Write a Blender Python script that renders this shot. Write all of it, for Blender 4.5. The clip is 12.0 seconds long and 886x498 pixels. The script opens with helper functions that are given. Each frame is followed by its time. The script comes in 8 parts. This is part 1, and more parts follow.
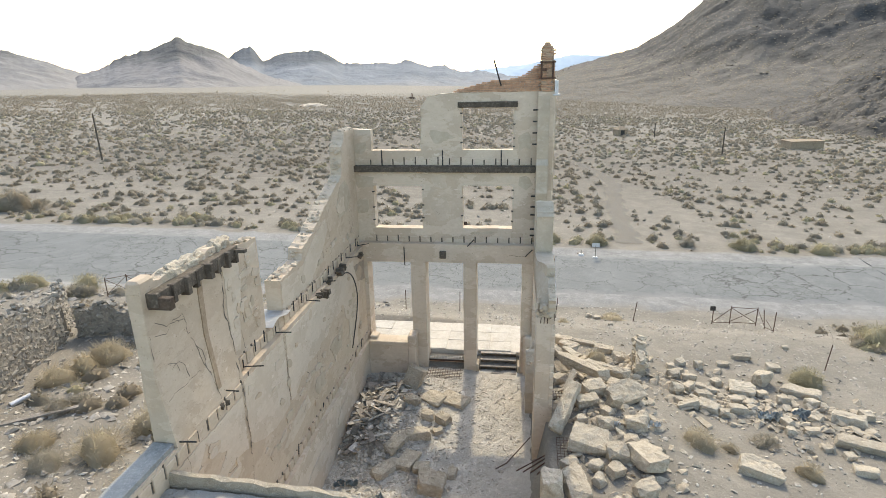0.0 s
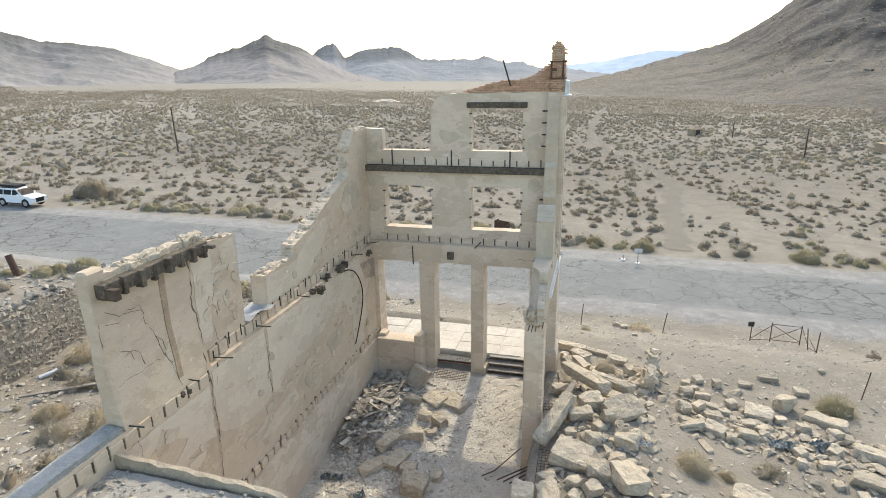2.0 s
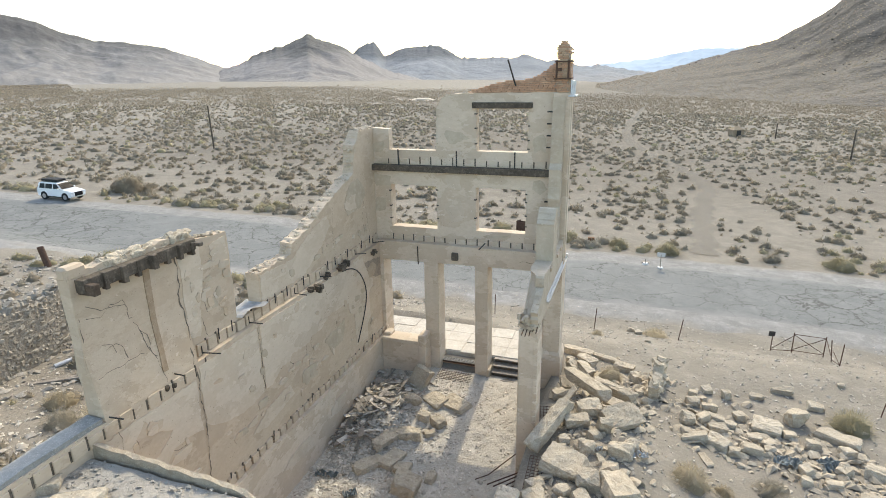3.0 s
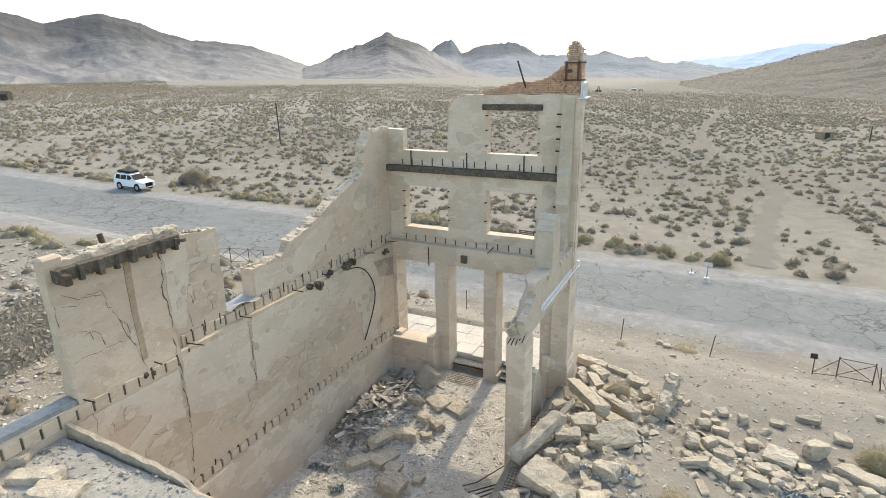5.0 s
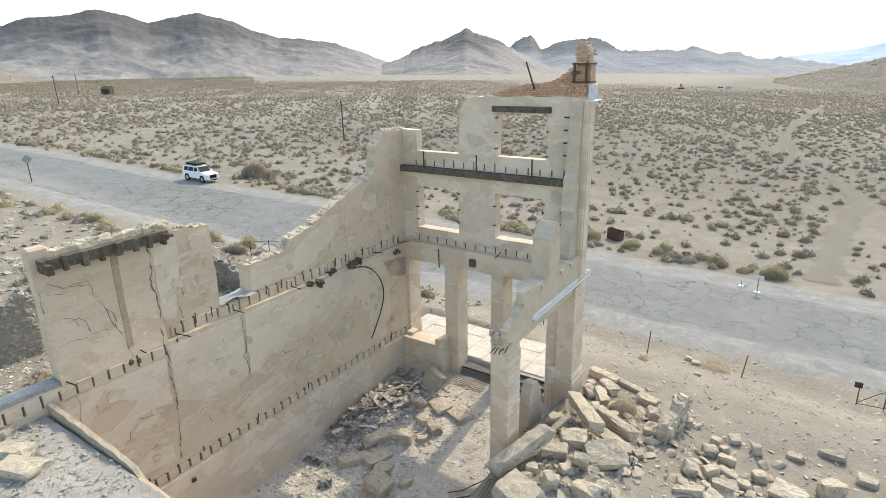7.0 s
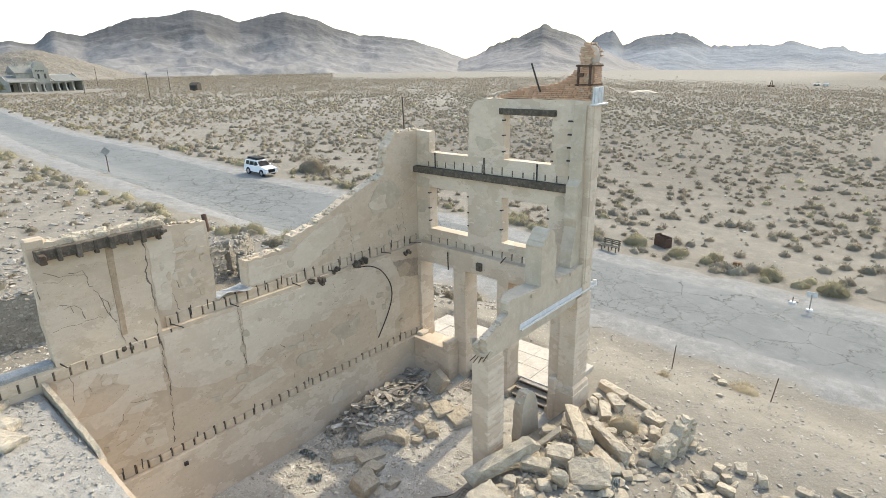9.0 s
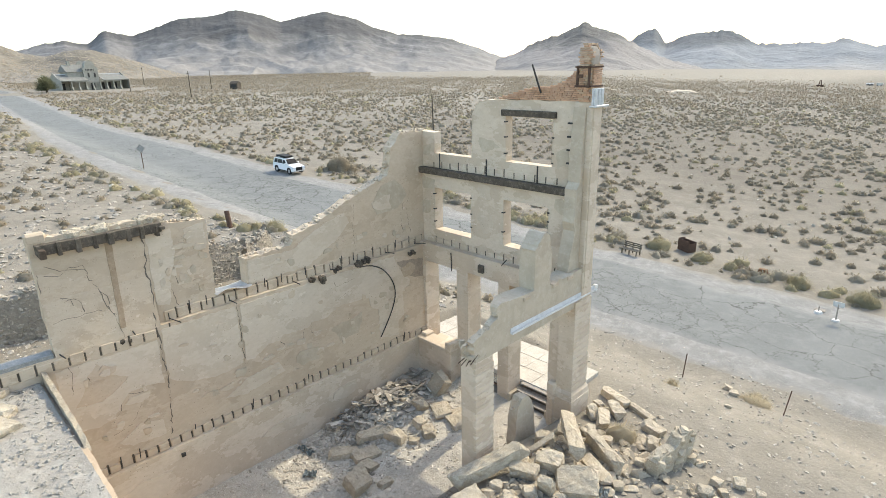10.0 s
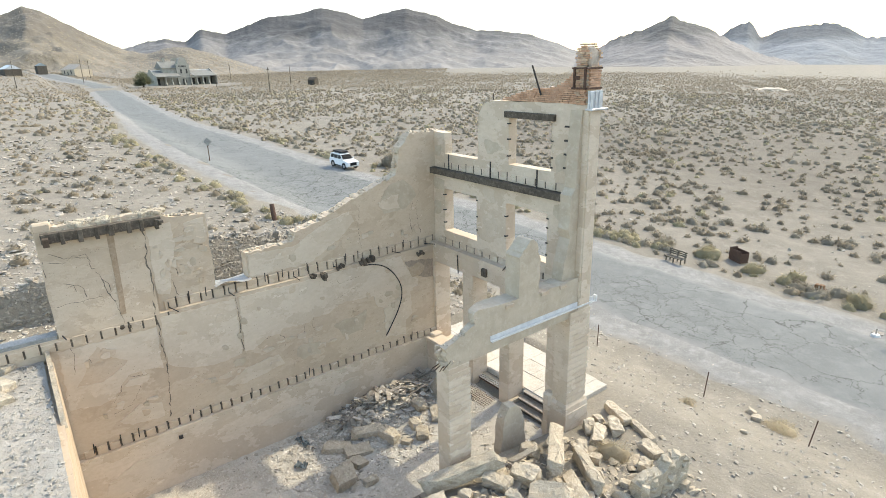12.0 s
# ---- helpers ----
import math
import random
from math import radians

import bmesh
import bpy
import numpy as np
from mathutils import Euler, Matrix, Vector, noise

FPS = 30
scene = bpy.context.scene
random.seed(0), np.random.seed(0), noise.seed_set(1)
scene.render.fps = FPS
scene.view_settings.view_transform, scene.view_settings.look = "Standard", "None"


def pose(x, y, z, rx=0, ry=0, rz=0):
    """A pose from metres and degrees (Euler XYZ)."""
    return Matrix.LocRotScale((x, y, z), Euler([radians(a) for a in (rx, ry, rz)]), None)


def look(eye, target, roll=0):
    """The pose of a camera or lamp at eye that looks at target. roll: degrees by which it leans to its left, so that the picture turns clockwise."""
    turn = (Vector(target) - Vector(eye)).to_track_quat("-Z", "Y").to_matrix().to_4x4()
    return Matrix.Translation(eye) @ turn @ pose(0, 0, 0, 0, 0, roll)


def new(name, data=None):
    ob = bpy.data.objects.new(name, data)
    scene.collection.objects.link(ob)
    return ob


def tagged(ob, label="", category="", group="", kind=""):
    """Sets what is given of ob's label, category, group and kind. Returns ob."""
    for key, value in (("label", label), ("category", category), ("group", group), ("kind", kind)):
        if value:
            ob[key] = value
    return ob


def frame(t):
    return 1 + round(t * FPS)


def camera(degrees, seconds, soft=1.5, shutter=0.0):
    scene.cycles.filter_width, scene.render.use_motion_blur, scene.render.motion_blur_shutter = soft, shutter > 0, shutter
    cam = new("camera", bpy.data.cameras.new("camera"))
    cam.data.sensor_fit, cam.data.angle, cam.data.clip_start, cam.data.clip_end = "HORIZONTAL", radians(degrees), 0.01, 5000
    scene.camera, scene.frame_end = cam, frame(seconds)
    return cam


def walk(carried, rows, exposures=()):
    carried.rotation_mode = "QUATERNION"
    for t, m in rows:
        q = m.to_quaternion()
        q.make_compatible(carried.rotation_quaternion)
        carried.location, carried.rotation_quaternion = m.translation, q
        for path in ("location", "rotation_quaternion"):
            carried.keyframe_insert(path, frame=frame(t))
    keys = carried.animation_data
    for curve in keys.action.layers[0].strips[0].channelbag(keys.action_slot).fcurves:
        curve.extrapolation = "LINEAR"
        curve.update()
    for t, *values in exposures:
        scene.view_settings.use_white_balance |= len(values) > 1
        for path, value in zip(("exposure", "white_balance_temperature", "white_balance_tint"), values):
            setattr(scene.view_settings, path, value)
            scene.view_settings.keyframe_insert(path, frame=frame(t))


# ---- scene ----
cam = camera(75.7, 12.0, soft=0.7)
GROW = 1.25  # the plan below is drawn at 4:5; the last lines enlarge it by the car's true length
METRES, EYE, TILT, LEAN, TURN = 14.4 * GROW, 12.42 * GROW, 0.0, 0.0, 7.8
ROWS = [
    (0.0, 0.0, 0.0, 0.0, -0.32, -17.14, 1.04),
    (0.5, 0.0419, 0.0016, 0.0022, 1.53, -17.22, 1.05),
    (1.0, 0.084, 0.0054, 0.0034, 3.41, -17.27, 1.04),
    (1.5, 0.1266, 0.0126, 0.005, 5.31, -17.33, 1.05),
    (2.0, 0.1684, 0.0214, 0.0057, 7.2, -17.36, 1.04),
    (2.5, 0.2097, 0.031, 0.007, 9.1, -17.41, 1.03),
    (3.0, 0.2497, 0.0419, 0.0078, 10.99, -17.44, 1.05),
    (5.0, 0.4028, 0.0942, 0.014, 18.43, -17.56, 1.12),
    (5.5, 0.4399, 0.1126, 0.0159, 20.32, -17.61, 1.13),
    (6.0, 0.4762, 0.132, 0.0178, 22.2, -17.68, 1.11),
    (6.5, 0.5125, 0.1517, 0.0198, 24.09, -17.74, 1.12),
    (7.0, 0.5483, 0.1717, 0.0217, 25.98, -17.77, 1.13),
    (9.0, 0.6837, 0.2638, 0.0297, 33.4, -17.94, 1.22),
    (9.5, 0.7165, 0.2891, 0.0306, 35.24, -17.96, 1.24),
    (10.0, 0.7492, 0.3149, 0.0323, 37.06, -17.96, 1.26),
    (10.5, 0.7805, 0.343, 0.0343, 38.92, -18.01, 1.27),
    (11.0, 0.8113, 0.373, 0.0358, 40.8, -18.06, 1.29),
    (11.5, 0.8412, 0.4047, 0.0372, 42.69, -18.1, 1.32),
    (12.0, 0.8694, 0.4371, 0.0384, 44.59, -18.16, 1.33),
]
walk(cam, [(t, pose(0, 0, EYE, TILT, LEAN, TURN) @ pose(METRES * x, METRES * y, METRES * z, 90 + pitch, roll, yaw)) for t, x, y, z, yaw, pitch, roll in ROWS], exposures=[(0.0, 1.71, 7800, 6.5), (3.0, 1.71, 7800, 6.0), (6.0, 1.765, 7800, 5.6), (10.0, 1.88, 7800, 5.0), (12.0, 1.95, 7800, 4.6)])

# ---------------------------------------------------------------- world and sun
world = bpy.data.worlds.new("world")
scene.world = world
world.use_nodes = True
wn = world.node_tree.nodes
sky = wn.new("ShaderNodeTexSky")
sky.sky_type = "NISHITA"
sky.sun_disc = False
sky.sun_elevation, sky.sun_rotation = radians(43), radians(-2)
sky.altitude, sky.air_density, sky.dust_density, sky.ozone_density = 1100, 1.0, 2.8, 1.0
wn["Background"].inputs["Strength"].default_value = 0.15
world.node_tree.links.new(sky.outputs[0], wn["Background"].inputs["Color"])

sun_data = bpy.data.lights.new("sun", "SUN")
sun_data.energy, sun_data.angle, sun_data.color = 1.02, radians(0.9), (1.0, 0.96, 0.88)
sun = new("sun", sun_data)
sun.matrix_world = look((-0.035 * 60, 60, 0.93 * 60), (0, 0, 0))


# ---------------------------------------------------------------- materials
def material(name, tones, size=1.0, rough=0.9, bump=0.3, fine=40.0, metal=0.0, island=0.0, bands=0.0, specks=0.0, streak=0.0, thick=0.02):
    """tones: dark, middle and light colour. size: metres of the large patches. fine: grains a metre."""
    m = bpy.data.materials.new(name)
    m.use_nodes = True
    nt = m.node_tree
    nodes, link = nt.nodes, nt.links.new
    bsdf = nodes["Principled BSDF"]
    geo = nodes.new("ShaderNodeNewGeometry")
    pos = geo.outputs["Position"]
    if streak:
        sq = nodes.new("ShaderNodeMapping")
        sq.inputs["Scale"].default_value = (1, 1, streak)
        link(pos, sq.inputs[0])
        pos = sq.outputs[0]

    def noise_node(scale, detail=6.0, rough_=0.6):
        n = nodes.new("ShaderNodeTexNoise")
        n.inputs["Scale"].default_value, n.inputs["Detail"].default_value = scale, detail
        n.inputs["Roughness"].default_value = rough_
        link(pos, n.inputs["Vector"])
        return n.outputs["Fac"]

    def mix(fac, a, b, kind="MIX"):
        n = nodes.new("ShaderNodeMix")
        n.data_type, n.blend_type = "RGBA", kind
        for sock, v in ((n.inputs[0], fac), (n.inputs[6], a), (n.inputs[7], b)):
            if isinstance(v, (float, int)):
                sock.default_value = v
            elif isinstance(v, tuple):
                sock.default_value = (*v, 1)
            else:
                link(v, sock)
        return n.outputs[2]

    def ramp(fac, lo, hi):
        n = nodes.new("ShaderNodeMapRange")
        n.inputs[1].default_value, n.inputs[2].default_value = lo, hi
        link(fac, n.inputs[0])
        return n.outputs[0]

    large = ramp(noise_node(1.0 / size, 8.0), 0.36, 0.64)
    small = noise_node(fine, 4.0)
    col = mix(large, tones[0], tones[1])
    col = mix(ramp(noise_node(2.7 / size, 9.0, 0.7), 0.5, 0.72), col, tones[2])
    col = mix(ramp(small, 0.3, 0.75), mix(0.22, col, tones[0]), col)
    if bands:
        w = nodes.new("ShaderNodeTexWave")
        w.bands_direction = "Z"
        w.inputs["Scale"].default_value, w.inputs["Distortion"].default_value = bands, 0.6
        link(geo.outputs["Position"], w.inputs["Vector"])
        col = mix(mix(0.5, ramp(w.outputs["Fac"], 0.0, 0.12), (1.0, 1.0, 1.0)), mix(0.3, col, tones[0]), col)
    if specks:
        v = nodes.new("ShaderNodeTexVoronoi")
        v.inputs["Scale"].default_value = specks
        link(pos, v.inputs["Vector"])
        col = mix(ramp(v.outputs["Distance"], 0.12, 0.3), mix(v.outputs["Color"], tones[0], tones[2]), col)
        if specks > 5:
            v2 = nodes.new("ShaderNodeTexVoronoi")
            v2.inputs["Scale"].default_value = specks * 2.7
            link(pos, v2.inputs["Vector"])
            grit = tuple(0.62 * c for c in tones[0])
            pale = tuple(min(0.75, 1.3 * c) for c in tones[2])
            col = mix(ramp(v2.outputs["Distance"], 0.2, 0.42), mix(v2.outputs["Color"], grit, pale), col)
    if island:
        hsv = nodes.new("ShaderNodeHueSaturation")
        link(col, hsv.inputs["Color"])
        info = nodes.new("ShaderNodeObjectInfo")
        add = nodes.new("ShaderNodeMath")
        add.operation = "ADD"
        link(info.outputs["Random"], add.inputs[0])
        link(geo.outputs["Random Per Island"], add.inputs[1])
        mr = nodes.new("ShaderNodeMapRange")
        mr.inputs[2].default_value = 2.0
        mr.inputs[3].default_value, mr.inputs[4].default_value = 1 - island, 1 + island
        link(add.outputs[0], mr.inputs[0])
        link(mr.outputs[0], hsv.inputs["Value"])
        col = hsv.outputs[0]
    link(col, bsdf.inputs["Base Color"])
    bsdf.inputs["Roughness"].default_value = rough
    bsdf.inputs["Metallic"].default_value = metal
    bsdf.inputs["Specular IOR Level"].default_value = 0.25 if metal == 0 else 0.5
    if bump:
        b = nodes.new("ShaderNodeBump")
        b.inputs["Strength"].default_value, b.inputs["Distance"].default_value = bump, thick
        s = nodes.new("ShaderNodeMath")
        s.operation = "ADD"
        link(small, s.inputs[0])
        link(large, s.inputs[1])
        link(s.outputs[0], b.inputs["Height"])
        link(b.outputs[0], bsdf.inputs["Normal"])
    return m


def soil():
    """Pale trodden soil round the ruin and the road; the backlit plain's dimness is put into a darker colour by
    position.
    """
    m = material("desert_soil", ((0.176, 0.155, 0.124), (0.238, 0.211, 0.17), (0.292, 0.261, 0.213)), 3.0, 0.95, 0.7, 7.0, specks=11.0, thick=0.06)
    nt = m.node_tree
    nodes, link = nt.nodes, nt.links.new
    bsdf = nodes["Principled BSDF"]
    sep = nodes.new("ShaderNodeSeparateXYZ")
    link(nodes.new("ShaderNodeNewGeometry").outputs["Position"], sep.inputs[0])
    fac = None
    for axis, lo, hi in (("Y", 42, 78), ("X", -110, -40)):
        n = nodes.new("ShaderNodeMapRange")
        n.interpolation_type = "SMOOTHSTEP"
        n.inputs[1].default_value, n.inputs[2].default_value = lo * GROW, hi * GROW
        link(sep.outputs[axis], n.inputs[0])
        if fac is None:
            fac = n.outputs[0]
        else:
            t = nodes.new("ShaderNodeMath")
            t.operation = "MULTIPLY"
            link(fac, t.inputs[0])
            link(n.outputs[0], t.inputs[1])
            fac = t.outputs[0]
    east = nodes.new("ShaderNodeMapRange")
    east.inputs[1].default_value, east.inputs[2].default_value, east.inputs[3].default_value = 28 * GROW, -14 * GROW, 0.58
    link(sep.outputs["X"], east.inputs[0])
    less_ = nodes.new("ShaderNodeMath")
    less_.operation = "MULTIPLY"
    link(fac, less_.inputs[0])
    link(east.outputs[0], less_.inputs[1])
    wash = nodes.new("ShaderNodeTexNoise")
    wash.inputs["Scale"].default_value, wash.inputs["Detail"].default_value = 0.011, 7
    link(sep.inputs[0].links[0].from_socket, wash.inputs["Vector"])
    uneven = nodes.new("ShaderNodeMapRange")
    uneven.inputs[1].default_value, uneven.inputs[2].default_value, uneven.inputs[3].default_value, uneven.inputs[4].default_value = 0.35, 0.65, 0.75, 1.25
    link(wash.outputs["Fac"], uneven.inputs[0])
    # stony: strength of the darkening by X, Y and noise, not a stone cover
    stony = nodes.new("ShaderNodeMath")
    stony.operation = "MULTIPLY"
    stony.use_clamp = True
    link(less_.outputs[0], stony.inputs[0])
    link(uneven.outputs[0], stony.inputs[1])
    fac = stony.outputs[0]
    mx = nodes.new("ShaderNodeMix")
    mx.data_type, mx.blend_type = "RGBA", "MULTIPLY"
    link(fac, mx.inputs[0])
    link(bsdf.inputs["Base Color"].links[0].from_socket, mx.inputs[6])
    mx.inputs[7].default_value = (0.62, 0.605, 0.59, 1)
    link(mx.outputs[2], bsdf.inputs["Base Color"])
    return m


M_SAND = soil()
M_FLOOR = material("dusty_rubble_floor", ((0.37, 0.33, 0.275), (0.50, 0.452, 0.38), (0.61, 0.558, 0.48)), 1.2, 0.95, 0.8, 16.0, specks=20.0, thick=0.05)
M_ROOF = material("pale_roof_gravel", ((0.285, 0.262, 0.224), (0.365, 0.339, 0.294), (0.45, 0.42, 0.37)), 0.8, 0.95, 0.8, 22.0, specks=26.0, thick=0.03)
M_SHOULDER = material("shoulder_gravel", ((0.18, 0.174, 0.162), (0.25, 0.242, 0.225), (0.34, 0.33, 0.308)), 1.5, 0.95, 0.8, 18.0, specks=16.0, thick=0.04)


def plastered(name, bare, skin, size):
    """A wall whose thin skim has come away in ragged, level-edged sheets from the board-marked concrete."""
    m = material(name, bare, size, 0.9, 0.3, 30.0, bands=0.55)
    nt = m.node_tree
    nodes, link = nt.nodes, nt.links.new
    bsdf = nodes["Principled BSDF"]
    old = bsdf.inputs["Base Color"].links[0].from_socket
    geo = nodes.new("ShaderNodeNewGeometry")
    sq = nodes.new("ShaderNodeMapping")
    sq.inputs["Scale"].default_value = (0.75, 0.75, 1.35)
    link(geo.outputs["Position"], sq.inputs[0])

    def cloud(scale, detail, rough):
        n = nodes.new("ShaderNodeTexNoise")
        n.inputs["Scale"].default_value, n.inputs["Detail"].default_value, n.inputs["Roughness"].default_value = scale, detail, rough
        link(sq.outputs[0], n.inputs["Vector"])
        return n.outputs["Fac"]

    def step(v, lo, hi, a=0.0, b=1.0):
        n = nodes.new("ShaderNodeMapRange")
        n.inputs[1].default_value, n.inputs[2].default_value, n.inputs[3].default_value, n.inputs[4].default_value = lo, hi, a, b
        link(v, n.inputs[0])
        return n.outputs[0]

    def blend(fac, a, b):
        n = nodes.new("ShaderNodeMix")
        n.data_type = "RGBA"
        link(fac, n.inputs[0])
        for s, v in ((n.inputs[6], a), (n.inputs[7], b)):
            if isinstance(v, tuple):
                s.default_value = (*v, 1)
            else:
                link(v, s)
        return n.outputs[2]

    mask = step(cloud(0.85, 10, 0.62), 0.475, 0.49)
    chips = step(cloud(2.6, 8, 0.6), 0.66, 0.675)
    tone = blend(step(cloud(1.7, 8, 0.6), 0.35, 0.65), skin[0], skin[1])
    col = blend(mask, old, tone)
    col = blend(chips, col, skin[2])
    pit = nodes.new("ShaderNodeTexVoronoi")
    pit.inputs["Scale"].default_value = 9.0
    link(geo.outputs["Position"], pit.inputs["Vector"])
    sparse = nodes.new("ShaderNodeMath")
    sparse.operation = "MULTIPLY"
    link(step(pit.outputs["Distance"], 0.14, 0.09), sparse.inputs[0])
    link(step(cloud(1.3, 4, 0.5), 0.46, 0.56), sparse.inputs[1])
    col = blend(sparse.outputs[0], col, tuple(0.55 * c for c in bare[0]))
    grime = step(cloud(7.0, 7, 0.7), 0.4, 0.68, 0.0, 0.5)
    col = blend(grime, col, bare[0])
    link(col, bsdf.inputs["Base Color"])
    first = bsdf.inputs["Normal"].links[0].from_node
    b = nodes.new("ShaderNodeBump")
    b.inputs["Strength"].default_value, b.inputs["Distance"].default_value = 0.4, 0.014
    s = nodes.new("ShaderNodeMath")
    s.operation = "SUBTRACT"
    link(mask, s.inputs[0])
    link(chips, s.inputs[1])
    link(s.outputs[0], b.inputs["Height"])
    link(first.outputs[0], b.inputs["Normal"])
    link(b.outputs[0], bsdf.inputs["Normal"])
    return m


M_CONCRETE = plastered("weathered_concrete", ((0.444, 0.347, 0.249), (0.525, 0.416, 0.308), (0.566, 0.458, 0.344)), ((0.51, 0.408, 0.302), (0.55, 0.444, 0.333), (0.60, 0.495, 0.38)), 1.3)
# pinkish copy of the concrete; warm bounced light on shaded faces is in its colour
M_FRONT = plastered("pinkish_bounce_concrete", ((0.48, 0.382, 0.283), (0.55, 0.446, 0.338), (0.59, 0.488, 0.377)), ((0.57, 0.47, 0.36), (0.62, 0.518, 0.404), (0.67, 0.577, 0.463)), 1.3)
M_PLASTER = plastered("lime_plaster", ((0.50, 0.41, 0.312), (0.56, 0.465, 0.358), (0.60, 0.507, 0.398)), ((0.56, 0.466, 0.36), (0.60, 0.508, 0.398), (0.65, 0.558, 0.446)), 0.9)
M_BARE = material("bare_concrete", ((0.42, 0.345, 0.255), (0.50, 0.42, 0.32), (0.54, 0.465, 0.365)), 0.6, 0.95, 0.4, 40.0)
M_RUBBLE = material("broken_concrete", ((0.355, 0.297, 0.219), (0.47, 0.4, 0.304), (0.565, 0.492, 0.385)), 0.35, 0.95, 0.6, 22.0, island=0.18, specks=13.0, thick=0.05)
M_BRICK = material("fired_brick", ((0.43, 0.25, 0.155), (0.53, 0.325, 0.21), (0.58, 0.42, 0.30)), 0.25, 0.92, 0.5, 45.0, island=0.28)
M_BRICKPALE = material("buff_brick", ((0.42, 0.29, 0.19), (0.52, 0.375, 0.26), (0.58, 0.46, 0.345)), 0.25, 0.92, 0.5, 45.0, island=0.28)
M_MORTAR = material("lime_mortar", ((0.36, 0.30, 0.24), (0.46, 0.39, 0.32), (0.5, 0.44, 0.37)), 0.3, 0.95, 0.4, 60.0)
M_WOOD = material("weathered_timber", ((0.06, 0.048, 0.036), (0.115, 0.094, 0.072), (0.2, 0.168, 0.13)), 0.3, 0.85, 0.5, 25.0, island=0.3)
M_GREYWOOD = material("grey_timber", ((0.22, 0.19, 0.16), (0.34, 0.30, 0.25), (0.48, 0.44, 0.38)), 0.2, 0.85, 0.5, 30.0, island=0.35)
M_RUST = material("rusted_steel", ((0.06, 0.035, 0.025), (0.11, 0.065, 0.045), (0.18, 0.10, 0.065)), 0.1, 0.8, 0.3, 60.0)
M_DARK = material("dark_iron", ((0.03, 0.027, 0.025), (0.055, 0.05, 0.045), (0.09, 0.08, 0.07)), 0.1, 0.75, 0.3, 60.0)
M_ZINC = material("galvanised_sheet", ((0.45, 0.46, 0.47), (0.62, 0.63, 0.64), (0.72, 0.73, 0.74)), 0.4, 0.45, 0.15, 30.0, metal=0.6)
M_SHEET = material("blue_grey_sheet", ((0.17, 0.2, 0.21), (0.26, 0.3, 0.31), (0.36, 0.39, 0.39)), 0.3, 0.6, 0.3, 30.0)
M_CAP = material("grey_cement_cap", ((0.215, 0.213, 0.198), (0.30, 0.297, 0.277), (0.40, 0.392, 0.36)), 0.5, 0.9, 0.5, 30.0, specks=14.0)
M_STONE = material("field_stone", ((0.23, 0.205, 0.17), (0.33, 0.297, 0.25), (0.44, 0.405, 0.35)), 0.4, 0.95, 0.6, 18.0, island=0.3)
M_PALETIN = material("pale_tin", ((0.55, 0.54, 0.52), (0.66, 0.65, 0.63), (0.72, 0.71, 0.69)), 0.3, 0.5, 0.1, 30.0)
M_PEBBLE = material("pebble", ((0.35, 0.31, 0.253), (0.49, 0.441, 0.368), (0.66, 0.612, 0.535)), 0.3, 0.95, 0.3, 30.0, island=0.4)
M_PAVE = material("paving_slab", ((0.385, 0.345, 0.288), (0.49, 0.448, 0.382), (0.565, 0.525, 0.457)), 0.5, 0.95, 0.4, 26.0, island=0.08, specks=16.0, thick=0.02)


def clump_material(name, tones, size=3.0):
    """Thin leaves and twigs, which let some light through."""
    m = material(name, tones, size, 0.9, 0.0, 4.0, island=0.3)
    nt = m.node_tree
    bsdf = nt.nodes["Principled BSDF"]
    thin = nt.nodes.new("ShaderNodeBsdfTranslucent")
    nt.links.new(bsdf.inputs["Base Color"].links[0].from_socket, thin.inputs["Color"])
    both = nt.nodes.new("ShaderNodeMixShader")
    both.inputs[0].default_value = 0.5
    nt.links.new(bsdf.outputs[0], both.inputs[1])
    nt.links.new(thin.outputs[0], both.inputs[2])
    nt.links.new(both.outputs[0], nt.nodes["Material Output"].inputs["Surface"])
    return m


M_SCRUB = clump_material("desert_scrub", ((0.252, 0.211, 0.152), (0.352, 0.298, 0.22), (0.45, 0.388, 0.297)))
M_DUSTY = clump_material("dusty_tan_brush", ((0.26, 0.23, 0.175), (0.34, 0.305, 0.24), (0.42, 0.375, 0.30)))
M_STRAW = clump_material("dry_straw_brush", ((0.38, 0.315, 0.21), (0.47, 0.40, 0.285), (0.55, 0.475, 0.35)))
M_SAGE = clump_material("pale_green_brush", ((0.32, 0.28, 0.175), (0.41, 0.362, 0.235), (0.49, 0.44, 0.305)))
M_JUNIPER = clump_material("dark_green_foliage", ((0.12, 0.125, 0.075), (0.18, 0.183, 0.11), (0.25, 0.25, 0.155)))


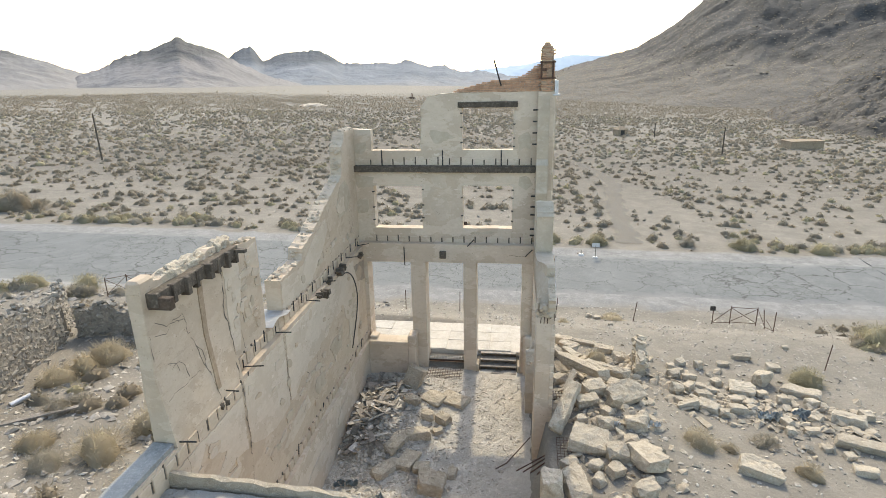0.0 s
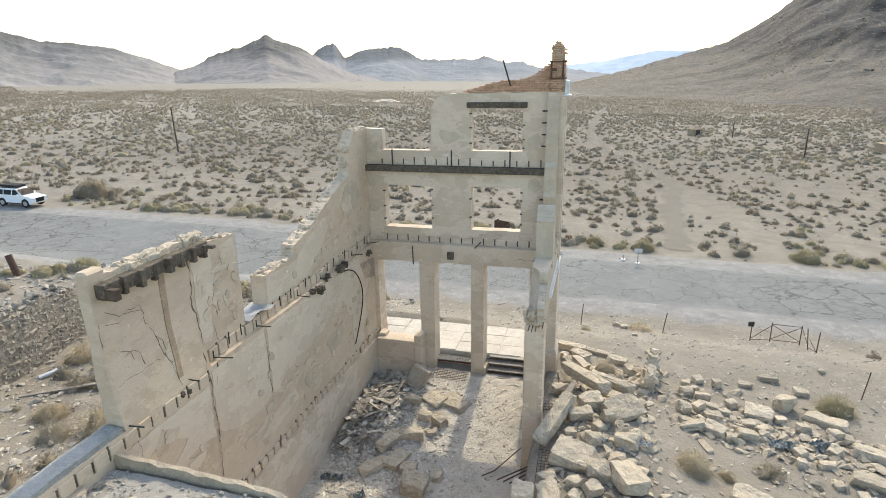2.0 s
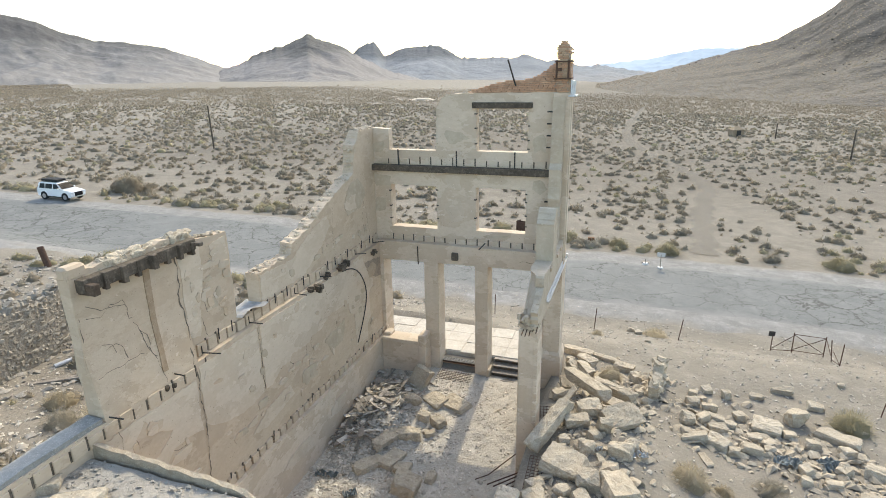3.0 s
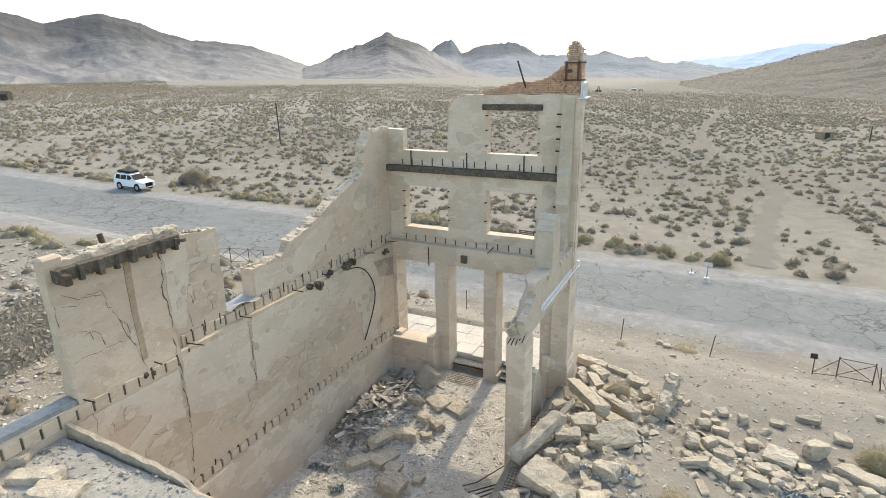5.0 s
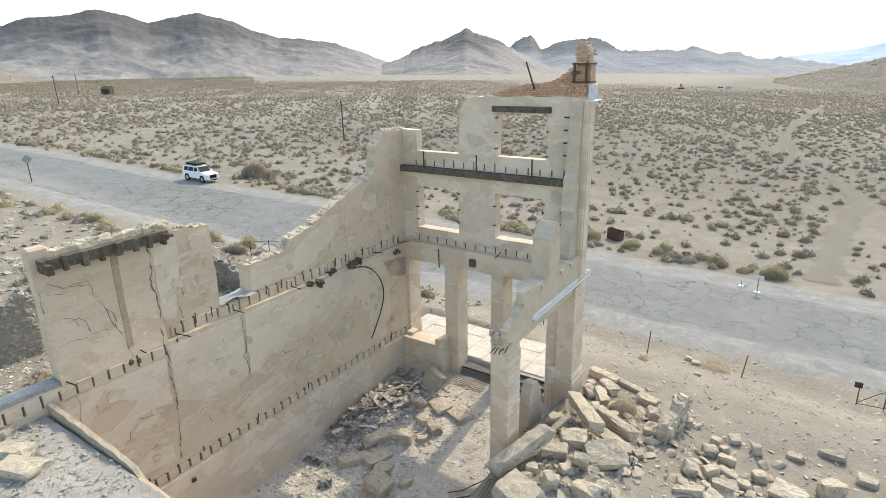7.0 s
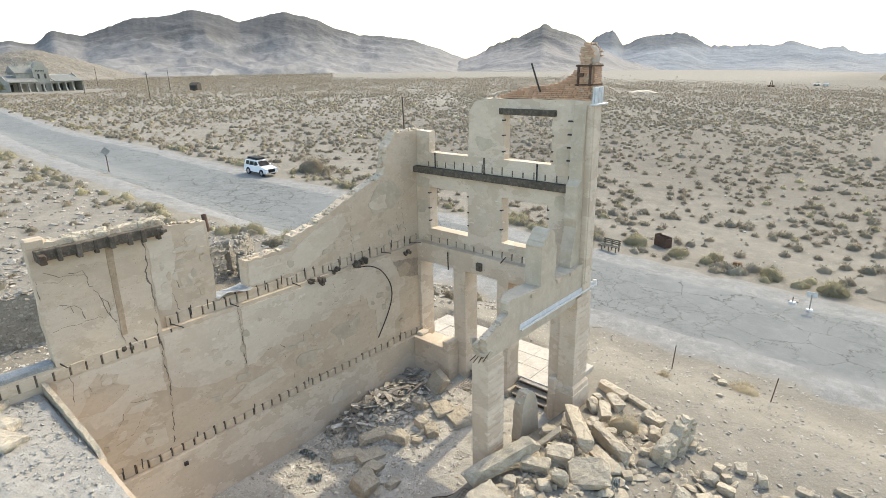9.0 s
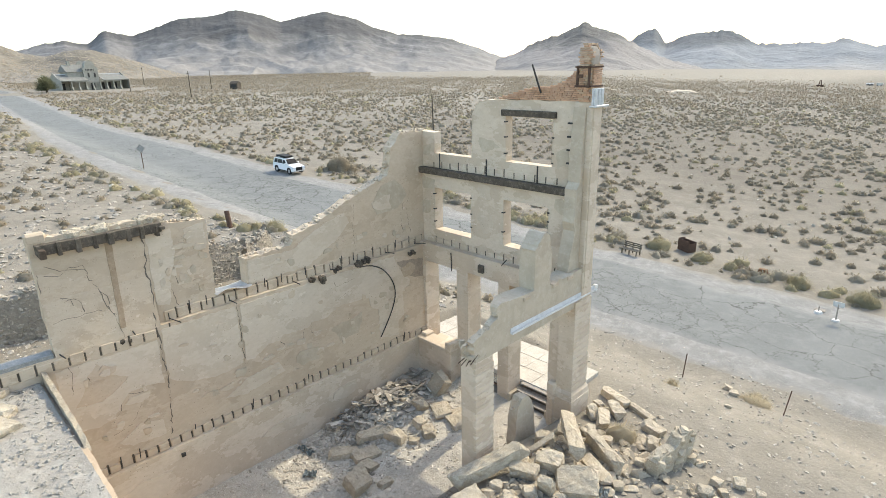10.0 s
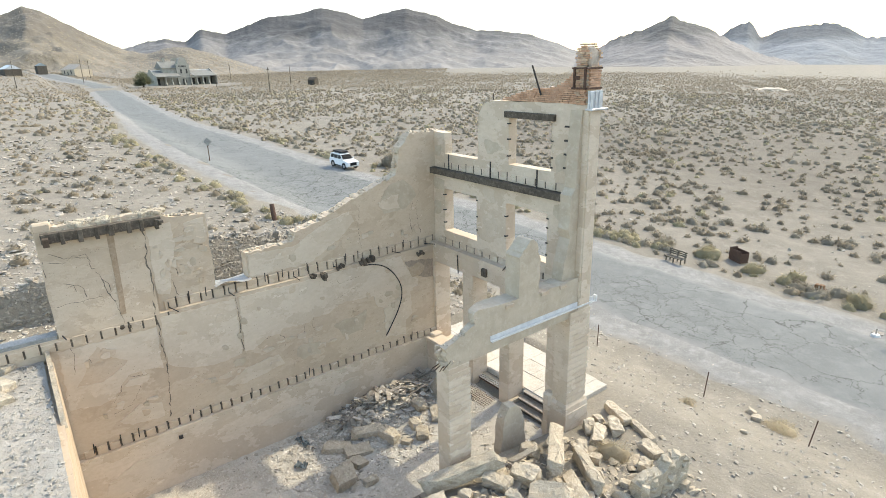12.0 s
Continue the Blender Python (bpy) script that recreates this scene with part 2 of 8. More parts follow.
def fray(m, tone, depth, cover=0.0):
    """Lets a strip's edge break up into the material beside it, over a depth from its border. cover: how thickly a dust strip hides what lies below."""
    nt = m.node_tree
    nodes, link = nt.nodes, nt.links.new
    bsdf = nodes["Principled BSDF"]
    at = nodes.new("ShaderNodeAttribute")
    at.attribute_name = "inset"
    total = None
    for scale, amount in ((0.35, 2.2), (3.0, 0.8), (16.0, 0.5)):
        nz = nodes.new("ShaderNodeTexNoise")
        nz.inputs["Scale"].default_value, nz.inputs["Detail"].default_value = scale, 6
        link(nodes.new("ShaderNodeNewGeometry").outputs["Position"], nz.inputs["Vector"])
        n = nodes.new("ShaderNodeMath")
        n.operation = "MULTIPLY_ADD"
        link(nz.outputs["Fac"], n.inputs[0])
        n.inputs[1].default_value = amount * depth
        if total is None:
            link(at.outputs["Fac"], n.inputs[2])
        else:
            link(total, n.inputs[2])
        total = n.outputs[0]
    r = nodes.new("ShaderNodeMapRange")
    r.inputs[1].default_value, r.inputs[2].default_value, r.inputs[3].default_value, r.inputs[4].default_value = 1.75 * depth, 2.9 * depth, 1.0, 0.0
    link(total, r.inputs[0])
    mx = nodes.new("ShaderNodeMix")
    mx.data_type = "RGBA"
    link(r.outputs[0], mx.inputs[0])
    link(bsdf.inputs["Base Color"].links[0].from_socket, mx.inputs[6])
    mx.inputs[7].default_value = (*tone, 1)
    link(mx.outputs[2], bsdf.inputs["Base Color"])
    if cover:
        thin = nodes.new("ShaderNodeMapRange")
        thin.inputs[3].default_value, thin.inputs[4].default_value = cover, 0.0
        link(r.outputs[0], thin.inputs[0])
        link(thin.outputs[0], bsdf.inputs["Alpha"])
    return m


def road_material():
    m = material("old_asphalt", ((0.135, 0.139, 0.133), (0.172, 0.176, 0.168), (0.215, 0.217, 0.206)), 3.0, 0.9, 0.3, 18.0, specks=24.0)
    nt = m.node_tree
    nodes, link = nt.nodes, nt.links.new
    bsdf = nodes["Principled BSDF"]
    geo = nodes.new("ShaderNodeNewGeometry")
    nz = nodes.new("ShaderNodeTexNoise")
    nz.inputs["Scale"].default_value, nz.inputs["Detail"].default_value, nz.inputs["Roughness"].default_value = 0.9, 8, 0.65
    link(geo.outputs["Position"], nz.inputs["Vector"])
    warp = nodes.new("ShaderNodeMix")
    warp.data_type, warp.blend_type = "RGBA", "ADD"
    warp.inputs[0].default_value = 1.0
    link(geo.outputs["Position"], warp.inputs[6])
    big = nodes.new("ShaderNodeMix")
    big.data_type, big.blend_type = "RGBA", "MULTIPLY"
    big.inputs[0].default_value = 1.0
    link(nz.outputs["Color"], big.inputs[6])
    big.inputs[7].default_value = (1.7, 1.7, 1.7, 1)
    link(big.outputs[2], warp.inputs[7])
    col = bsdf.inputs["Base Color"].links[0].from_socket
    for scale, patch_scale, lo, hi, wide, tone in ((0.34, 0.05, 0.37, 0.57, 0.016, (0.075, 0.077, 0.069)), (0.85, 0.09, 0.45, 0.585, 0.019, (0.085, 0.087, 0.078))):
        v = nodes.new("ShaderNodeTexVoronoi")
        v.feature = "DISTANCE_TO_EDGE"
        v.inputs["Scale"].default_value = scale
        link(warp.outputs[2], v.inputs["Vector"])
        mask = nodes.new("ShaderNodeTexNoise")
        mask.inputs["Scale"].default_value = patch_scale
        link(geo.outputs["Position"], mask.inputs["Vector"])
        width = nodes.new("ShaderNodeMapRange")
        width.inputs[1].default_value, width.inputs[2].default_value = lo, hi
        width.inputs[3].default_value, width.inputs[4].default_value = 0.0, wide
        link(mask.outputs["Fac"], width.inputs[0])
        less = nodes.new("ShaderNodeMath")
        less.operation = "LESS_THAN"
        link(v.outputs["Distance"], less.inputs[0])
        link(width.outputs[0], less.inputs[1])
        mx = nodes.new("ShaderNodeMix")
        mx.data_type = "RGBA"
        link(less.outputs[0], mx.inputs[0])
        link(col, mx.inputs[6])
        mx.inputs[7].default_value = (*tone, 1)
        col = mx.outputs[2]
    link(col, bsdf.inputs["Base Color"])
    return fray(m, (0.235, 0.229, 0.214), 0.9)


M_ROAD = road_material()


def rock_material(name, tones, size, scree, apron=(0.42, 0.375, 0.32), low=0.0, high=40.0, specks=0.0, crest=None, top=70.0, rough=0.55):
    """Bare rock above, paler wash fans towards the foot, darker caprock on the heights; steep faces show dark ledges."""
    size, low, high, top = size * GROW, low * GROW, high * GROW, top * GROW
    m = material(name, tones, size, 0.95, 0.6, scree, thick=size * 0.04, specks=specks)
    nt = m.node_tree
    nodes, link = nt.nodes, nt.links.new
    bsdf = nodes["Principled BSDF"]
    geo = nodes.new("ShaderNodeNewGeometry")
    sep = nodes.new("ShaderNodeSeparateXYZ")
    link(geo.outputs["Position"], sep.inputs[0])
    nz = nodes.new("ShaderNodeTexNoise")
    nz.inputs["Scale"].default_value, nz.inputs["Detail"].default_value = 1.6 / size, 8
    link(geo.outputs["Position"], nz.inputs["Vector"])
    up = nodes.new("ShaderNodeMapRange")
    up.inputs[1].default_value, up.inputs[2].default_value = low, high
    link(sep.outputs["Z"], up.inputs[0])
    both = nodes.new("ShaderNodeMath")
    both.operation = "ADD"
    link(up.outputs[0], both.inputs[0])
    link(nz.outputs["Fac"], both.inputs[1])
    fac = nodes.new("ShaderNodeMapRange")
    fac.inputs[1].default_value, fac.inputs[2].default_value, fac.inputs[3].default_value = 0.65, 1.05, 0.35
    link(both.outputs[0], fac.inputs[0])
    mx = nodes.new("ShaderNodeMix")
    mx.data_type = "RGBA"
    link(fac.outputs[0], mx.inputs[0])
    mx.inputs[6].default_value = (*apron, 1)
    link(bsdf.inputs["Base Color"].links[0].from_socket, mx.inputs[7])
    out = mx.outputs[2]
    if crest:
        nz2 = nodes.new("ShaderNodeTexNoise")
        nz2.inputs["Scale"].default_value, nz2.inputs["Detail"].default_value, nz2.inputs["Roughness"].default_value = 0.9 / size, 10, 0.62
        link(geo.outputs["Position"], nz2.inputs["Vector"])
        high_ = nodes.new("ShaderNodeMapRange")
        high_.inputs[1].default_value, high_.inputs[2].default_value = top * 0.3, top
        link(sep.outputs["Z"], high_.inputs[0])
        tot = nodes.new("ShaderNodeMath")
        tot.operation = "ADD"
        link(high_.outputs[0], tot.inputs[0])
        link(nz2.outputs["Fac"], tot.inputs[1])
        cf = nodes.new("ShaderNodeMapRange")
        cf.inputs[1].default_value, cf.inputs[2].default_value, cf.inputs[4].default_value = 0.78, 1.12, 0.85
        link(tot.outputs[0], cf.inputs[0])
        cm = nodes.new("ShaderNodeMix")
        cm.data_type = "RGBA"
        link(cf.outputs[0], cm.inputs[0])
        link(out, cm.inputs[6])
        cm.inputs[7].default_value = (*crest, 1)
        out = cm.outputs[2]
    ledge = nodes.new("ShaderNodeMapping")
    ledge.inputs["Scale"].default_value = (1.0, 1.0, 2.6)
    link(geo.outputs["Position"], ledge.inputs[0])

    def patches(scale, lo, hi, most):
        n = nodes.new("ShaderNodeTexNoise")
        n.inputs["Scale"].default_value, n.inputs["Detail"].default_value, n.inputs["Roughness"].default_value = scale, 10, 0.68
        link(ledge.outputs[0], n.inputs["Vector"])
        r = nodes.new("ShaderNodeMapRange")
        r.inputs[1].default_value, r.inputs[2].default_value, r.inputs[4].default_value = lo, hi, most
        link(n.outputs["Fac"], r.inputs[0])
        return r.outputs[0]

    def cover(fac_, under, tone):
        n = nodes.new("ShaderNodeMix")
        n.data_type = "RGBA"
        link(fac_, n.inputs[0])
        link(under, n.inputs[6])
        n.inputs[7].default_value = (*tone, 1)
        return n.outputs[2]

    flat = nodes.new("ShaderNodeSeparateXYZ")
    link(geo.outputs["Normal"], flat.inputs[0])
    steep = nodes.new("ShaderNodeMapRange")
    steep.inputs[1].default_value, steep.inputs[2].default_value = 0.96, 0.72
    link(flat.outputs["Z"], steep.inputs[0])
    rocky = nodes.new("ShaderNodeMath")
    rocky.operation = "MULTIPLY"
    link(steep.outputs[0], rocky.inputs[0])
    link(patches(3.2 / size, 0.42, 0.56, rough), rocky.inputs[1])
    out = cover(rocky.outputs[0], out, tuple(0.62 * c for c in tones[0]))
    out = cover(patches(2.1 / size, 0.6, 0.7, rough * 0.5), out, tuple(1.15 * c for c in apron))
    link(out, bsdf.inputs["Base Color"])
    return m


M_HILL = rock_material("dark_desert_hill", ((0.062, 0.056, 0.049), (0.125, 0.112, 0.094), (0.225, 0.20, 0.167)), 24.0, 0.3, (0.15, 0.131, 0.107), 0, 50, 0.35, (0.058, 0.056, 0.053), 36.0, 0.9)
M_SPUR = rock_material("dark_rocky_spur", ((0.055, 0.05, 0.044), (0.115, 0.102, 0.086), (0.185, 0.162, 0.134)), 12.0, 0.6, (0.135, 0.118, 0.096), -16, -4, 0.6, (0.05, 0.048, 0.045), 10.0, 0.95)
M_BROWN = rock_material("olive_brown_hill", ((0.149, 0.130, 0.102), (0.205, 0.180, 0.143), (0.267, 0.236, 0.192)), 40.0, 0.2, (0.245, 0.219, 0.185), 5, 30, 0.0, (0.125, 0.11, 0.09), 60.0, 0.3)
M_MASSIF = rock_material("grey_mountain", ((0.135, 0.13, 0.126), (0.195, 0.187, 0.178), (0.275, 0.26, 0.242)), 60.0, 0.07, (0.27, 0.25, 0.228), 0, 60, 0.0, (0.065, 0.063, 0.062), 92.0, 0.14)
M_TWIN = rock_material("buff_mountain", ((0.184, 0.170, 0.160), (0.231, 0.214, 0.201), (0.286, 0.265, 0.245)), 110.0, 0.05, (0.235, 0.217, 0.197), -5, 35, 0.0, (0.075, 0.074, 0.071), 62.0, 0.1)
# the two farthest ranges: the haze of distance is put into their bluish base colours
M_BLUE = rock_material("haze_blue_mountain", ((0.170, 0.184, 0.197), (0.204, 0.218, 0.231), (0.245, 0.255, 0.262)), 130.0, 0.04, (0.24, 0.226, 0.21), -20, 25, 0.0, (0.08, 0.088, 0.097), 58.0, 0.14)
M_PALE = material("haze_pale_mountain", ((0.42, 0.495, 0.56), (0.435, 0.51, 0.575), (0.45, 0.525, 0.585)), 300.0, 0.95, 0.0, 0.01)


# ---------------------------------------------------------------- building helpers
def thing(name, label, category, group="", kind="", at=(0, 0, 0)):
    ob = new(name)
    ob.empty_display_size = 0.2
    ob.location = at
    return tagged(ob, label, category, group, kind)


def to_object(name, me, mat, parent=None, label=""):
    me.materials.append(mat)
    ob = new(name, me)
    if parent is not None:
        ob.parent = parent
    if label:
        ob["label"] = label
    return ob


def part(name, bm, mat, parent=None, label="", smooth=False):
    """Links a bmesh as one mesh object under a thing or a part."""
    bmesh.ops.recalc_face_normals(bm, faces=bm.faces)
    me = bpy.data.meshes.new(name)
    bm.to_mesh(me)
    bm.free()
    if smooth:
        me.shade_smooth()
    return to_object(name, me, mat, parent, label)


def solid(name, verts, faces, mat, parent=None, label=""):
    me = bpy.data.meshes.new(name)
    me.from_pydata([tuple(map(float, v)) for v in verts], [], [tuple(map(int, q)) for q in faces])
    me.update()
    return to_object(name, me, mat, parent, label)


def box(bm, lo, hi, bevel=0.0, m=None):
    made = bmesh.ops.create_cube(bm, size=1.0)["verts"]
    size = [b - a for a, b in zip(lo, hi)]
    mid = [(a + b) / 2 for a, b in zip(lo, hi)]
    for v in made:
        v.co = Vector([v.co[i] * size[i] + mid[i] for i in range(3)])
    if bevel:
        edges = list({e for v in made for e in v.link_edges})
        out = bmesh.ops.bevel(bm, geom=edges, offset=bevel, segments=1, affect="EDGES", profile=0.5)
        made = list({v for f_ in out["faces"] for v in f_.verts} | {v for v in made if v.is_valid})
    if m is not None:
        for v in made:
            v.co = m @ v.co
    return made


def rod(bm, a, b, r, n=6, r2=None):
    a, b = Vector(a), Vector(b)
    d = b - a
    q = d.to_track_quat("Z", "Y").to_matrix().to_4x4()
    bmesh.ops.create_cone(bm, cap_ends=True, segments=n, radius1=r, radius2=r if r2 is None else r2, depth=d.length,
                          matrix=Matrix.Translation((a + b) / 2) @ q)


def rough_path(points, step=0.18, amp=0.05, seed=0):
    """Walks a broken edge through the points, with chips."""
    rng = random.Random(seed)
    out = []
    for (a0, b0), (a1, b1) in zip(points, points[1:]):
        n = max(1, int(math.hypot(a1 - a0, b1 - b0) / step))
        for i in range(n):
            k = i / n
            j = amp if i else amp * 0.3
            out.append((a0 + (a1 - a0) * k + rng.uniform(-j, j), b0 + (b1 - b0) * k + rng.uniform(-j, j)))
    out.append(points[-1])
    return out


def extruded(outline, holes, place, depth, chip=0.0, seed=0):
    """A slab from an outline in its own plane, with holes. place(u, v, w) gives the point; w runs through the thickness."""
    rng = random.Random(seed)
    bm = bmesh.new()
    rings = []
    for ring in (outline, *holes):
        vs = [bm.verts.new((u, v, 0)) for u, v in ring]
        rings.append([bm.edges.new((p, q)) for p, q in zip(vs, vs[1:] + vs[:1])])
    bmesh.ops.triangle_fill(bm, use_beauty=True, use_dissolve=False, edges=[e for r in rings for e in r])
    flat = list(bm.faces)
    out = bmesh.ops.extrude_face_region(bm, geom=flat)
    top = {v for v in out["geom"] if isinstance(v, bmesh.types.BMVert)}
    for v in bm.verts:
        w = depth if v in top else 0.0
        c = chip
        v.co = Vector(place(v.co.x + rng.uniform(-c, c), v.co.y + rng.uniform(-c, c), w + rng.uniform(-c, c) * 0.3))
    return bm


def rough_rect(u0, v0, u1, v1, amp=0.012, seed=0, step=0.3):
    return rough_path([(u0, v0), (u1, v0), (u1, v1), (u0, v1), (u0, v0)], step, amp, seed)[:-1]

# ---------------------------------------------------------------- ground
def ease(t):
    t = np.clip(t, 0, 1)
    return t * t * (3 - 2 * t)


def inside(x, y, x0, x1, y0, y1, soft):
    return ease((x - x0) / soft + 0.5) * ease((x1 - x) / soft + 0.5) * ease((y - y0) / soft + 0.5) * ease((y1 - y) / soft + 0.5)


def ground_z(x, y):
    """Height of the open ground: a bank above the road, a fall to the east, a plain that sinks away, and the sunken floor of the ruin."""
    x, y = np.asarray(x, float), np.asarray(y, float)
    z = 20 * (1 - np.exp(np.minimum(x, 0) / 400)) + 5 * ease((-x - 220) / 130) * ease((75 - y) / 40) - 0.015 * np.maximum(x, 0) + 1.25 * ease((29 - y) / 5.5) + 0.05 * np.maximum(0, 23.5 - y)
    r = np.hypot(x, y - 20)
    z = z - 0.016 * np.maximum(0, r - 70)
    near = np.exp(-(r / 60) ** 2)
    z = z + 0.06 * np.sin(x * 0.9 + np.sin(y * 0.7) * 1.3) * np.sin(y * 0.8 + 1.1) * near * (1 - 0.8 * inside(x, y, -300, 40, 29.5, 41, 2.0))
    z = z + 0.5 * np.exp(-(((x - 3.2) / 2.4) ** 2 + ((y - 16.3) / 3.6) ** 2)) * (x > 0)
    floor_in = 0.22 + 0.10 * np.maximum(0, y - 15.0) + 0.25 * np.exp(-(((x + 4.6) / 1.2) ** 2 + ((y - 17.6) / 2.6) ** 2))
    z = np.minimum(z, z + (1.15 - z) * inside(x, y, -7.7, 0.9, 21.2, 24.3, 0.5))
    k = inside(x, y, -6.35, 0.85, 3.0, 21.2, 0.3)
    return z * (1 - k) + floor_in * k


def spaced(lo, hi, step, far_lo, far_hi, grow=1.13):
    mid = list(np.arange(lo, hi + 1e-6, step))
    s, up = step, [mid[-1]]
    while up[-1] < far_hi:
        s *= grow
        up.append(up[-1] + s)
    s, down = step, [mid[0]]
    while down[-1] > far_lo:
        s *= grow
        down.append(down[-1] - s)
    return np.array(down[:0:-1] + mid + up[1:])


def sheet(name, xs, ys, height, mat):
    gx, gy = np.meshgrid(xs, ys)
    gz = height(gx, gy)
    n = len(xs)
    v = np.stack([gx.ravel(), gy.ravel(), gz.ravel()], 1)
    i, j = np.meshgrid(np.arange(n - 1), np.arange(len(ys) - 1))
    a = (j * n + i).ravel()
    me = bpy.data.meshes.new(name)
    me.from_pydata(v.tolist(), [], np.stack([a, a + 1, a + n + 1, a + n], 1).tolist())
    me.shade_smooth()
    return to_object(name, me, mat)


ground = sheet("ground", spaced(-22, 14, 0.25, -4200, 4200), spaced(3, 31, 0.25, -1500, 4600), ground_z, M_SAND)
tagged(ground, "pale dusty desert soil strewn with small stones", "ground", kind="structure")

floor = sheet("floor", np.arange(-6.0, 0.7, 0.12), np.arange(7.7, 20.8, 0.12), lambda x, y: ground_z(x, y) + 0.03 + 0.025 * np.sin(x * 7 + np.sin(y * 5)) * np.sin(y * 6.3) + 0.015 * np.sin(x * 17) * np.sin(y * 15), M_FLOOR)
tagged(floor, "pale dusty floor of rubble and gravel inside the ruin", "floor", kind="structure")

# road: an old asphalt strip with gravel shoulders that bends away westward
ROAD = [(400, 35.5), (60, 35.5), (25, 35.4), (0, 35.3), (-15, 34.0), (-30, 31.6), (-50, 29.6), (-85, 29.4), (-123, 32.1), (-171, 35.9), (-221, 40.2), (-246, 42.2), (-266, 40.5), (-292, 35.0), (-345, 27.0)]


def smooth_line(pts, n=14):
    out = []
    for i in range(len(pts) - 1):
        p0, p1, p2, p3 = (np.array(pts[min(max(k, 0), len(pts) - 1)], float) for k in (i - 1, i, i + 1, i + 2))
        for s in range(n):
            t = s / n
            out.append(0.5 * (2 * p1 + (p2 - p0) * t + (2 * p0 - 5 * p1 + 4 * p2 - p3) * t * t + (3 * p1 - p0 - 3 * p2 + p3) * t ** 3))
    out.append(np.array(pts[-1], float))
    return np.array(out)


ROAD_LINE = smooth_line(ROAD)


def ribbon(name, line, half_left, half_right, lift, mat, wobble=0.0, cols=9):
    d = np.gradient(line, axis=0)
    d /= np.linalg.norm(d, axis=1)[:, None]
    nrm = np.stack([-d[:, 1], d[:, 0]], 1)
    verts, faces, inset = [], [], []
    rng = random.Random(5)
    for k, (p, n) in enumerate(zip(line, nrm)):
        wide = 2.2 * float(ease((-p[0] - 6) / 24) * ease((p[0] + 110) / 45))
        a, b = half_left + wide + rng.uniform(-wobble, wobble), half_right + wide + rng.uniform(-wobble, wobble)
        for c in range(cols):
            w = -a + (a + b) * c / (cols - 1)
            x, y = p + n * w
            edge = 0.0 if 0 < c < cols - 1 else 0.065
            inset.append(GROW * min(w + a, b - w))
            verts.append((x, y, float(ground_z(x, y)) + lift - edge))
        if k:
            for c in range(cols - 1):
                i = k * cols + c
                faces.append((i - cols, i - cols + 1, i + 1, i))
    ob = solid(name, verts, faces, mat)
    ob.data.shade_smooth()
    ob.data.attributes.new("inset", "FLOAT", "POINT").data.foreach_set("value", inset)
    return ob


# finer sampling beside the ruin
ROAD_FINE = np.concatenate([np.linspace(a, b, max(2, int(np.linalg.norm(b - a) / 1.2)))[:-1] for a, b in zip(ROAD_LINE, ROAD_LINE[1:])])
verge = ribbon("road_shoulder", ROAD_FINE, 6.0, 6.0, 0.035, fray(M_SHOULDER, (0.238, 0.215, 0.18), 1.1), 0.35, 17)
tagged(verge, "light grey crushed gravel shoulder along the road", "road shoulder", kind="structure")
road = ribbon("road", ROAD_FINE, 3.9, 3.9, 0.075, M_ROAD, 0.2, 11)
tagged(road, "old faded grey asphalt road with branching cracks", "road", kind="structure")


# faint wheel tracks across the plain
TRACKS = [[(8.4, 42.6), (8.8, 50.0), (9.5, 58.0), (10.6, 67.0), (10.3, 72.0), (8.6, 80.0), (5.6, 89.5), (3.0, 102.0), (0.9, 119.0), (0.6, 144.0), (1.4, 179.0), (4.0, 240.0)], [(15.2, 46.5), (13.6, 55.4), (12.0, 63.3), (10.4, 71.0)]]
M_TRACK = material("pale_track_soil", ((0.215, 0.192, 0.157), (0.272, 0.245, 0.202), (0.325, 0.294, 0.244)), 2.0, 0.95, 0.6, 9.0, specks=12.0, thick=0.05)
fray(M_TRACK, (0.272, 0.245, 0.202), 0.42, 0.45)
for k, line in enumerate(TRACKS[:1]):
    fine_line = smooth_line(line, 10)
    tagged(ribbon("dirt_track", fine_line, 1.05, 1.05, 0.075, M_TRACK, 0.25, 7), "faint pale dirt track through the desert scrub", "track", kind="structure")


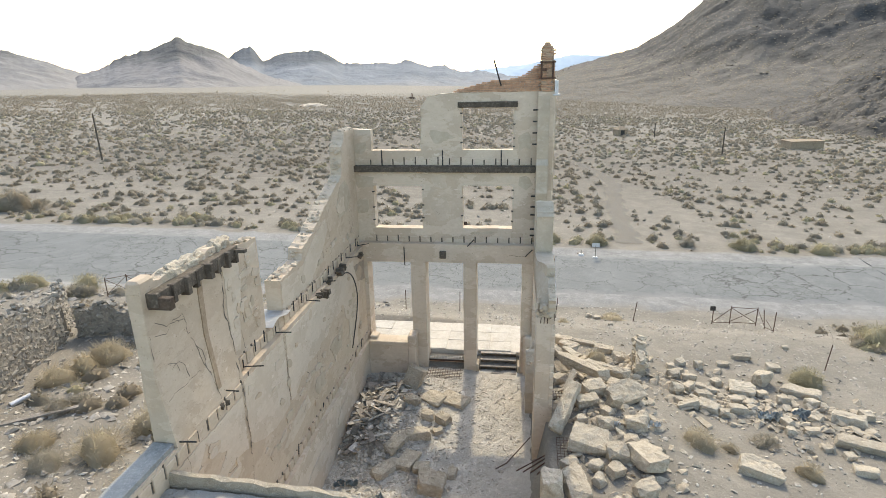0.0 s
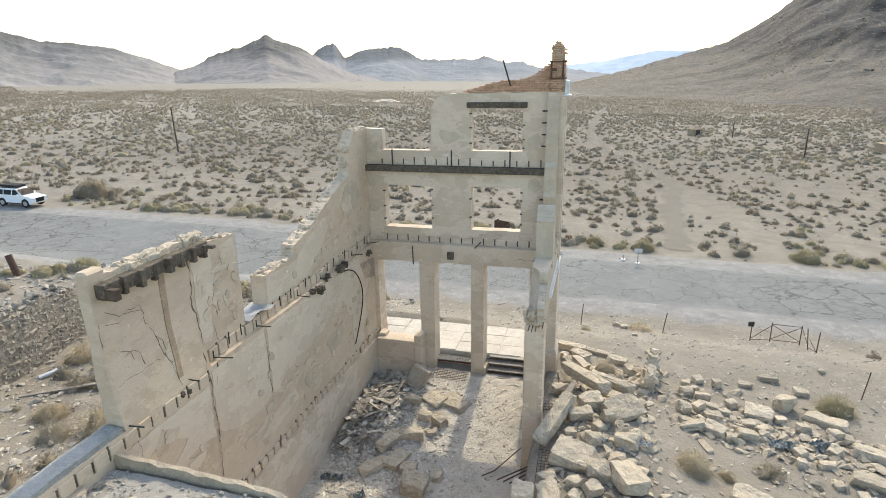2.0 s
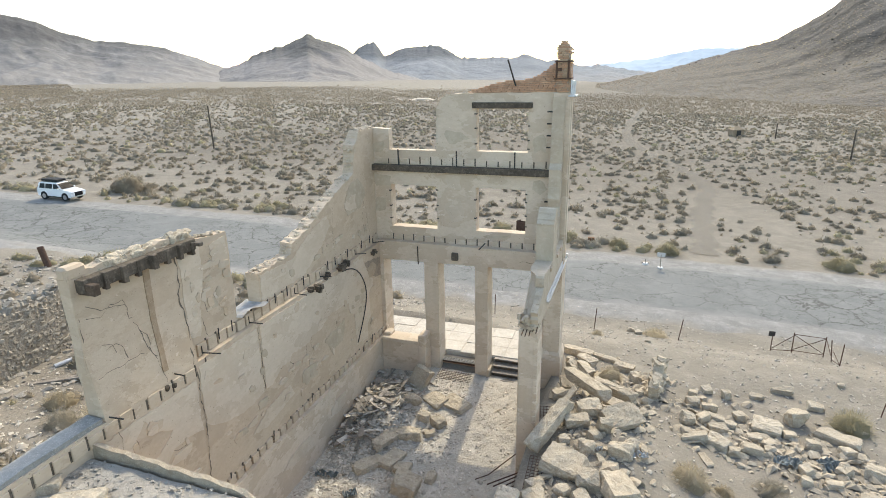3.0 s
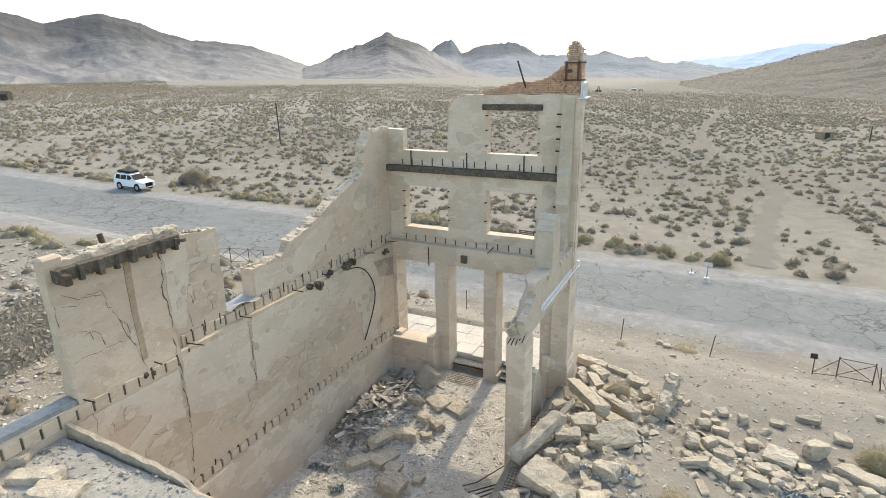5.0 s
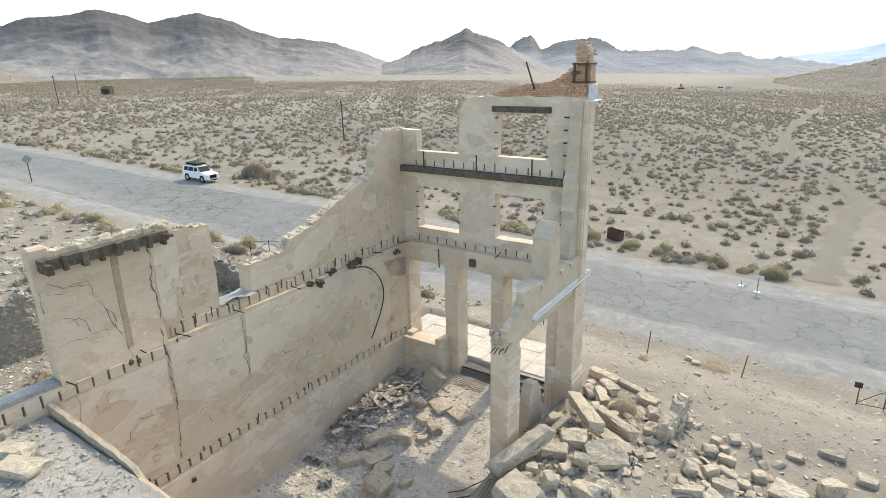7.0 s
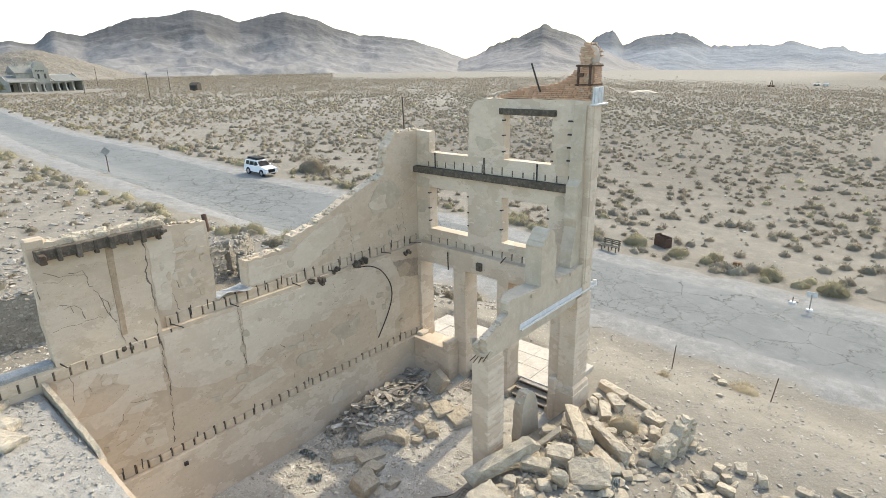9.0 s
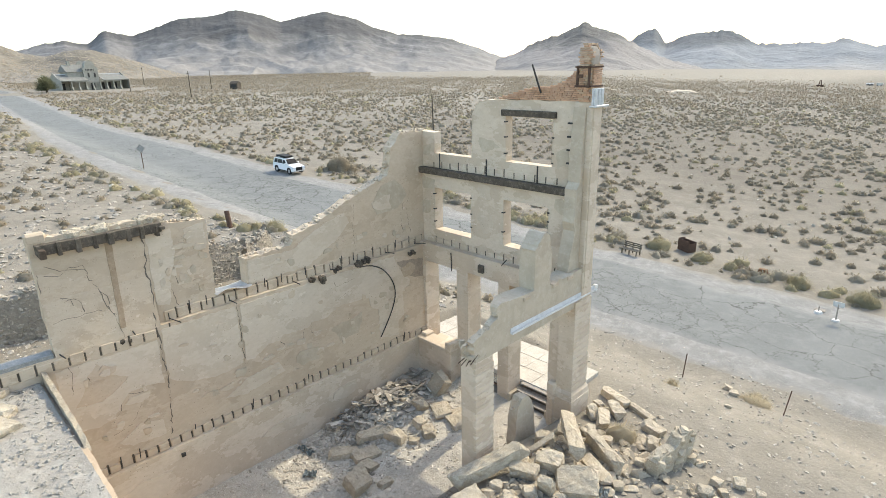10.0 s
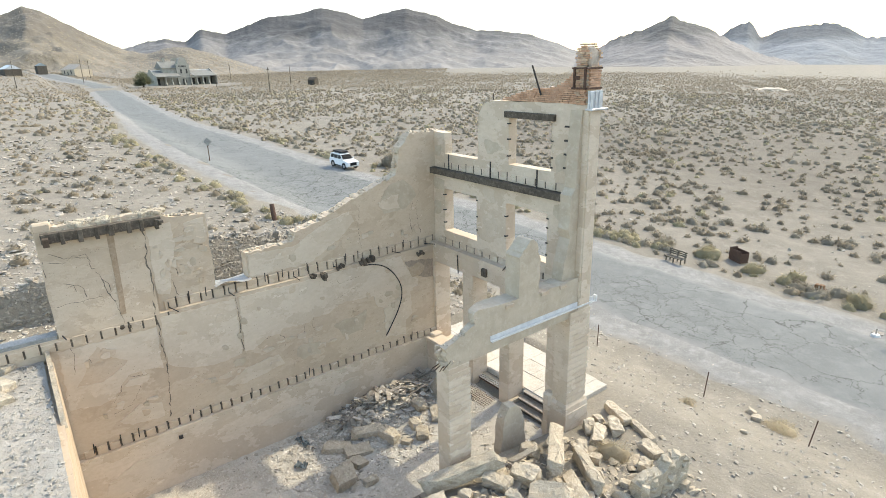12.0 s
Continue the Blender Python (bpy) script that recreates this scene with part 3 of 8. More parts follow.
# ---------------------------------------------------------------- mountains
def mountain_range(name, skyline, dist, depth, foot, mat, label, crag, seed, step=0.11, rows=120, hollow=1.7, worn=1.0, grain=15.0):
    """Range with its skyline and dist fitted to the camera's view: bearing in degrees east of the facing direction, and
    height above the eye in degrees, of the main tops and saddles.
    """
    az = np.arange(skyline[0][0], skyline[-1][0] + 1e-6, step)
    bx, by = [s[0] for s in skyline], [s[1] for s in skyline]
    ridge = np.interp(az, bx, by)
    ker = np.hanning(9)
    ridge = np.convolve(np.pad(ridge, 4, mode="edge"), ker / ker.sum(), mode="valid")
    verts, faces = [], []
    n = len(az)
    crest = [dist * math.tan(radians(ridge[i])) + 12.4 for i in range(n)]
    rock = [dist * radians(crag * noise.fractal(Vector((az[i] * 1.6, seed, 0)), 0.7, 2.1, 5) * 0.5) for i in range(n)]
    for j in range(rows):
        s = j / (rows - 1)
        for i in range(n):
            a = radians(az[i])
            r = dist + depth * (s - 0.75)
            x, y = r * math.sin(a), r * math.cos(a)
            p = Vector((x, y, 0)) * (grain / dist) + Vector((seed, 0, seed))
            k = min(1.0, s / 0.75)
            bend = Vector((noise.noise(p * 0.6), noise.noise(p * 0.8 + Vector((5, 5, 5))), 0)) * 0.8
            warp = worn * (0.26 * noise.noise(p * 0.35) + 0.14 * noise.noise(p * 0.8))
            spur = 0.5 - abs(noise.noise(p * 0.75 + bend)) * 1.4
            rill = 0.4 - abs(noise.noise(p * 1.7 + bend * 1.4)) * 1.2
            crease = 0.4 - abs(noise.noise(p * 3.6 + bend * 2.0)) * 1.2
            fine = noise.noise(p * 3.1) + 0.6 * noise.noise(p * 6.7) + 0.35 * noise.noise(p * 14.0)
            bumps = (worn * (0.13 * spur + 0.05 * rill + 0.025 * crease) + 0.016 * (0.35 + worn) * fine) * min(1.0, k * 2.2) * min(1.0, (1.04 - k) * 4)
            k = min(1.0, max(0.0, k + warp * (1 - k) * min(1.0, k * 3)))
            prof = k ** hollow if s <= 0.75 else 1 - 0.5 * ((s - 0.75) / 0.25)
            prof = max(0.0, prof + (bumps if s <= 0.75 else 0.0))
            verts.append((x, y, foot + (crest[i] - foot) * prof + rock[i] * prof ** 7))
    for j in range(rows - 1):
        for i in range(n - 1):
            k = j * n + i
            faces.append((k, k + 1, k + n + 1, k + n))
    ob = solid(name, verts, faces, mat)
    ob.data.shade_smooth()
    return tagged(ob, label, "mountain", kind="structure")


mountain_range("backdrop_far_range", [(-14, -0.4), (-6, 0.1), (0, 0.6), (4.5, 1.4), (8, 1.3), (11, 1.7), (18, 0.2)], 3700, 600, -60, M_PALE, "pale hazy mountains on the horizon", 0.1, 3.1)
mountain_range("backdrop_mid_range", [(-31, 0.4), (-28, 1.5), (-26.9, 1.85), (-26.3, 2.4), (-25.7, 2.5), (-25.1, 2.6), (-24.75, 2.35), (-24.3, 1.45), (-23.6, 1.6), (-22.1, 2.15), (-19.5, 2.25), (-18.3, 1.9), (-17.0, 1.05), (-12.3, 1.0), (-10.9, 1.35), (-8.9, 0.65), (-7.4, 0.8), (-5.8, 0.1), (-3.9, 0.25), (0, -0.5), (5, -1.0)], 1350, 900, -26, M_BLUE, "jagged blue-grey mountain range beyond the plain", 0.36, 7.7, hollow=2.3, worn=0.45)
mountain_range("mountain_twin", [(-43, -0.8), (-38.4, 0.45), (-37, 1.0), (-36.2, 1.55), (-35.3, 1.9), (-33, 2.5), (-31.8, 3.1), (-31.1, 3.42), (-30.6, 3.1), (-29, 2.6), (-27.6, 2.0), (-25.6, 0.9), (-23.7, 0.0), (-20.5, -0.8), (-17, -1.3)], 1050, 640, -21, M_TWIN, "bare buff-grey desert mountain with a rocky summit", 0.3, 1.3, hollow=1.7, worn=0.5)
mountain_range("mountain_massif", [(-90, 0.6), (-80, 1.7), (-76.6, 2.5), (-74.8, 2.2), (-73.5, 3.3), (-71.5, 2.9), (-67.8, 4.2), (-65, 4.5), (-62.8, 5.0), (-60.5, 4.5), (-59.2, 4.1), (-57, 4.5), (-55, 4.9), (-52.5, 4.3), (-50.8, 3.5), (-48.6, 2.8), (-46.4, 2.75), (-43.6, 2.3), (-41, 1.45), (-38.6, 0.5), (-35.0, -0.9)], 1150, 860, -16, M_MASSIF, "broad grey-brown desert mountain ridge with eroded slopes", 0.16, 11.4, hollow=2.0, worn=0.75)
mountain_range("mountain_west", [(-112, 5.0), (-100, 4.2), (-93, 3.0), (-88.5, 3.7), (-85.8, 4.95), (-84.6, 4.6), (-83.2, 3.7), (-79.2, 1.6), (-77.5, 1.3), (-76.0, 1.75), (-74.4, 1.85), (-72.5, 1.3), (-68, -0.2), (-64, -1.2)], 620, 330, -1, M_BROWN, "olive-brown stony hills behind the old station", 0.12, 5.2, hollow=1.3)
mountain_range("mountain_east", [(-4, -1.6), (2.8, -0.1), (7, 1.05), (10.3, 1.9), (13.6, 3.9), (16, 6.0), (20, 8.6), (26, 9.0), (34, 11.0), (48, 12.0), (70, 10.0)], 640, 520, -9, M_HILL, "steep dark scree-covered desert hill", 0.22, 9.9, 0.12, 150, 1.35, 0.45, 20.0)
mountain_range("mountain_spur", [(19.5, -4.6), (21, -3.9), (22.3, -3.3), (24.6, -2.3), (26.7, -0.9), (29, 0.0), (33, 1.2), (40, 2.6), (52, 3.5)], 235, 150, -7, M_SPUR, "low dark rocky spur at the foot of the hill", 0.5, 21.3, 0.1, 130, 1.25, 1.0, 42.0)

# ---------------------------------------------------------------- the ruined building
ruin = thing("ruined_building", "roofless ruin of a three-storey concrete building, walls broken", "building")

# west wall, thinner storey by storey; broken upper edge
X_OUT = -6.62


def west(u, v, w):
    return (X_OUT + w, u, v)


lower = rough_path([(3.2, -0.4), (3.2, 2.2), (21.3, 2.2), (21.3, -0.4), (3.2, -0.4)], 0.6, 0.01, 1)[:-1]
part("basement_wall", extruded(lower, [], west, 0.80), M_FRONT, ruin)
def near_west(u, v, w):
    return (X_OUT + 0.17 + w, u, v)


for y0, y1, where, deep in ((3.2, 12.9, near_west, 0.45), (12.9, 21.3, west, 0.62)):
    middle = rough_path([(y0, 2.2), (y0, 6.05), (y1, 6.05), (y1, 2.2), (y0, 2.2)], 0.6, 0.004, 2)[:-1]
    part("ground_storey_wall", extruded(middle, [], where, deep), M_CONCRETE, ruin)
upper_near = rough_path([(8.08, 6.05), (8.06, 7.4), (8.07, 9.05)], 0.3, 0.015, 3)[:-1] + rough_path([(8.07, 9.05), (8.9, 9.1), (9.7, 9.05), (10.4, 9.1), (11.1, 9.02), (11.3, 8.86), (12.35, 8.77)], 0.12, 0.025, 4)[:-1] + rough_path([(12.35, 8.77), (12.37, 7.4), (12.33, 6.05)], 0.3, 0.02, 5)
part("upper_wall", extruded(upper_near, [], near_west, 0.25, 0.01, 1), M_CONCRETE, ruin)
upper_far = rough_path([(13.4, 6.05), (13.4, 7.28)], 0.3, 0.02, 6)[:-1] + rough_path([(13.4, 7.28), (15.0, 7.3), (15.15, 7.65), (15.9, 7.8), (16.8, 8.15), (17.7, 8.5), (18.6, 8.8), (19.3, 9.05), (19.45, 9.9), (19.6, 10.1), (20.0, 10.5), (21.3, 10.5)], 0.11, 0.045, 7)[:-1] + [(21.3, 10.5), (21.3, 6.05)]
part("upper_wall", extruded(upper_far, [], west, 0.42, 0.015, 2), M_CONCRETE, ruin)
low_mid = rough_path([(12.25, 6.05), (12.25, 6.4), (13.45, 6.25), (13.45, 6.05)], 0.2, 0.02, 8)
part("upper_wall", extruded(low_mid, [], near_west, 0.24), M_CONCRETE, ruin)


# front wall
def front(inner):
    return lambda u, v, w: (u, inner + w, v)


Y_OUT = 21.45
g_in, s_in, t_in = 20.72, 21.02, 21.1
ground_front = [(-6.6, -0.3), (0.6, -0.3), (0.6, 6.15), (-6.6, 6.15)]
openings = [rough_rect(-5.86, 1.9, -4.12, 5.4, 0.012, 11), rough_rect(-3.54, 0.2, -2.06, 5.42, 0.012, 12), rough_rect(-1.56, 0.2, 0.18, 5.44, 0.012, 13)]
part("front_wall", extruded(ground_front, openings, front(g_in), Y_OUT - g_in), M_FRONT, ruin)
second = [(-6.6, 6.15), (0.6, 6.15), (0.6, 9.12), (-6.6, 9.12)]
w1 = [rough_rect(-5.52, 6.7, -3.64, 8.36, 0.01, 14), rough_rect(-2.1, 6.74, -0.24, 8.38, 0.01, 15)]
part("front_wall", extruded(second, w1, front(s_in), Y_OUT - s_in), M_FRONT, ruin)
third = [(-6.6, 9.12), (0.6, 9.12), (0.6, 11.75)] + rough_path([(0.6, 11.75), (-2.9, 11.72), (-3.35, 11.6), (-3.62, 11.2), (-3.66, 9.68)], 0.2, 0.02, 16) + [(-5.56, 9.68)] + rough_path([(-5.56, 9.68), (-5.55, 10.45), (-6.6, 10.5)], 0.25, 0.015, 17)[1:]
w2 = [rough_rect(-2.1, 9.7, -0.24, 11.2, 0.01, 18)]
part("front_wall", extruded(third, w2, front(t_in), Y_OUT - t_in), M_FRONT, ruin)


# east side: corner pier, beam, single pier
def east(u, v, w):
    return (0.6 + w, u, v)


bm = bmesh.new()
box(bm, (0.3, 20.46, 0.3), (0.64, 20.8, 2.5), 0.07)
part("pier_foot", bm, M_FRONT, ruin)
bm = bmesh.new()
box(bm, (0.58, 20.5, 0.3), (1.3, 21.62, 2.06), 0.02)
part("pier_base", bm, M_FRONT, ruin)
bm = bmesh.new()
ring = []
for z, o in ((2.05, 0.085), (2.24, 0.07), (2.34, 0.01)):
    ring.append([bm.verts.new(c) for c in ((0.58, 20.6 - o, z), (1.2 + o, 20.6 - o, z), (1.2 + o, 21.52 + o, z), (0.58, 21.52 + o, z))])
for a, b in zip(ring, ring[1:]):
    for i in range(4):
        bm.faces.new((a[i], a[(i + 1) % 4], b[(i + 1) % 4], b[i]))
bm.faces.new(ring[0][::-1])
bm.faces.new(ring[-1])
part("pier_collar", bm, M_FRONT, ruin)
bm = bmesh.new()
box(bm, (0.6, 20.6, 2.1), (1.2, 21.5, 5.5), 0.02)
part("corner_pier", bm, M_FRONT, ruin)
bm = bmesh.new()
box(bm, (0.6, 20.95, 5.5), (1.2, 21.5, 11.75), 0.02)
part("corner_pier", bm, M_FRONT, ruin)
fin = [(20.35, 6.1), (20.95, 6.1), (20.95, 11.6)] + rough_path([(20.9, 11.6), (20.78, 9.4), (20.62, 9.2), (20.55, 8.2), (20.64, 7.9), (20.42, 7.2), (20.35, 6.1)], 0.2, 0.035, 19)
part("wall_stub", extruded(fin, [], east, 0.42), M_BARE, ruin)
beam = [(20.98, 5.4), (20.98, 6.64)] + rough_path([(20.98, 6.64), (19.22, 6.6), (19.26, 7.65)], 0.25, 0.02, 20) + rough_path([(19.24, 7.7), (19.12, 8.1), (18.95, 8.28), (18.72, 8.18), (18.42, 7.86)], 0.09, 0.05, 22) + rough_path([(18.42, 7.8), (18.43, 6.66), (16.95, 6.74)], 0.3, 0.018, 23) + rough_path([(16.82, 6.72), (16.84, 6.36), (16.5, 6.24), (16.28, 6.16), (16.0, 6.06), (15.82, 5.98), (15.9, 5.57), (15.92, 5.36)], 0.1, 0.06, 24)


def split(u, v, w):
    """The broken end of the beam has lost its inner half."""
    gone = 0.62 * ease((17.5 - u) / 0.9) * ease((v - 5.3) / 0.25)
    return (1.15 - (0.55 - w) * (1 - gone), u, v)


part("lintel_beam", extruded(beam, [], split, 0.55, 0.012, 3), M_BARE, ruin)
bm = bmesh.new()
box(bm, (0.6, 15.9, 0.1), (1.15, 16.62, 5.38), 0.02)
part("pier", bm, M_FRONT, ruin)
stub = rough_path([(18.22, 0.2), (18.28, 2.2), (18.36, 2.6), (18.52, 2.88), (18.85, 2.84), (19.05, 2.62), (19.22, 2.0), (19.3, 1.2), (19.35, 0.2)], 0.25, 0.04, 21)
part("wall_stub", extruded(stub, [], lambda u, v, w: (0.38 + w, u, v), 0.34, 0.015, 5), M_BARE, ruin)

# timber beam across the front wall and the lintel over the upper window
bm = bmesh.new()
box(bm, (-6.5, 20.84, 8.9), (0.58, 21.12, 9.13), 0.015)
part("timber_beam", bm, M_WOOD, ruin, "dark weathered timber beam")
bm = bmesh.new()
box(bm, (-2.25, 21.0, 11.22), (-0.1, 21.3, 11.42), 0.015)
part("timber_lintel", bm, M_WOOD, ruin, "dark weathered timber lintel")

# vault block with a flat roof, south of the hall
bm = extruded(rough_path([(-6.0, 1.5), (0.6, 1.5), (0.55, 7.68), (-6.0, 7.8), (-6.0, 1.5)], 0.4, 0.03, 30)[:-1], [], lambda u, v, w: (u, v, w), 5.44)
part("vault_block", bm, M_CONCRETE, ruin)
roof_xs, roof_ys = np.arange(-6.02, 0.6, 0.12), np.arange(1.6, 7.7, 0.12)
roof = sheet("gravel_roof", roof_xs, roof_ys, lambda x, y: 5.53 + 0.03 * np.sin(x * 1.7 + 2 * np.sin(y * 0.9)) * np.sin(y * 2.3 + np.sin(x * 1.3)) + np.random.default_rng(5).normal(0, 0.012, np.shape(x + y)), M_ROOF)
roof.parent = ruin
rim = rough_path([(-6.1, 5.4), (-6.1, 5.8), (-4.6, 5.73), (-3.2, 5.63), (-2.6, 5.56), (-2.3, 5.4), (-6.1, 5.4)], 0.18, 0.02, 31)[:-1]
part("roof_rim", extruded(rim, [], lambda u, v, w: (u, 7.67 + w, v), 0.11, 0.02, 3), M_RUBBLE, ruin)
cap = extruded(rough_path([(3.2, 6.04), (3.2, 6.15), (8.04, 6.15), (8.04, 6.04), (3.2, 6.04)], 0.35, 0.012, 33)[:-1], [], near_west, 0.40, 0.012, 4)
part("wall_cap", cap, M_CAP, ruin, "blue-grey cement wall cap")


# ---------------------------------------------------------------- details of the ruin
def course(name, start, end, z0, z1, place, pitch, gap, proud, rng, mat=M_CONCRETE):
    """A row of infill blocks; dark timber fillers stand in for shade in the joist slots."""
    u = start
    while u < end:
        w = pitch - gap
        if rng.random() > 0.05:
            bm = bmesh.new()
            a, b = place(u, z0, -0.02), place(u + w, z1 + rng.uniform(-0.03, 0.02), proud * rng.uniform(0.8, 1.1))
            box(bm, [min(p, q) for p, q in zip(a, b)], [max(p, q) for p, q in zip(a, b)], 0.012)
            part(name, bm, mat, ruin)
        bm = bmesh.new()
        a, b = place(u + w + 0.002, z0 + 0.01, -0.02), place(u + w + gap - 0.002, z1 - rng.uniform(-0.06, 0.05), proud * 0.25)
        box(bm, [min(p, q) for p, q in zip(a, b)], [max(p, q) for p, q in zip(a, b)])
        part("joist_end", bm, M_WOOD, ruin)
        u += pitch


rng = random.Random(42)
mid_face, up_face = X_OUT + 0.62, X_OUT + 0.42
course("infill_block", 7.95, 20.5, 2.2, 2.46, lambda u, v, w: (mid_face + w, u, v), 0.33, 0.06, 0.07, rng)
course("infill_block", 10.8, 20.6, 6.05, 6.36, lambda u, v, w: (up_face + w, u, v), 0.36, 0.05, 0.07, rng)
course("infill_block", 3.3, 10.6, 5.72, 6.0, lambda u, v, w: (mid_face + w, u, v), 0.36, 0.05, 0.03, rng)
course("infill_block", -5.9, 0.5, 6.15, 6.38, lambda u, v, w: (u, s_in - w, v), 0.43, 0.05, 0.03, rng, M_FRONT)
course("infill_block", -6.0, 0.5, 9.14, 9.38, lambda u, v, w: (u, t_in - w, v), 0.43, 0.05, 0.02, rng, M_FRONT)

# iron stubs and hooks
for k, (y, kind) in enumerate([(8.12, 1), (8.9, 0), (9.9, 1), (10.9, 1), (11.5, 0), (12.0, 0), (12.7, 1), (13.9, 0), (14.5, 0), (14.9, 1), (15.4, 0), (16.4, 1), (16.9, 0), (17.4, 0), (18.3, 0), (18.9, 1), (19.4, 0), (20.1, 0), (20.4, 1)]):
    bm = bmesh.new()
    if kind:
        rod(bm, (up_face + 0.02, y, 6.12), (up_face + 0.48, y + rng.uniform(-0.15, 0.3), 6.12 + rng.uniform(-0.05, 0.06)), 0.017)
        rod(bm, (up_face + 0.08, y, 6.1), (up_face + 0.08, y, 6.3), 0.014)
    else:
        rod(bm, (up_face + 0.1, y, 6.2), (up_face + 0.1, y + 0.01, 6.5), 0.016)
    part("iron_stub", bm, M_DARK, ruin)
for y in (8.2, 8.9, 9.4, 11.0, 12.9, 15.0, 19.5):
    bm = bmesh.new()
    rod(bm, (mid_face + 0.05, y, 2.3), (mid_face + 0.07, y + 0.02, 2.62), 0.016)
    part("iron_stub", bm, M_DARK, ruin)
for x in (-5.12, -2.82, -0.66):
    bm = bmesh.new()
    rod(bm, (x, 20.94, 8.9), (x, 20.94, 9.72), 0.026)
    part("iron_rod", bm, M_DARK, ruin)
for x, z in ((-4.35, 5.3), (-1.9, 6.1), (0.3, 5.75)):
    bm = bmesh.new()
    rod(bm, (x, g_in - 0.03, z), (x + (0.0 if z < 5.5 else 0.25), g_in - 0.06, z + (0.75 if z < 5.5 else 0.28)), 0.02)
    part("iron_rod", bm, M_DARK, ruin)
bm = bmesh.new()
rod(bm, (-0.7, 21.06, 11.96), (-0.95, 20.92, 12.82), 0.028)
part("iron_rod", bm, M_DARK, ruin)
for z in (6.5, 6.75, 7.3, 7.6, 8.0, 9.9, 10.3, 10.7, 11.1):
    bm = bmesh.new()
    box(bm, (0.44, 20.86, z), (0.62, 20.93, z + 0.05))
    part("iron_cramp", bm, M_DARK, ruin)
for x0, zs in ((-5.56, (7.0, 7.5, 8.1)), (-3.62, (7.1, 7.6, 8.2)), (-2.14, (7.2, 7.9)), (-0.24, (7.0, 7.4, 7.9, 8.2))):
    for z in zs:
        bm = bmesh.new()
        box(bm, (x0 - 0.03, s_in - 0.025, z), (x0 + 0.05, s_in + 0.1, z + 0.045))
        part("iron_cramp", bm, M_DARK, ruin)
for x0, zs in ((-2.14, (9.95, 10.5, 11.0)), (-0.22, (9.8, 10.1, 10.6))):
    for z in zs:
        bm = bmesh.new()
        box(bm, (x0 - 0.03, t_in - 0.025, z), (x0 + 0.05, t_in + 0.1, z + 0.045))
        part("iron_cramp", bm, M_DARK, ruin)

M_BROWNWOOD = material("brown_timber", ((0.06, 0.042, 0.03), (0.11, 0.078, 0.054), (0.17, 0.128, 0.095)), 0.2, 0.85, 0.5, 30.0)
M_SOOT = material("smoke_stained_plaster", ((0.27, 0.215, 0.165), (0.35, 0.285, 0.22), (0.43, 0.36, 0.285)), 0.25, 0.9, 0.3, 40.0)
M_CHASE = material("rust_brown_strip", ((0.30, 0.215, 0.14), (0.385, 0.285, 0.195), (0.46, 0.36, 0.26)), 0.25, 0.9, 0.3, 40.0)
M_STAIN = material("rust_stained_plaster", ((0.38, 0.29, 0.2), (0.45, 0.36, 0.265), (0.51, 0.43, 0.335)), 0.25, 0.9, 0.3, 40.0)
def lean(v):
    """How far the thickened foot of the near upper wall stands out at a height."""
    return 0.194 * min(1.0, max(0.0, (7.5 - v) / 1.44))


# plaster haunch that hides the ledge on the near stretch
haunch = [(up_face - 0.03, 5.98), (mid_face - 0.006, 5.98), (mid_face - 0.006, 6.06), (up_face + 0.002, 7.5), (up_face - 0.03, 7.5)]
part("plaster_haunch", extruded(haunch, [], lambda u, v, w: (u, 8.06 + w, v), 2.55), M_CONCRETE, ruin)
# roof plate with sawn joist ends on the near stretch of upper wall
bm = bmesh.new()
box(bm, (up_face - 0.02, 8.2, 8.7), (up_face + 0.2, 11.1, 8.96), 0.012)
plate = part("roof_plate", bm, M_WOOD, ruin, "blackened timber roof plate with joist ends")
y = 8.62
while y < 11.0:
    bm = bmesh.new()
    box(bm, (up_face + 0.1, y, 8.62 + rng.uniform(-0.03, 0.03)), (up_face + rng.uniform(0.22, 0.3), y + rng.uniform(0.08, 0.13), 8.95 + rng.uniform(-0.03, 0.02)), 0.01, pose(0, 0, 0, 0, rng.uniform(-0.3, 0.3), 0))
    part("joist_end", bm, M_WOOD, plate)
    y += rng.choice((0.32, 0.4, 0.46))
bm = bmesh.new()
box(bm, (up_face - 0.02, 8.22, 8.66), (up_face + 0.42, 8.36, 8.88), 0.012)
part("joist_end", bm, M_BROWNWOOD, plate, "thick brown joist end")
bm = bmesh.new()
box(bm, (up_face + 0.02, 11.0, 8.8), (up_face + 0.4, 11.12, 8.88), 0.01)
part("joist_end", bm, M_WOOD, plate)
bm = bmesh.new()
box(bm, (X_OUT + 0.165, 8.05, 8.95), (up_face + 0.012, 8.5, 9.22), 0.05)
part("cap_stone", bm, M_CONCRETE, ruin, "flat pale cap at the wall end")

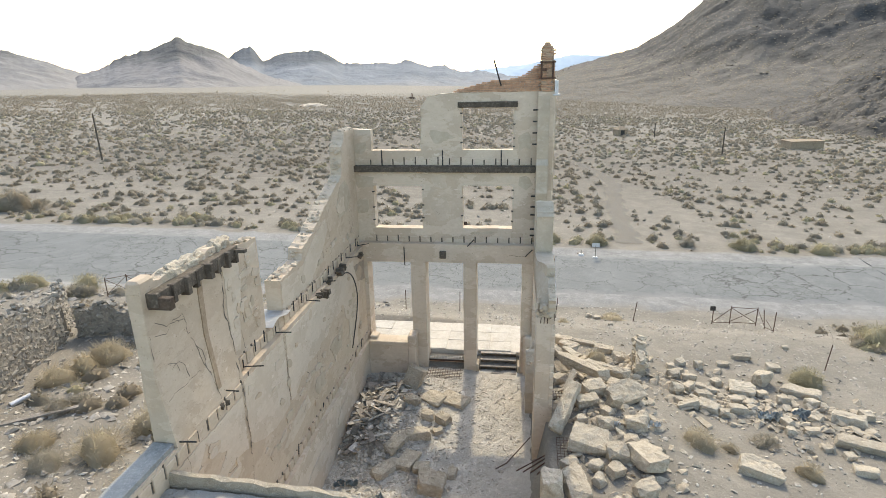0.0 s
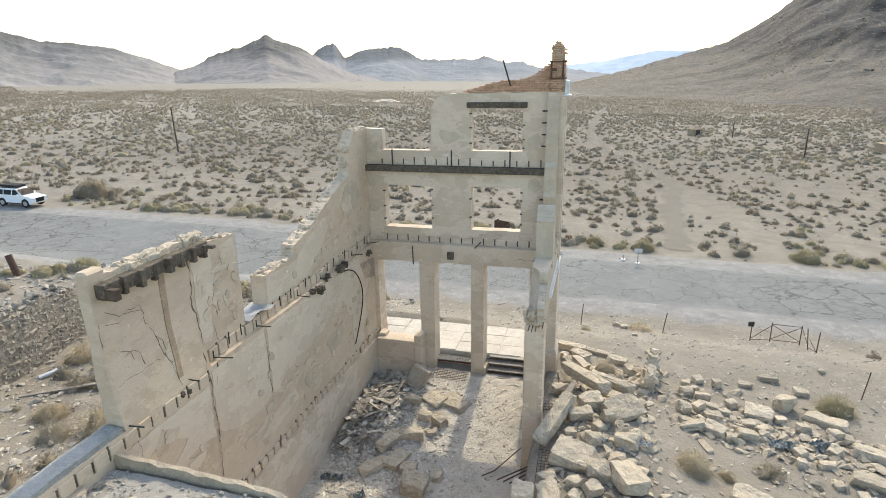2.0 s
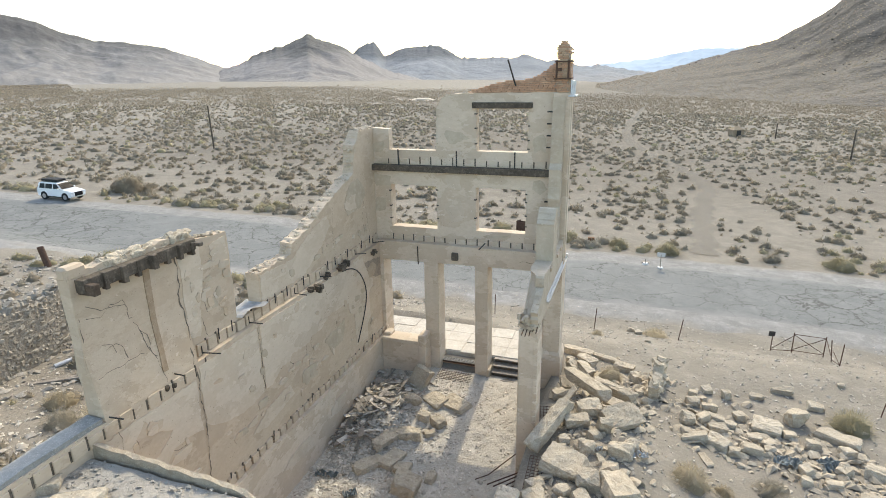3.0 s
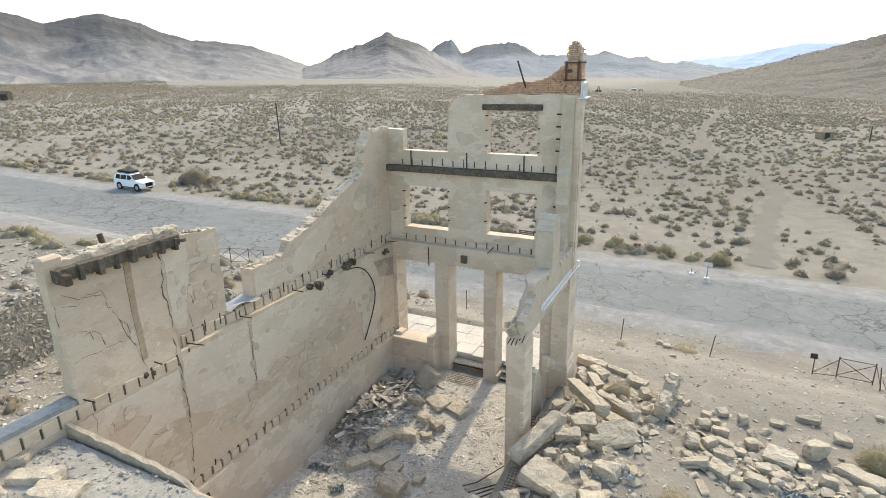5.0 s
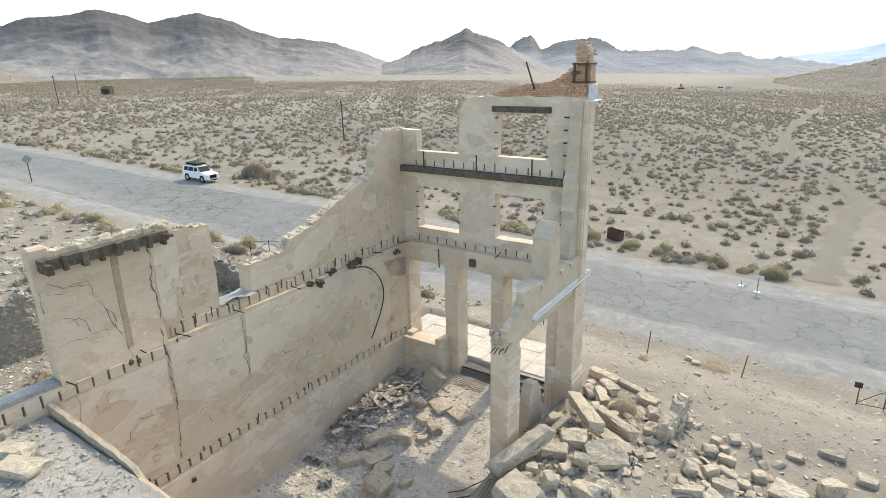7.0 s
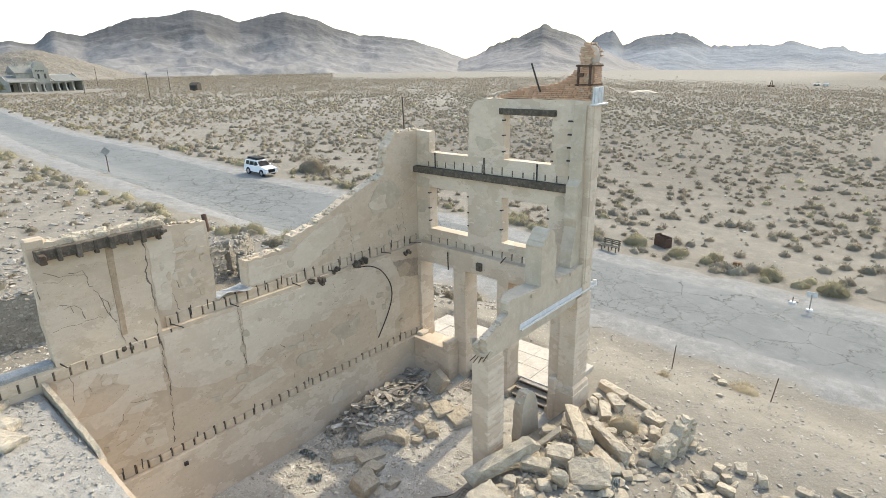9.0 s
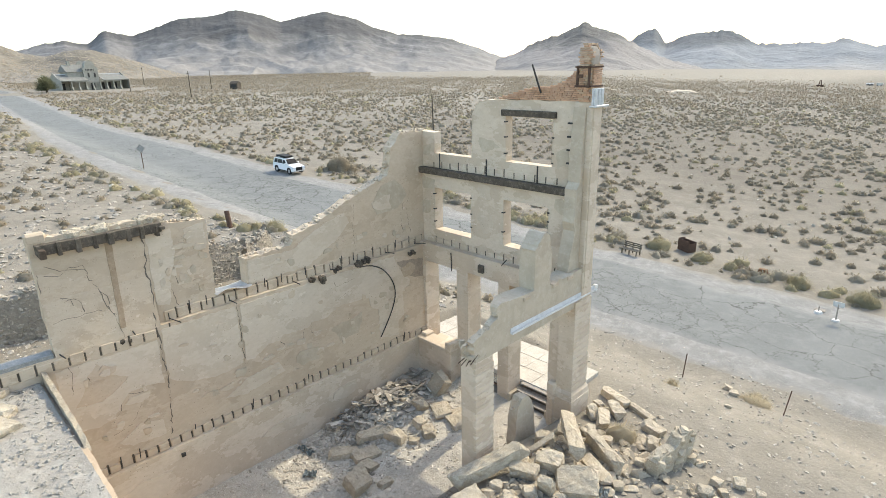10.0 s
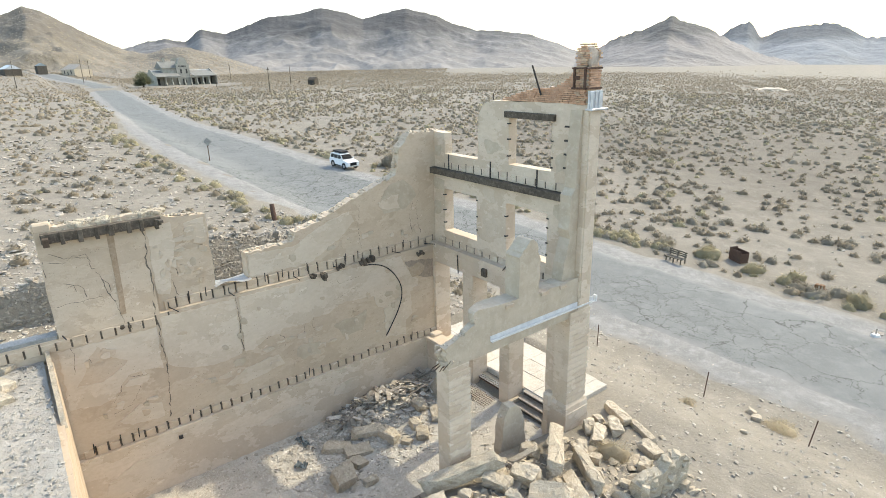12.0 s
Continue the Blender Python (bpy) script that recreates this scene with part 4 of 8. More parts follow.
# rounded capping stones, loose on the wall head
for k in range(10):
    y = 8.6 + k * 0.27 + rng.uniform(-0.05, 0.05)
    bm = bmesh.new()
    made = bmesh.ops.create_icosphere(bm, subdivisions=3, radius=0.5)["verts"]
    s = (rng.uniform(0.42, 0.52), rng.uniform(0.4, 0.62), rng.uniform(0.3, 0.5))
    for v in made:
        n = 0.85 + 0.45 * noise.noise(v.co * 2.3 + Vector((k, 0, 0))) + 0.25 * noise.noise(v.co * 6 + Vector((k, 3, 0)))
        q = Vector([math.copysign(abs(w * 2) ** 0.7 / 2, w) for w in v.co])
        v.co = Vector((X_OUT + 0.29 + q.x * s[0] * 0.72 * n, y + q.y * s[1] * n, 8.96 + 0.05 * math.sin(k * 0.8) + q.z * s[2] * n))
    part("cap_stone", bm, M_RUBBLE, ruin)

# pipe chase, bent tin on the notch, cracks, hanging cable
bm = bmesh.new()
chase = rough_path([(9.62, 6.3), (9.68, 7.4), (9.70, 8.68)], 0.2, 0.008, 71) + rough_path([(9.86, 8.68), (9.82, 7.4), (9.76, 6.3)], 0.2, 0.008, 72)
part("pipe_chase", extruded(chase, [], lambda u, v, w: (up_face - 0.02 + w + lean(v), u, v), 0.04), M_CHASE, ruin, "rust-stained strip where a pipe ran")
bm = bmesh.new()
n = 9
strip = []
for i in range(n + 1):
    k = i / n
    strip.append([bm.verts.new((X_OUT - 0.12 + w * 0.75, 12.3 + 1.15 * k, 6.44 - 0.06 * math.sin(k * 3.1) + 0.12 * w * k + (0.12 if w == 1 else 0) * math.sin(k * 5))) for w in (0, 1)])
for p, q in zip(strip, strip[1:]):
    bm.faces.new((p[0], q[0], q[1], p[1]))
bmesh.ops.solidify(bm, geom=bm.faces[:], thickness=0.03)
part("flashing", bm, M_PALETIN, ruin, "bent sheet-metal flashing")


# flat ribbons just proud of the wall; the shade inside cracks is in their colour
M_CRACK = material("crack_shadow", ((0.12, 0.1, 0.078), (0.17, 0.142, 0.11), (0.23, 0.19, 0.15)), 0.2, 0.95, 0.0, 30.0)


def crack(points, face, width, seed, axis="x", foot=False):
    line = rough_path(points, 0.1, 0.035, seed)
    bm = bmesh.new()
    r = random.Random(seed)
    prev = None
    for u, v in line:
        w = width * r.choice((0.15, 0.35, 0.6, 0.9, 1.3))
        out = face + (lean(v) if foot else 0.0)
        pair = [bm.verts.new((out, u - w, v) if axis == "x" else (u - w, out, v)), bm.verts.new((out, u + w, v + 0.01) if axis == "x" else (u + w, out, v + 0.01))]
        if prev:
            bm.faces.new((prev[0], prev[1], pair[1], pair[0]))
        prev = pair
    part("crack", bm, M_CRACK, ruin, "dark ribbon on the wall for a crack and its shade")


crack([(10.62, 8.72), (10.6, 8.1), (10.54, 7.59), (10.6, 7.23), (10.55, 6.7), (10.46, 6.06)], up_face + 0.006, 0.017, 51, foot=True)
crack([(10.47, 6.0), (10.5, 5.75), (10.5, 4.84), (10.53, 4.36), (10.46, 3.34), (10.34, 2.61)], mid_face + 0.022, 0.017, 52)
crack([(9.35, 7.41), (9.49, 7.25), (9.49, 6.84), (9.58, 6.64), (9.62, 6.29), (9.65, 6.02)], up_face + 0.006, 0.008, 53, foot=True)
crack([(8.29, 8.39), (8.6, 8.17), (9.13, 8.09), (9.18, 7.99), (9.18, 7.77), (9.25, 7.75)], up_face + 0.006, 0.006, 54, foot=True)
crack([(12.85, 6.0), (12.85, 5.7), (12.86, 4.9), (12.84, 4.01)], mid_face + 0.012, 0.014, 55)
crack([(8.94, 3.65), (9.2, 3.95), (9.25, 4.18), (9.43, 4.38), (9.94, 4.25)], mid_face + 0.004, 0.009, 56)
crack([(14.13, 4.25), (14.3, 4.0), (14.25, 3.7)], mid_face + 0.004, 0.009, 57)
crack([(15.39, 4.49), (15.35, 4.1), (15.5, 3.9)], mid_face + 0.004, 0.008, 58)
crack([(16.2, 4.9), (16.9, 5.1), (17.4, 5.2)], mid_face + 0.02, 0.007, 59)
crack([(16.4, 5.75), (16.5, 5.45), (17.3, 5.55)], mid_face + 0.02, 0.008, 60)
crack([(8.2, 4.9), (8.3, 5.4), (8.25, 5.7)], mid_face + 0.02, 0.008, 61)
crack([(17.6, 6.5), (17.55, 7.4), (17.65, 8.2)], up_face + 0.004, 0.007, 62)
crack([(20.3, 6.6), (20.1, 7.6), (20.3, 8.3)], up_face + 0.004, 0.008, 63)
crack([(8.47, 7.5), (8.68, 7.4), (8.71, 7.22)], up_face + 0.006, 0.006, 65, foot=True)
crack([(8.2, 6.9), (8.9, 6.95), (9.3, 6.9)], up_face + 0.006, 0.005, 66, foot=True)
crack([(11.1, 7.0), (11.15, 6.75), (11.25, 6.4)], up_face + 0.006, 0.009, 67)
crack([(-0.4, 5.7), (-0.1, 5.75), (0.3, 5.72)], g_in - 0.004, 0.0072, 64, "y")

cd = bpy.data.curves.new("cable", "CURVE")
cd.dimensions, cd.bevel_depth, cd.bevel_resolution = "3D", 0.022, 2
sp = cd.splines.new("NURBS")
pts = [(mid_face + 0.1, 17.5, 5.95), (mid_face + 0.16, 18.25, 5.95), (mid_face + 0.18, 18.95, 5.2), (mid_face + 0.14, 19.2, 4.3), (mid_face + 0.1, 18.75, 3.5), (mid_face + 0.08, 18.3, 2.85)]
sp.points.add(len(pts) - 1)
for p, c in zip(sp.points, pts):
    p.co = (*c, 1)
sp.use_endpoint_u, sp.order_u = True, 4
cd.materials.append(M_DARK)
cable = new("cable", cd)
cable.parent = ruin
cable["label"] = "loose black cable hanging on the wall"

# splintered beam ends still in their sockets
for y, z, s in ((15.55, 6.02, 0.55), (15.95, 5.95, 0.8), (16.65, 6.08, 0.55), (17.5, 6.08, 0.7), (17.85, 6.1, 0.75), (9.68, 5.98, 0.5), (20.1, 5.85, 0.55)):
    bm = bmesh.new()
    for k in range(4):
        a = rng.uniform(-0.1, 0.1)
        box(bm, (0, -0.08 * s, -0.1 * s), (rng.uniform(0.2, 0.42) * s, 0.07 * s, 0.1 * s), 0.01,
            pose(mid_face - 0.05, y + a * 1.5, z + rng.uniform(-0.08, 0.08), rng.uniform(-20, 20), rng.uniform(-14, 22), rng.uniform(-20, 20)))
    part("beam_end", bm, M_WOOD, ruin, "splintered dark timber beam end")
bm = bmesh.new()
box(bm, (-2.97, g_in - 0.1, 5.6), (-2.72, g_in + 0.02, 5.9), 0.02)
box(bm, (-2.93, g_in - 0.14, 5.64), (-2.78, g_in - 0.08, 5.84), 0.01)
part("beam_socket", bm, M_WOOD, ruin, "dark timber block set in the wall")
bm = bmesh.new()
box(bm, (mid_face + 0.12, 10.44, 1.82), (mid_face + 0.24, 10.56, 1.94), 0.01)
part("wall_vent", bm, M_DARK, ruin)


# plaster still clinging to the walls, as thin broken sheets
def patch(name, cu, cv, ru, rv, place, mat, seed, proud=0.012, curl=0.0):
    r = random.Random(seed)
    n = 9
    coarse = []
    for i in range(n):
        a = 2 * math.pi * (i + r.uniform(-0.3, 0.3)) / n
        k = r.uniform(0.6, 1.15)
        sq = 1.0 / max(abs(math.cos(a)), abs(math.sin(a))) ** 0.8
        coarse.append((cu + ru * k * sq * math.cos(a), cv + rv * k * sq * math.sin(a)))
    ring = rough_path(coarse + coarse[:1], 0.1, 0.028, seed)[:-1]
    bm = bmesh.new()
    edges = [bm.verts.new((u, v, 0)) for u, v in ring]
    edges = [bm.edges.new((p, q)) for p, q in zip(edges, edges[1:] + edges[:1])]
    bmesh.ops.triangle_fill(bm, use_beauty=True, edges=edges)
    out = bmesh.ops.extrude_face_region(bm, geom=bm.faces[:])
    top = {v for v in out["geom"] if isinstance(v, bmesh.types.BMVert)}
    for v in bm.verts:
        v.co = Vector(place(v.co.x, v.co.y, proud + curl * (v.co.x - cu + ru) / (2 * ru) if v in top else -0.01))
    part(name, bm, mat, ruin)


def skim(outline, place, mat, seed, proud=0.014, holes=()):
    """A broad sheet of skim still on the wall, with its torn outline."""
    bm = extruded(rough_path(outline + outline[:1], 0.11, 0.03, seed)[:-1], [rough_path(h + h[:1], 0.1, 0.02, seed + 50)[:-1] for h in holes], place, proud + 0.01)
    part("skim_coat", bm, mat, ruin)


w_mid = lambda u, v, w: (mid_face + w, u, v)
w_skim = lambda u, v, w: (mid_face - 0.01 + w, u, v)
u_skim = lambda u, v, w: (up_face - 0.01 + w, u, v)
skim([(12.92, 5.92), (12.9, 4.02), (13.19, 3.98), (13.72, 4.29), (14.13, 4.25), (14.25, 4.42), (15.21, 4.33), (15.39, 4.49), (16.02, 4.45), (16.29, 4.7), (16.77, 4.72), (17.91, 4.62), (17.97, 4.22), (18.32, 3.99), (18.32, 2.75), (19.25, 2.6), (19.29, 3.21), (19.6, 3.39), (19.55, 4.38), (19.9, 4.42), (19.96, 4.8), (19.63, 5.06), (19.27, 5.66), (19.2, 5.92)], w_skim, M_PLASTER, 171, 0.02)
skim([(10.58, 5.92), (10.56, 4.4), (10.88, 4.16), (11.4, 3.97), (11.86, 3.87), (12.22, 3.86), (12.8, 3.97), (12.8, 5.92)], w_skim, M_PLASTER, 172)
skim([(7.95, 5.66), (7.9, 3.87), (8.62, 3.72), (9.01, 3.8), (9.27, 4.18), (9.49, 4.41), (10.01, 4.41), (10.42, 4.3), (10.43, 5.66)], w_skim, M_PLASTER, 173, holes=[[(8.88, 5.55), (9.18, 5.08), (9.55, 4.89), (9.43, 4.75), (8.81, 4.42), (8.2, 4.5), (8.41, 4.78), (8.57, 5.21)]])
skim([(19.35, 5.66), (20.7, 5.48), (20.72, 4.7), (20.22, 4.78), (19.98, 4.9), (19.7, 5.12), (19.38, 5.55)], w_skim, M_SOOT, 179, 0.006)
skim([(10.7, 8.65), (10.68, 6.6), (11.0, 6.5), (11.15, 7.3), (11.4, 8.0), (11.35, 8.7)], u_skim, M_PLASTER, 174)
skim([(11.7, 8.6), (11.75, 8.1), (12.3, 8.0), (12.3, 8.68)], u_skim, M_PLASTER, 175)
skim([(9.0, 3.0), (9.3, 2.75), (10.2, 2.7), (10.2, 3.2), (9.6, 3.35)], w_skim, M_PLASTER, 176)
skim([(12.1, 3.0), (12.7, 2.85), (14.2, 3.1), (14.0, 3.5), (12.9, 3.4)], w_skim, M_PLASTER, 177)
skim([(13.45, 7.2), (13.45, 6.4), (15.6, 6.45), (16.8, 7.1), (17.4, 7.6), (17.2, 8.0), (15.9, 7.6), (15.0, 7.15)], u_skim, M_PLASTER, 178)
w_up = lambda u, v, w: (up_face + w, u, v)
w_low = lambda u, v, w: (X_OUT + 0.80 + w, u, v)
for k, (u, v, a, b, pl, m) in enumerate([
    (9.7, 4.12, 0.35, 0.14, w_mid, M_PLASTER), (12.2, 3.35, 0.22, 0.1, w_mid, M_PLASTER), (15.1, 3.3, 0.5, 0.3, w_mid, M_BARE), (16.9, 3.7, 0.7, 0.5, w_mid, M_BARE),
    (19.9, 5.2, 0.35, 0.3, w_mid, M_STAIN), (18.9, 8.0, 0.45, 0.28, w_up, M_PLASTER), (11.75, 7.3, 0.12, 0.1, w_up, M_PLASTER), (11.4, 7.05, 0.1, 0.05, w_up, M_PLASTER), (12.0, 7.1, 0.06, 0.05, w_up, M_PLASTER),
    (19.4, 8.2, 0.9, 0.55, w_up, M_BARE), (13.9, 1.2, 0.9, 0.3, w_low, M_PLASTER), (16.4, 1.4, 0.7, 0.3, w_low, M_PLASTER), (9.2, 1.1, 1.0, 0.5, w_low, M_PLASTER)]):
    patch("plaster_patch", u, v, a, b, pl, m, 100 + k, 0.012 + 0.005 * (k % 3) + (0.004 if m is M_BARE else 0.006))
# small curled flakes all over the wall
flake_rng = random.Random(611)
for k in range(95):
    if k < 62:
        u, v, pl, base = flake_rng.uniform(8.2, 20.2), flake_rng.uniform(2.7, 5.8), w_mid, 0.027
        if u < 10.4 and v > 5.5:
            v -= 0.6
    elif k < 82:
        u, v, pl, base = flake_rng.uniform(10.8, 12.2), flake_rng.uniform(6.6, 8.5), w_up, 0.022
    else:
        u, v, pl, base = flake_rng.uniform(14.0, 20.5), flake_rng.uniform(6.6, 7.1), w_up, 0.022
    patch("plaster_flake", u, v, flake_rng.uniform(0.05, 0.2), flake_rng.uniform(0.04, 0.16), pl, flake_rng.choice((M_PLASTER, M_PLASTER, M_CONCRETE, M_BARE)), 620 + k, base, flake_rng.choice((0.0, 0.02, 0.035, 0.045)))
f_2 = lambda u, v, w: (u, s_in - w, v)
f_3 = lambda u, v, w: (u, t_in - w, v)
for k, (u, v, a, b, pl, m) in enumerate([(-3.0, 8.55, 0.35, 0.3, f_2, M_PLASTER), (-5.9, 8.5, 0.4, 0.25, f_2, M_BARE), (0.2, 8.5, 0.3, 0.3, f_2, M_BARE), (-6.0, 7.6, 0.3, 0.3, f_2, M_BARE),
                                         (-6.0, 9.8, 0.35, 0.25, f_3, M_BARE), (-2.9, 10.2, 0.5, 0.25, f_3, M_BARE), (0.2, 10.0, 0.25, 0.35, f_3, M_BARE), (-1.3, 6.55, 0.5, 0.06, f_2, M_BARE), (-2.9, 7.4, 0.4, 0.5, f_2, M_PLASTER)]):
    patch("plaster_patch", u, v, a, b, pl, m, 160 + k, 0.009 + 0.002 * (k % 2))

# torn plaster edges, their shadow lines laid on as dark ribbons
for k, pts in enumerate([[(8.25, 8.15), (8.55, 8.05), (8.8, 8.22), (9.1, 8.2), (9.18, 7.95)], [(8.5, 7.35), (8.75, 7.4), (8.9, 7.25), (8.92, 7.0)], [(9.25, 7.65), (9.4, 7.3), (9.42, 7.0), (9.6, 6.7)], [(11.15, 7.6), (11.3, 7.4), (11.35, 7.0)], [(19.9, 6.7), (19.8, 7.3), (20.0, 7.9)], [(14.0, 6.5), (14.05, 6.9)], [(8.1, 7.7), (8.12, 8.2)]]):
    crack(pts, up_face + 0.006, 0.008, 240 + k, foot=pts[0][0] < 10.5)
for k, pts in enumerate([[(8.9, 3.3), (9.4, 3.4), (9.7, 3.9), (9.9, 4.3)], [(11.3, 4.2), (12.0, 4.35), (12.6, 4.2), (12.9, 4.4)], [(12.95, 4.0), (13.2, 4.3), (13.7, 4.2), (14.1, 4.5)], [(15.6, 5.3), (16.1, 5.2), (16.3, 5.4), (16.9, 5.35)], [(15.0, 4.0), (15.1, 4.4), (15.6, 4.5)], [(16.6, 5.5), (17.1, 5.65), (17.6, 5.6)], [(8.6, 5.5), (8.65, 5.1)], [(9.2, 5.55), (9.22, 5.2)], [(19.0, 4.6), (19.4, 4.9), (19.45, 5.3)]]):
    crack(pts, mid_face + 0.005, 0.006, 260 + k)

# parapet below the shop opening, its sill and post
bm = bmesh.new()
box(bm, (-5.83, 20.15, 0.0), (-4.0, 20.74, 2.12), 0.02)
part("parapet", bm, M_FRONT, ruin)
bm = bmesh.new()
box(bm, (-5.8, 20.08, 2.12), (-4.22, 20.75, 2.26), 0.02)
part("sill", bm, M_PLASTER, ruin)
bm = bmesh.new()
box(bm, (-5.83, 20.3, 2.12), (-5.5, 20.76, 2.38), 0.04)
part("sill", bm, M_PLASTER, ruin)
bm = bmesh.new()
box(bm, (-4.24, 20.1, 0.5), (-3.93, 20.73, 2.52), 0.03)
part("parapet_post", bm, M_FRONT, ruin)
bm = bmesh.new()
box(bm, (-5.9, 20.9, 1.2), (-4.1, 21.44, 1.895), 0.01)
part("window_sill", bm, M_PLASTER, ruin)

# entrance: worn timber steps between rough cheeks, and the cellar grating
steps = thing("entrance_steps", "three worn dark timber steps leading down into the ruin", "steps", at=(-0.7, 20.9, 0.7))
for k in range(4):
    bm = bmesh.new()
    box(bm, (-0.72, -0.34 + 0.25 * k, 0.075 + 0.17 * k), (0.74, 0.0 + 0.25 * k, 0.115 + 0.17 * k), 0.008)
    part("tread", bm, M_GREYWOOD, steps, "bleached grey board")
    bm = bmesh.new()
    box(bm, (-0.7, -0.27 + 0.25 * k, -0.1), (0.72, 0.0 + 0.25 * k, 0.073 + 0.17 * k), 0.006)
    part("riser", bm, M_WOOD, steps)
for x in (-0.9, 0.78):
    bm = bmesh.new()
    box(bm, (x, -0.2, -0.2), (x + 0.14, 0.7, 0.4), 0.03)
    part("cheek", bm, M_BARE, steps)
grate = thing("cellar_grating", "rusty grey iron grating over a brick cellar opening", "grating", at=(-2.8, 21.1, 1.12))
bm = bmesh.new()
for k in range(13):
    box(bm, (-0.72 + k * 0.118, -0.12, 0), (-0.69 + k * 0.118, 0.46, 0.03))
for k in range(6):
    box(bm, (-0.72, -0.12 + k * 0.112, -0.004), (0.73, -0.095 + k * 0.112, 0.026))
part("bars", bm, M_CAP, grate)
bm = bmesh.new()
box(bm, (-0.74, -0.1, -0.09), (0.74, -0.02, -0.006), 0.01)
part("edge_beam", bm, M_RUST, grate)
bm = bmesh.new()
for c in range(5):
    for k in range(7):
        x = -0.74 + k * 0.213 + (0.1 if c % 2 else 0)
        box(bm, (x, -0.02, -0.46 + c * 0.073), (min(x + 0.2, 0.74), 0.3, -0.4 + c * 0.073), 0.006)
part("brick_face", bm, M_BRICK, grate)

# galvanised channel along the side beam
bm = bmesh.new()
for lo, hi in (((1.155, 17.35, 5.70), (1.25, 21.78, 5.72)), ((1.155, 17.35, 5.722), (1.172, 21.78, 5.86)), ((1.24, 17.35, 5.722), (1.252, 21.78, 5.76))):
    box(bm, lo, hi)
part("gutter", bm, M_PALETIN, ruin, "bright galvanised metal channel")
bm = bmesh.new()
box(bm, (1.14, 21.72, 5.68), (1.27, 21.79, 5.9), 0.008)
part("gutter_end", bm, M_PALETIN, ruin)

# banded rendering on the two outer piers
for y0, y1, z0, z1, x in ((15.88, 16.64, 1.6, 5.2, 1.15), (20.59, 21.53, 2.4, 5.45, 1.2)):
    z = z0
    while z < z1:
        bm = bmesh.new()
        box(bm, (x - 0.1, y0, z), (x + 0.022, y1, z + 0.185), 0.012)
        part("render_band", bm, M_FRONT, ruin)
        z += 0.2
bm = bmesh.new()
box(bm, (1.18, 21.0, 5.95), (1.235, 21.28, 11.7), 0.01)
part("pilaster", bm, M_FRONT, ruin)
bm = bmesh.new()
for k in range(70):
    s = rng.uniform(0.2, 0.75)
    box(bm, (-0.1 * s, -0.12 * s, -0.07 * s), (0.1 * s, 0.12 * s, 0.07 * s), 0.0, pose(0.87 + rng.uniform(-0.26, 0.26), 15.98 + rng.uniform(-0.1, 0.4), 5.62 + rng.uniform(-0.25, 0.2), rng.uniform(0, 90), rng.uniform(0, 90), rng.uniform(0, 90)))
part("broken_beam_end", bm, M_BARE, ruin, "shattered beam end with bare aggregate")
for k in range(5):
    bm = bmesh.new()
    rod(bm, (0.75 + 0.1 * k, 16.0, 5.4 + 0.05 * k), (0.72 + 0.1 * k, 15.72 + rng.uniform(-0.05, 0.1), 5.35 + rng.uniform(-0.12, 0.15)), 0.014)
    part("iron_rod", bm, M_RUST, ruin)


# crumbling edges: small broken pieces bedded along the wall heads
def broken_edge(points, place, depth, count, seed, size=0.085):
    r = random.Random(seed)
    lens = [math.hypot(q[0] - p[0], q[1] - p[1]) for p, q in zip(points, points[1:])]
    bm = bmesh.new()
    for _ in range(count):
        t = r.uniform(0, sum(lens))
        for (p, q), n in zip(zip(points, points[1:]), lens):
            if t <= n:
                break
            t -= n
        k = t / n
        s = size * r.uniform(0.35, 1.0)
        at = place(p[0] + (q[0] - p[0]) * k, p[1] + (q[1] - p[1]) * k + r.uniform(-0.05, 0.01), depth * r.uniform(0.16, 0.84))
        box(bm, (-s, -s * 0.8, -s * 0.5), (s, s * 0.8, s * 0.5), s * 0.18, pose(*at, r.uniform(-35, 35), r.uniform(-35, 35), r.uniform(0, 180)))
    tagged(part("broken_edge", bm, M_BARE, ruin, "crumbling broken wall edge"), kind="stuff")


broken_edge([(13.4, 7.28), (15.0, 7.3), (15.15, 7.65), (15.9, 7.8), (17.7, 8.5), (19.3, 9.05), (19.45, 9.9), (20.0, 10.5), (21.3, 10.5)], west, 0.42, 200, 301)
broken_edge([(8.45, 9.08), (11.1, 9.04), (11.3, 8.88), (12.3, 8.79)], near_west, 0.25, 90, 302, 0.07)
broken_edge([(19.2, 7.75), (18.95, 8.28), (18.45, 7.85)], east, 0.55, 60, 303, 0.06)
broken_edge([(16.84, 6.6), (16.8, 6.34), (16.4, 6.2), (16.1, 6.08), (15.9, 6.0)], split, 0.55, 60, 307, 0.06)
broken_edge([(-3.66, 9.7), (-3.62, 11.2), (-3.35, 11.6), (-2.9, 11.74)], front(t_in), 0.33, 40, 304, 0.055)
broken_edge([(18.34, 2.5), (18.5, 2.86), (18.85, 2.82), (19.08, 2.5)], lambda u, v, w: (0.38 + w, u, v), 0.34, 40, 306, 0.06)

for y in (17.9, 19.3, 20.1):
    bm = bmesh.new()
    box(bm, (0.95, y, 6.5), (1.21, y + 0.3, 6.62), 0.015)
    part("anchor_block", bm, M_CONCRETE, ruin)

# corner turret: iron frame, ribbed sheet, cap
turret = thing("corner_turret", "broken buff brick turret with rusted iron frame", "turret", at=(0.0, 0.0, 0.0))
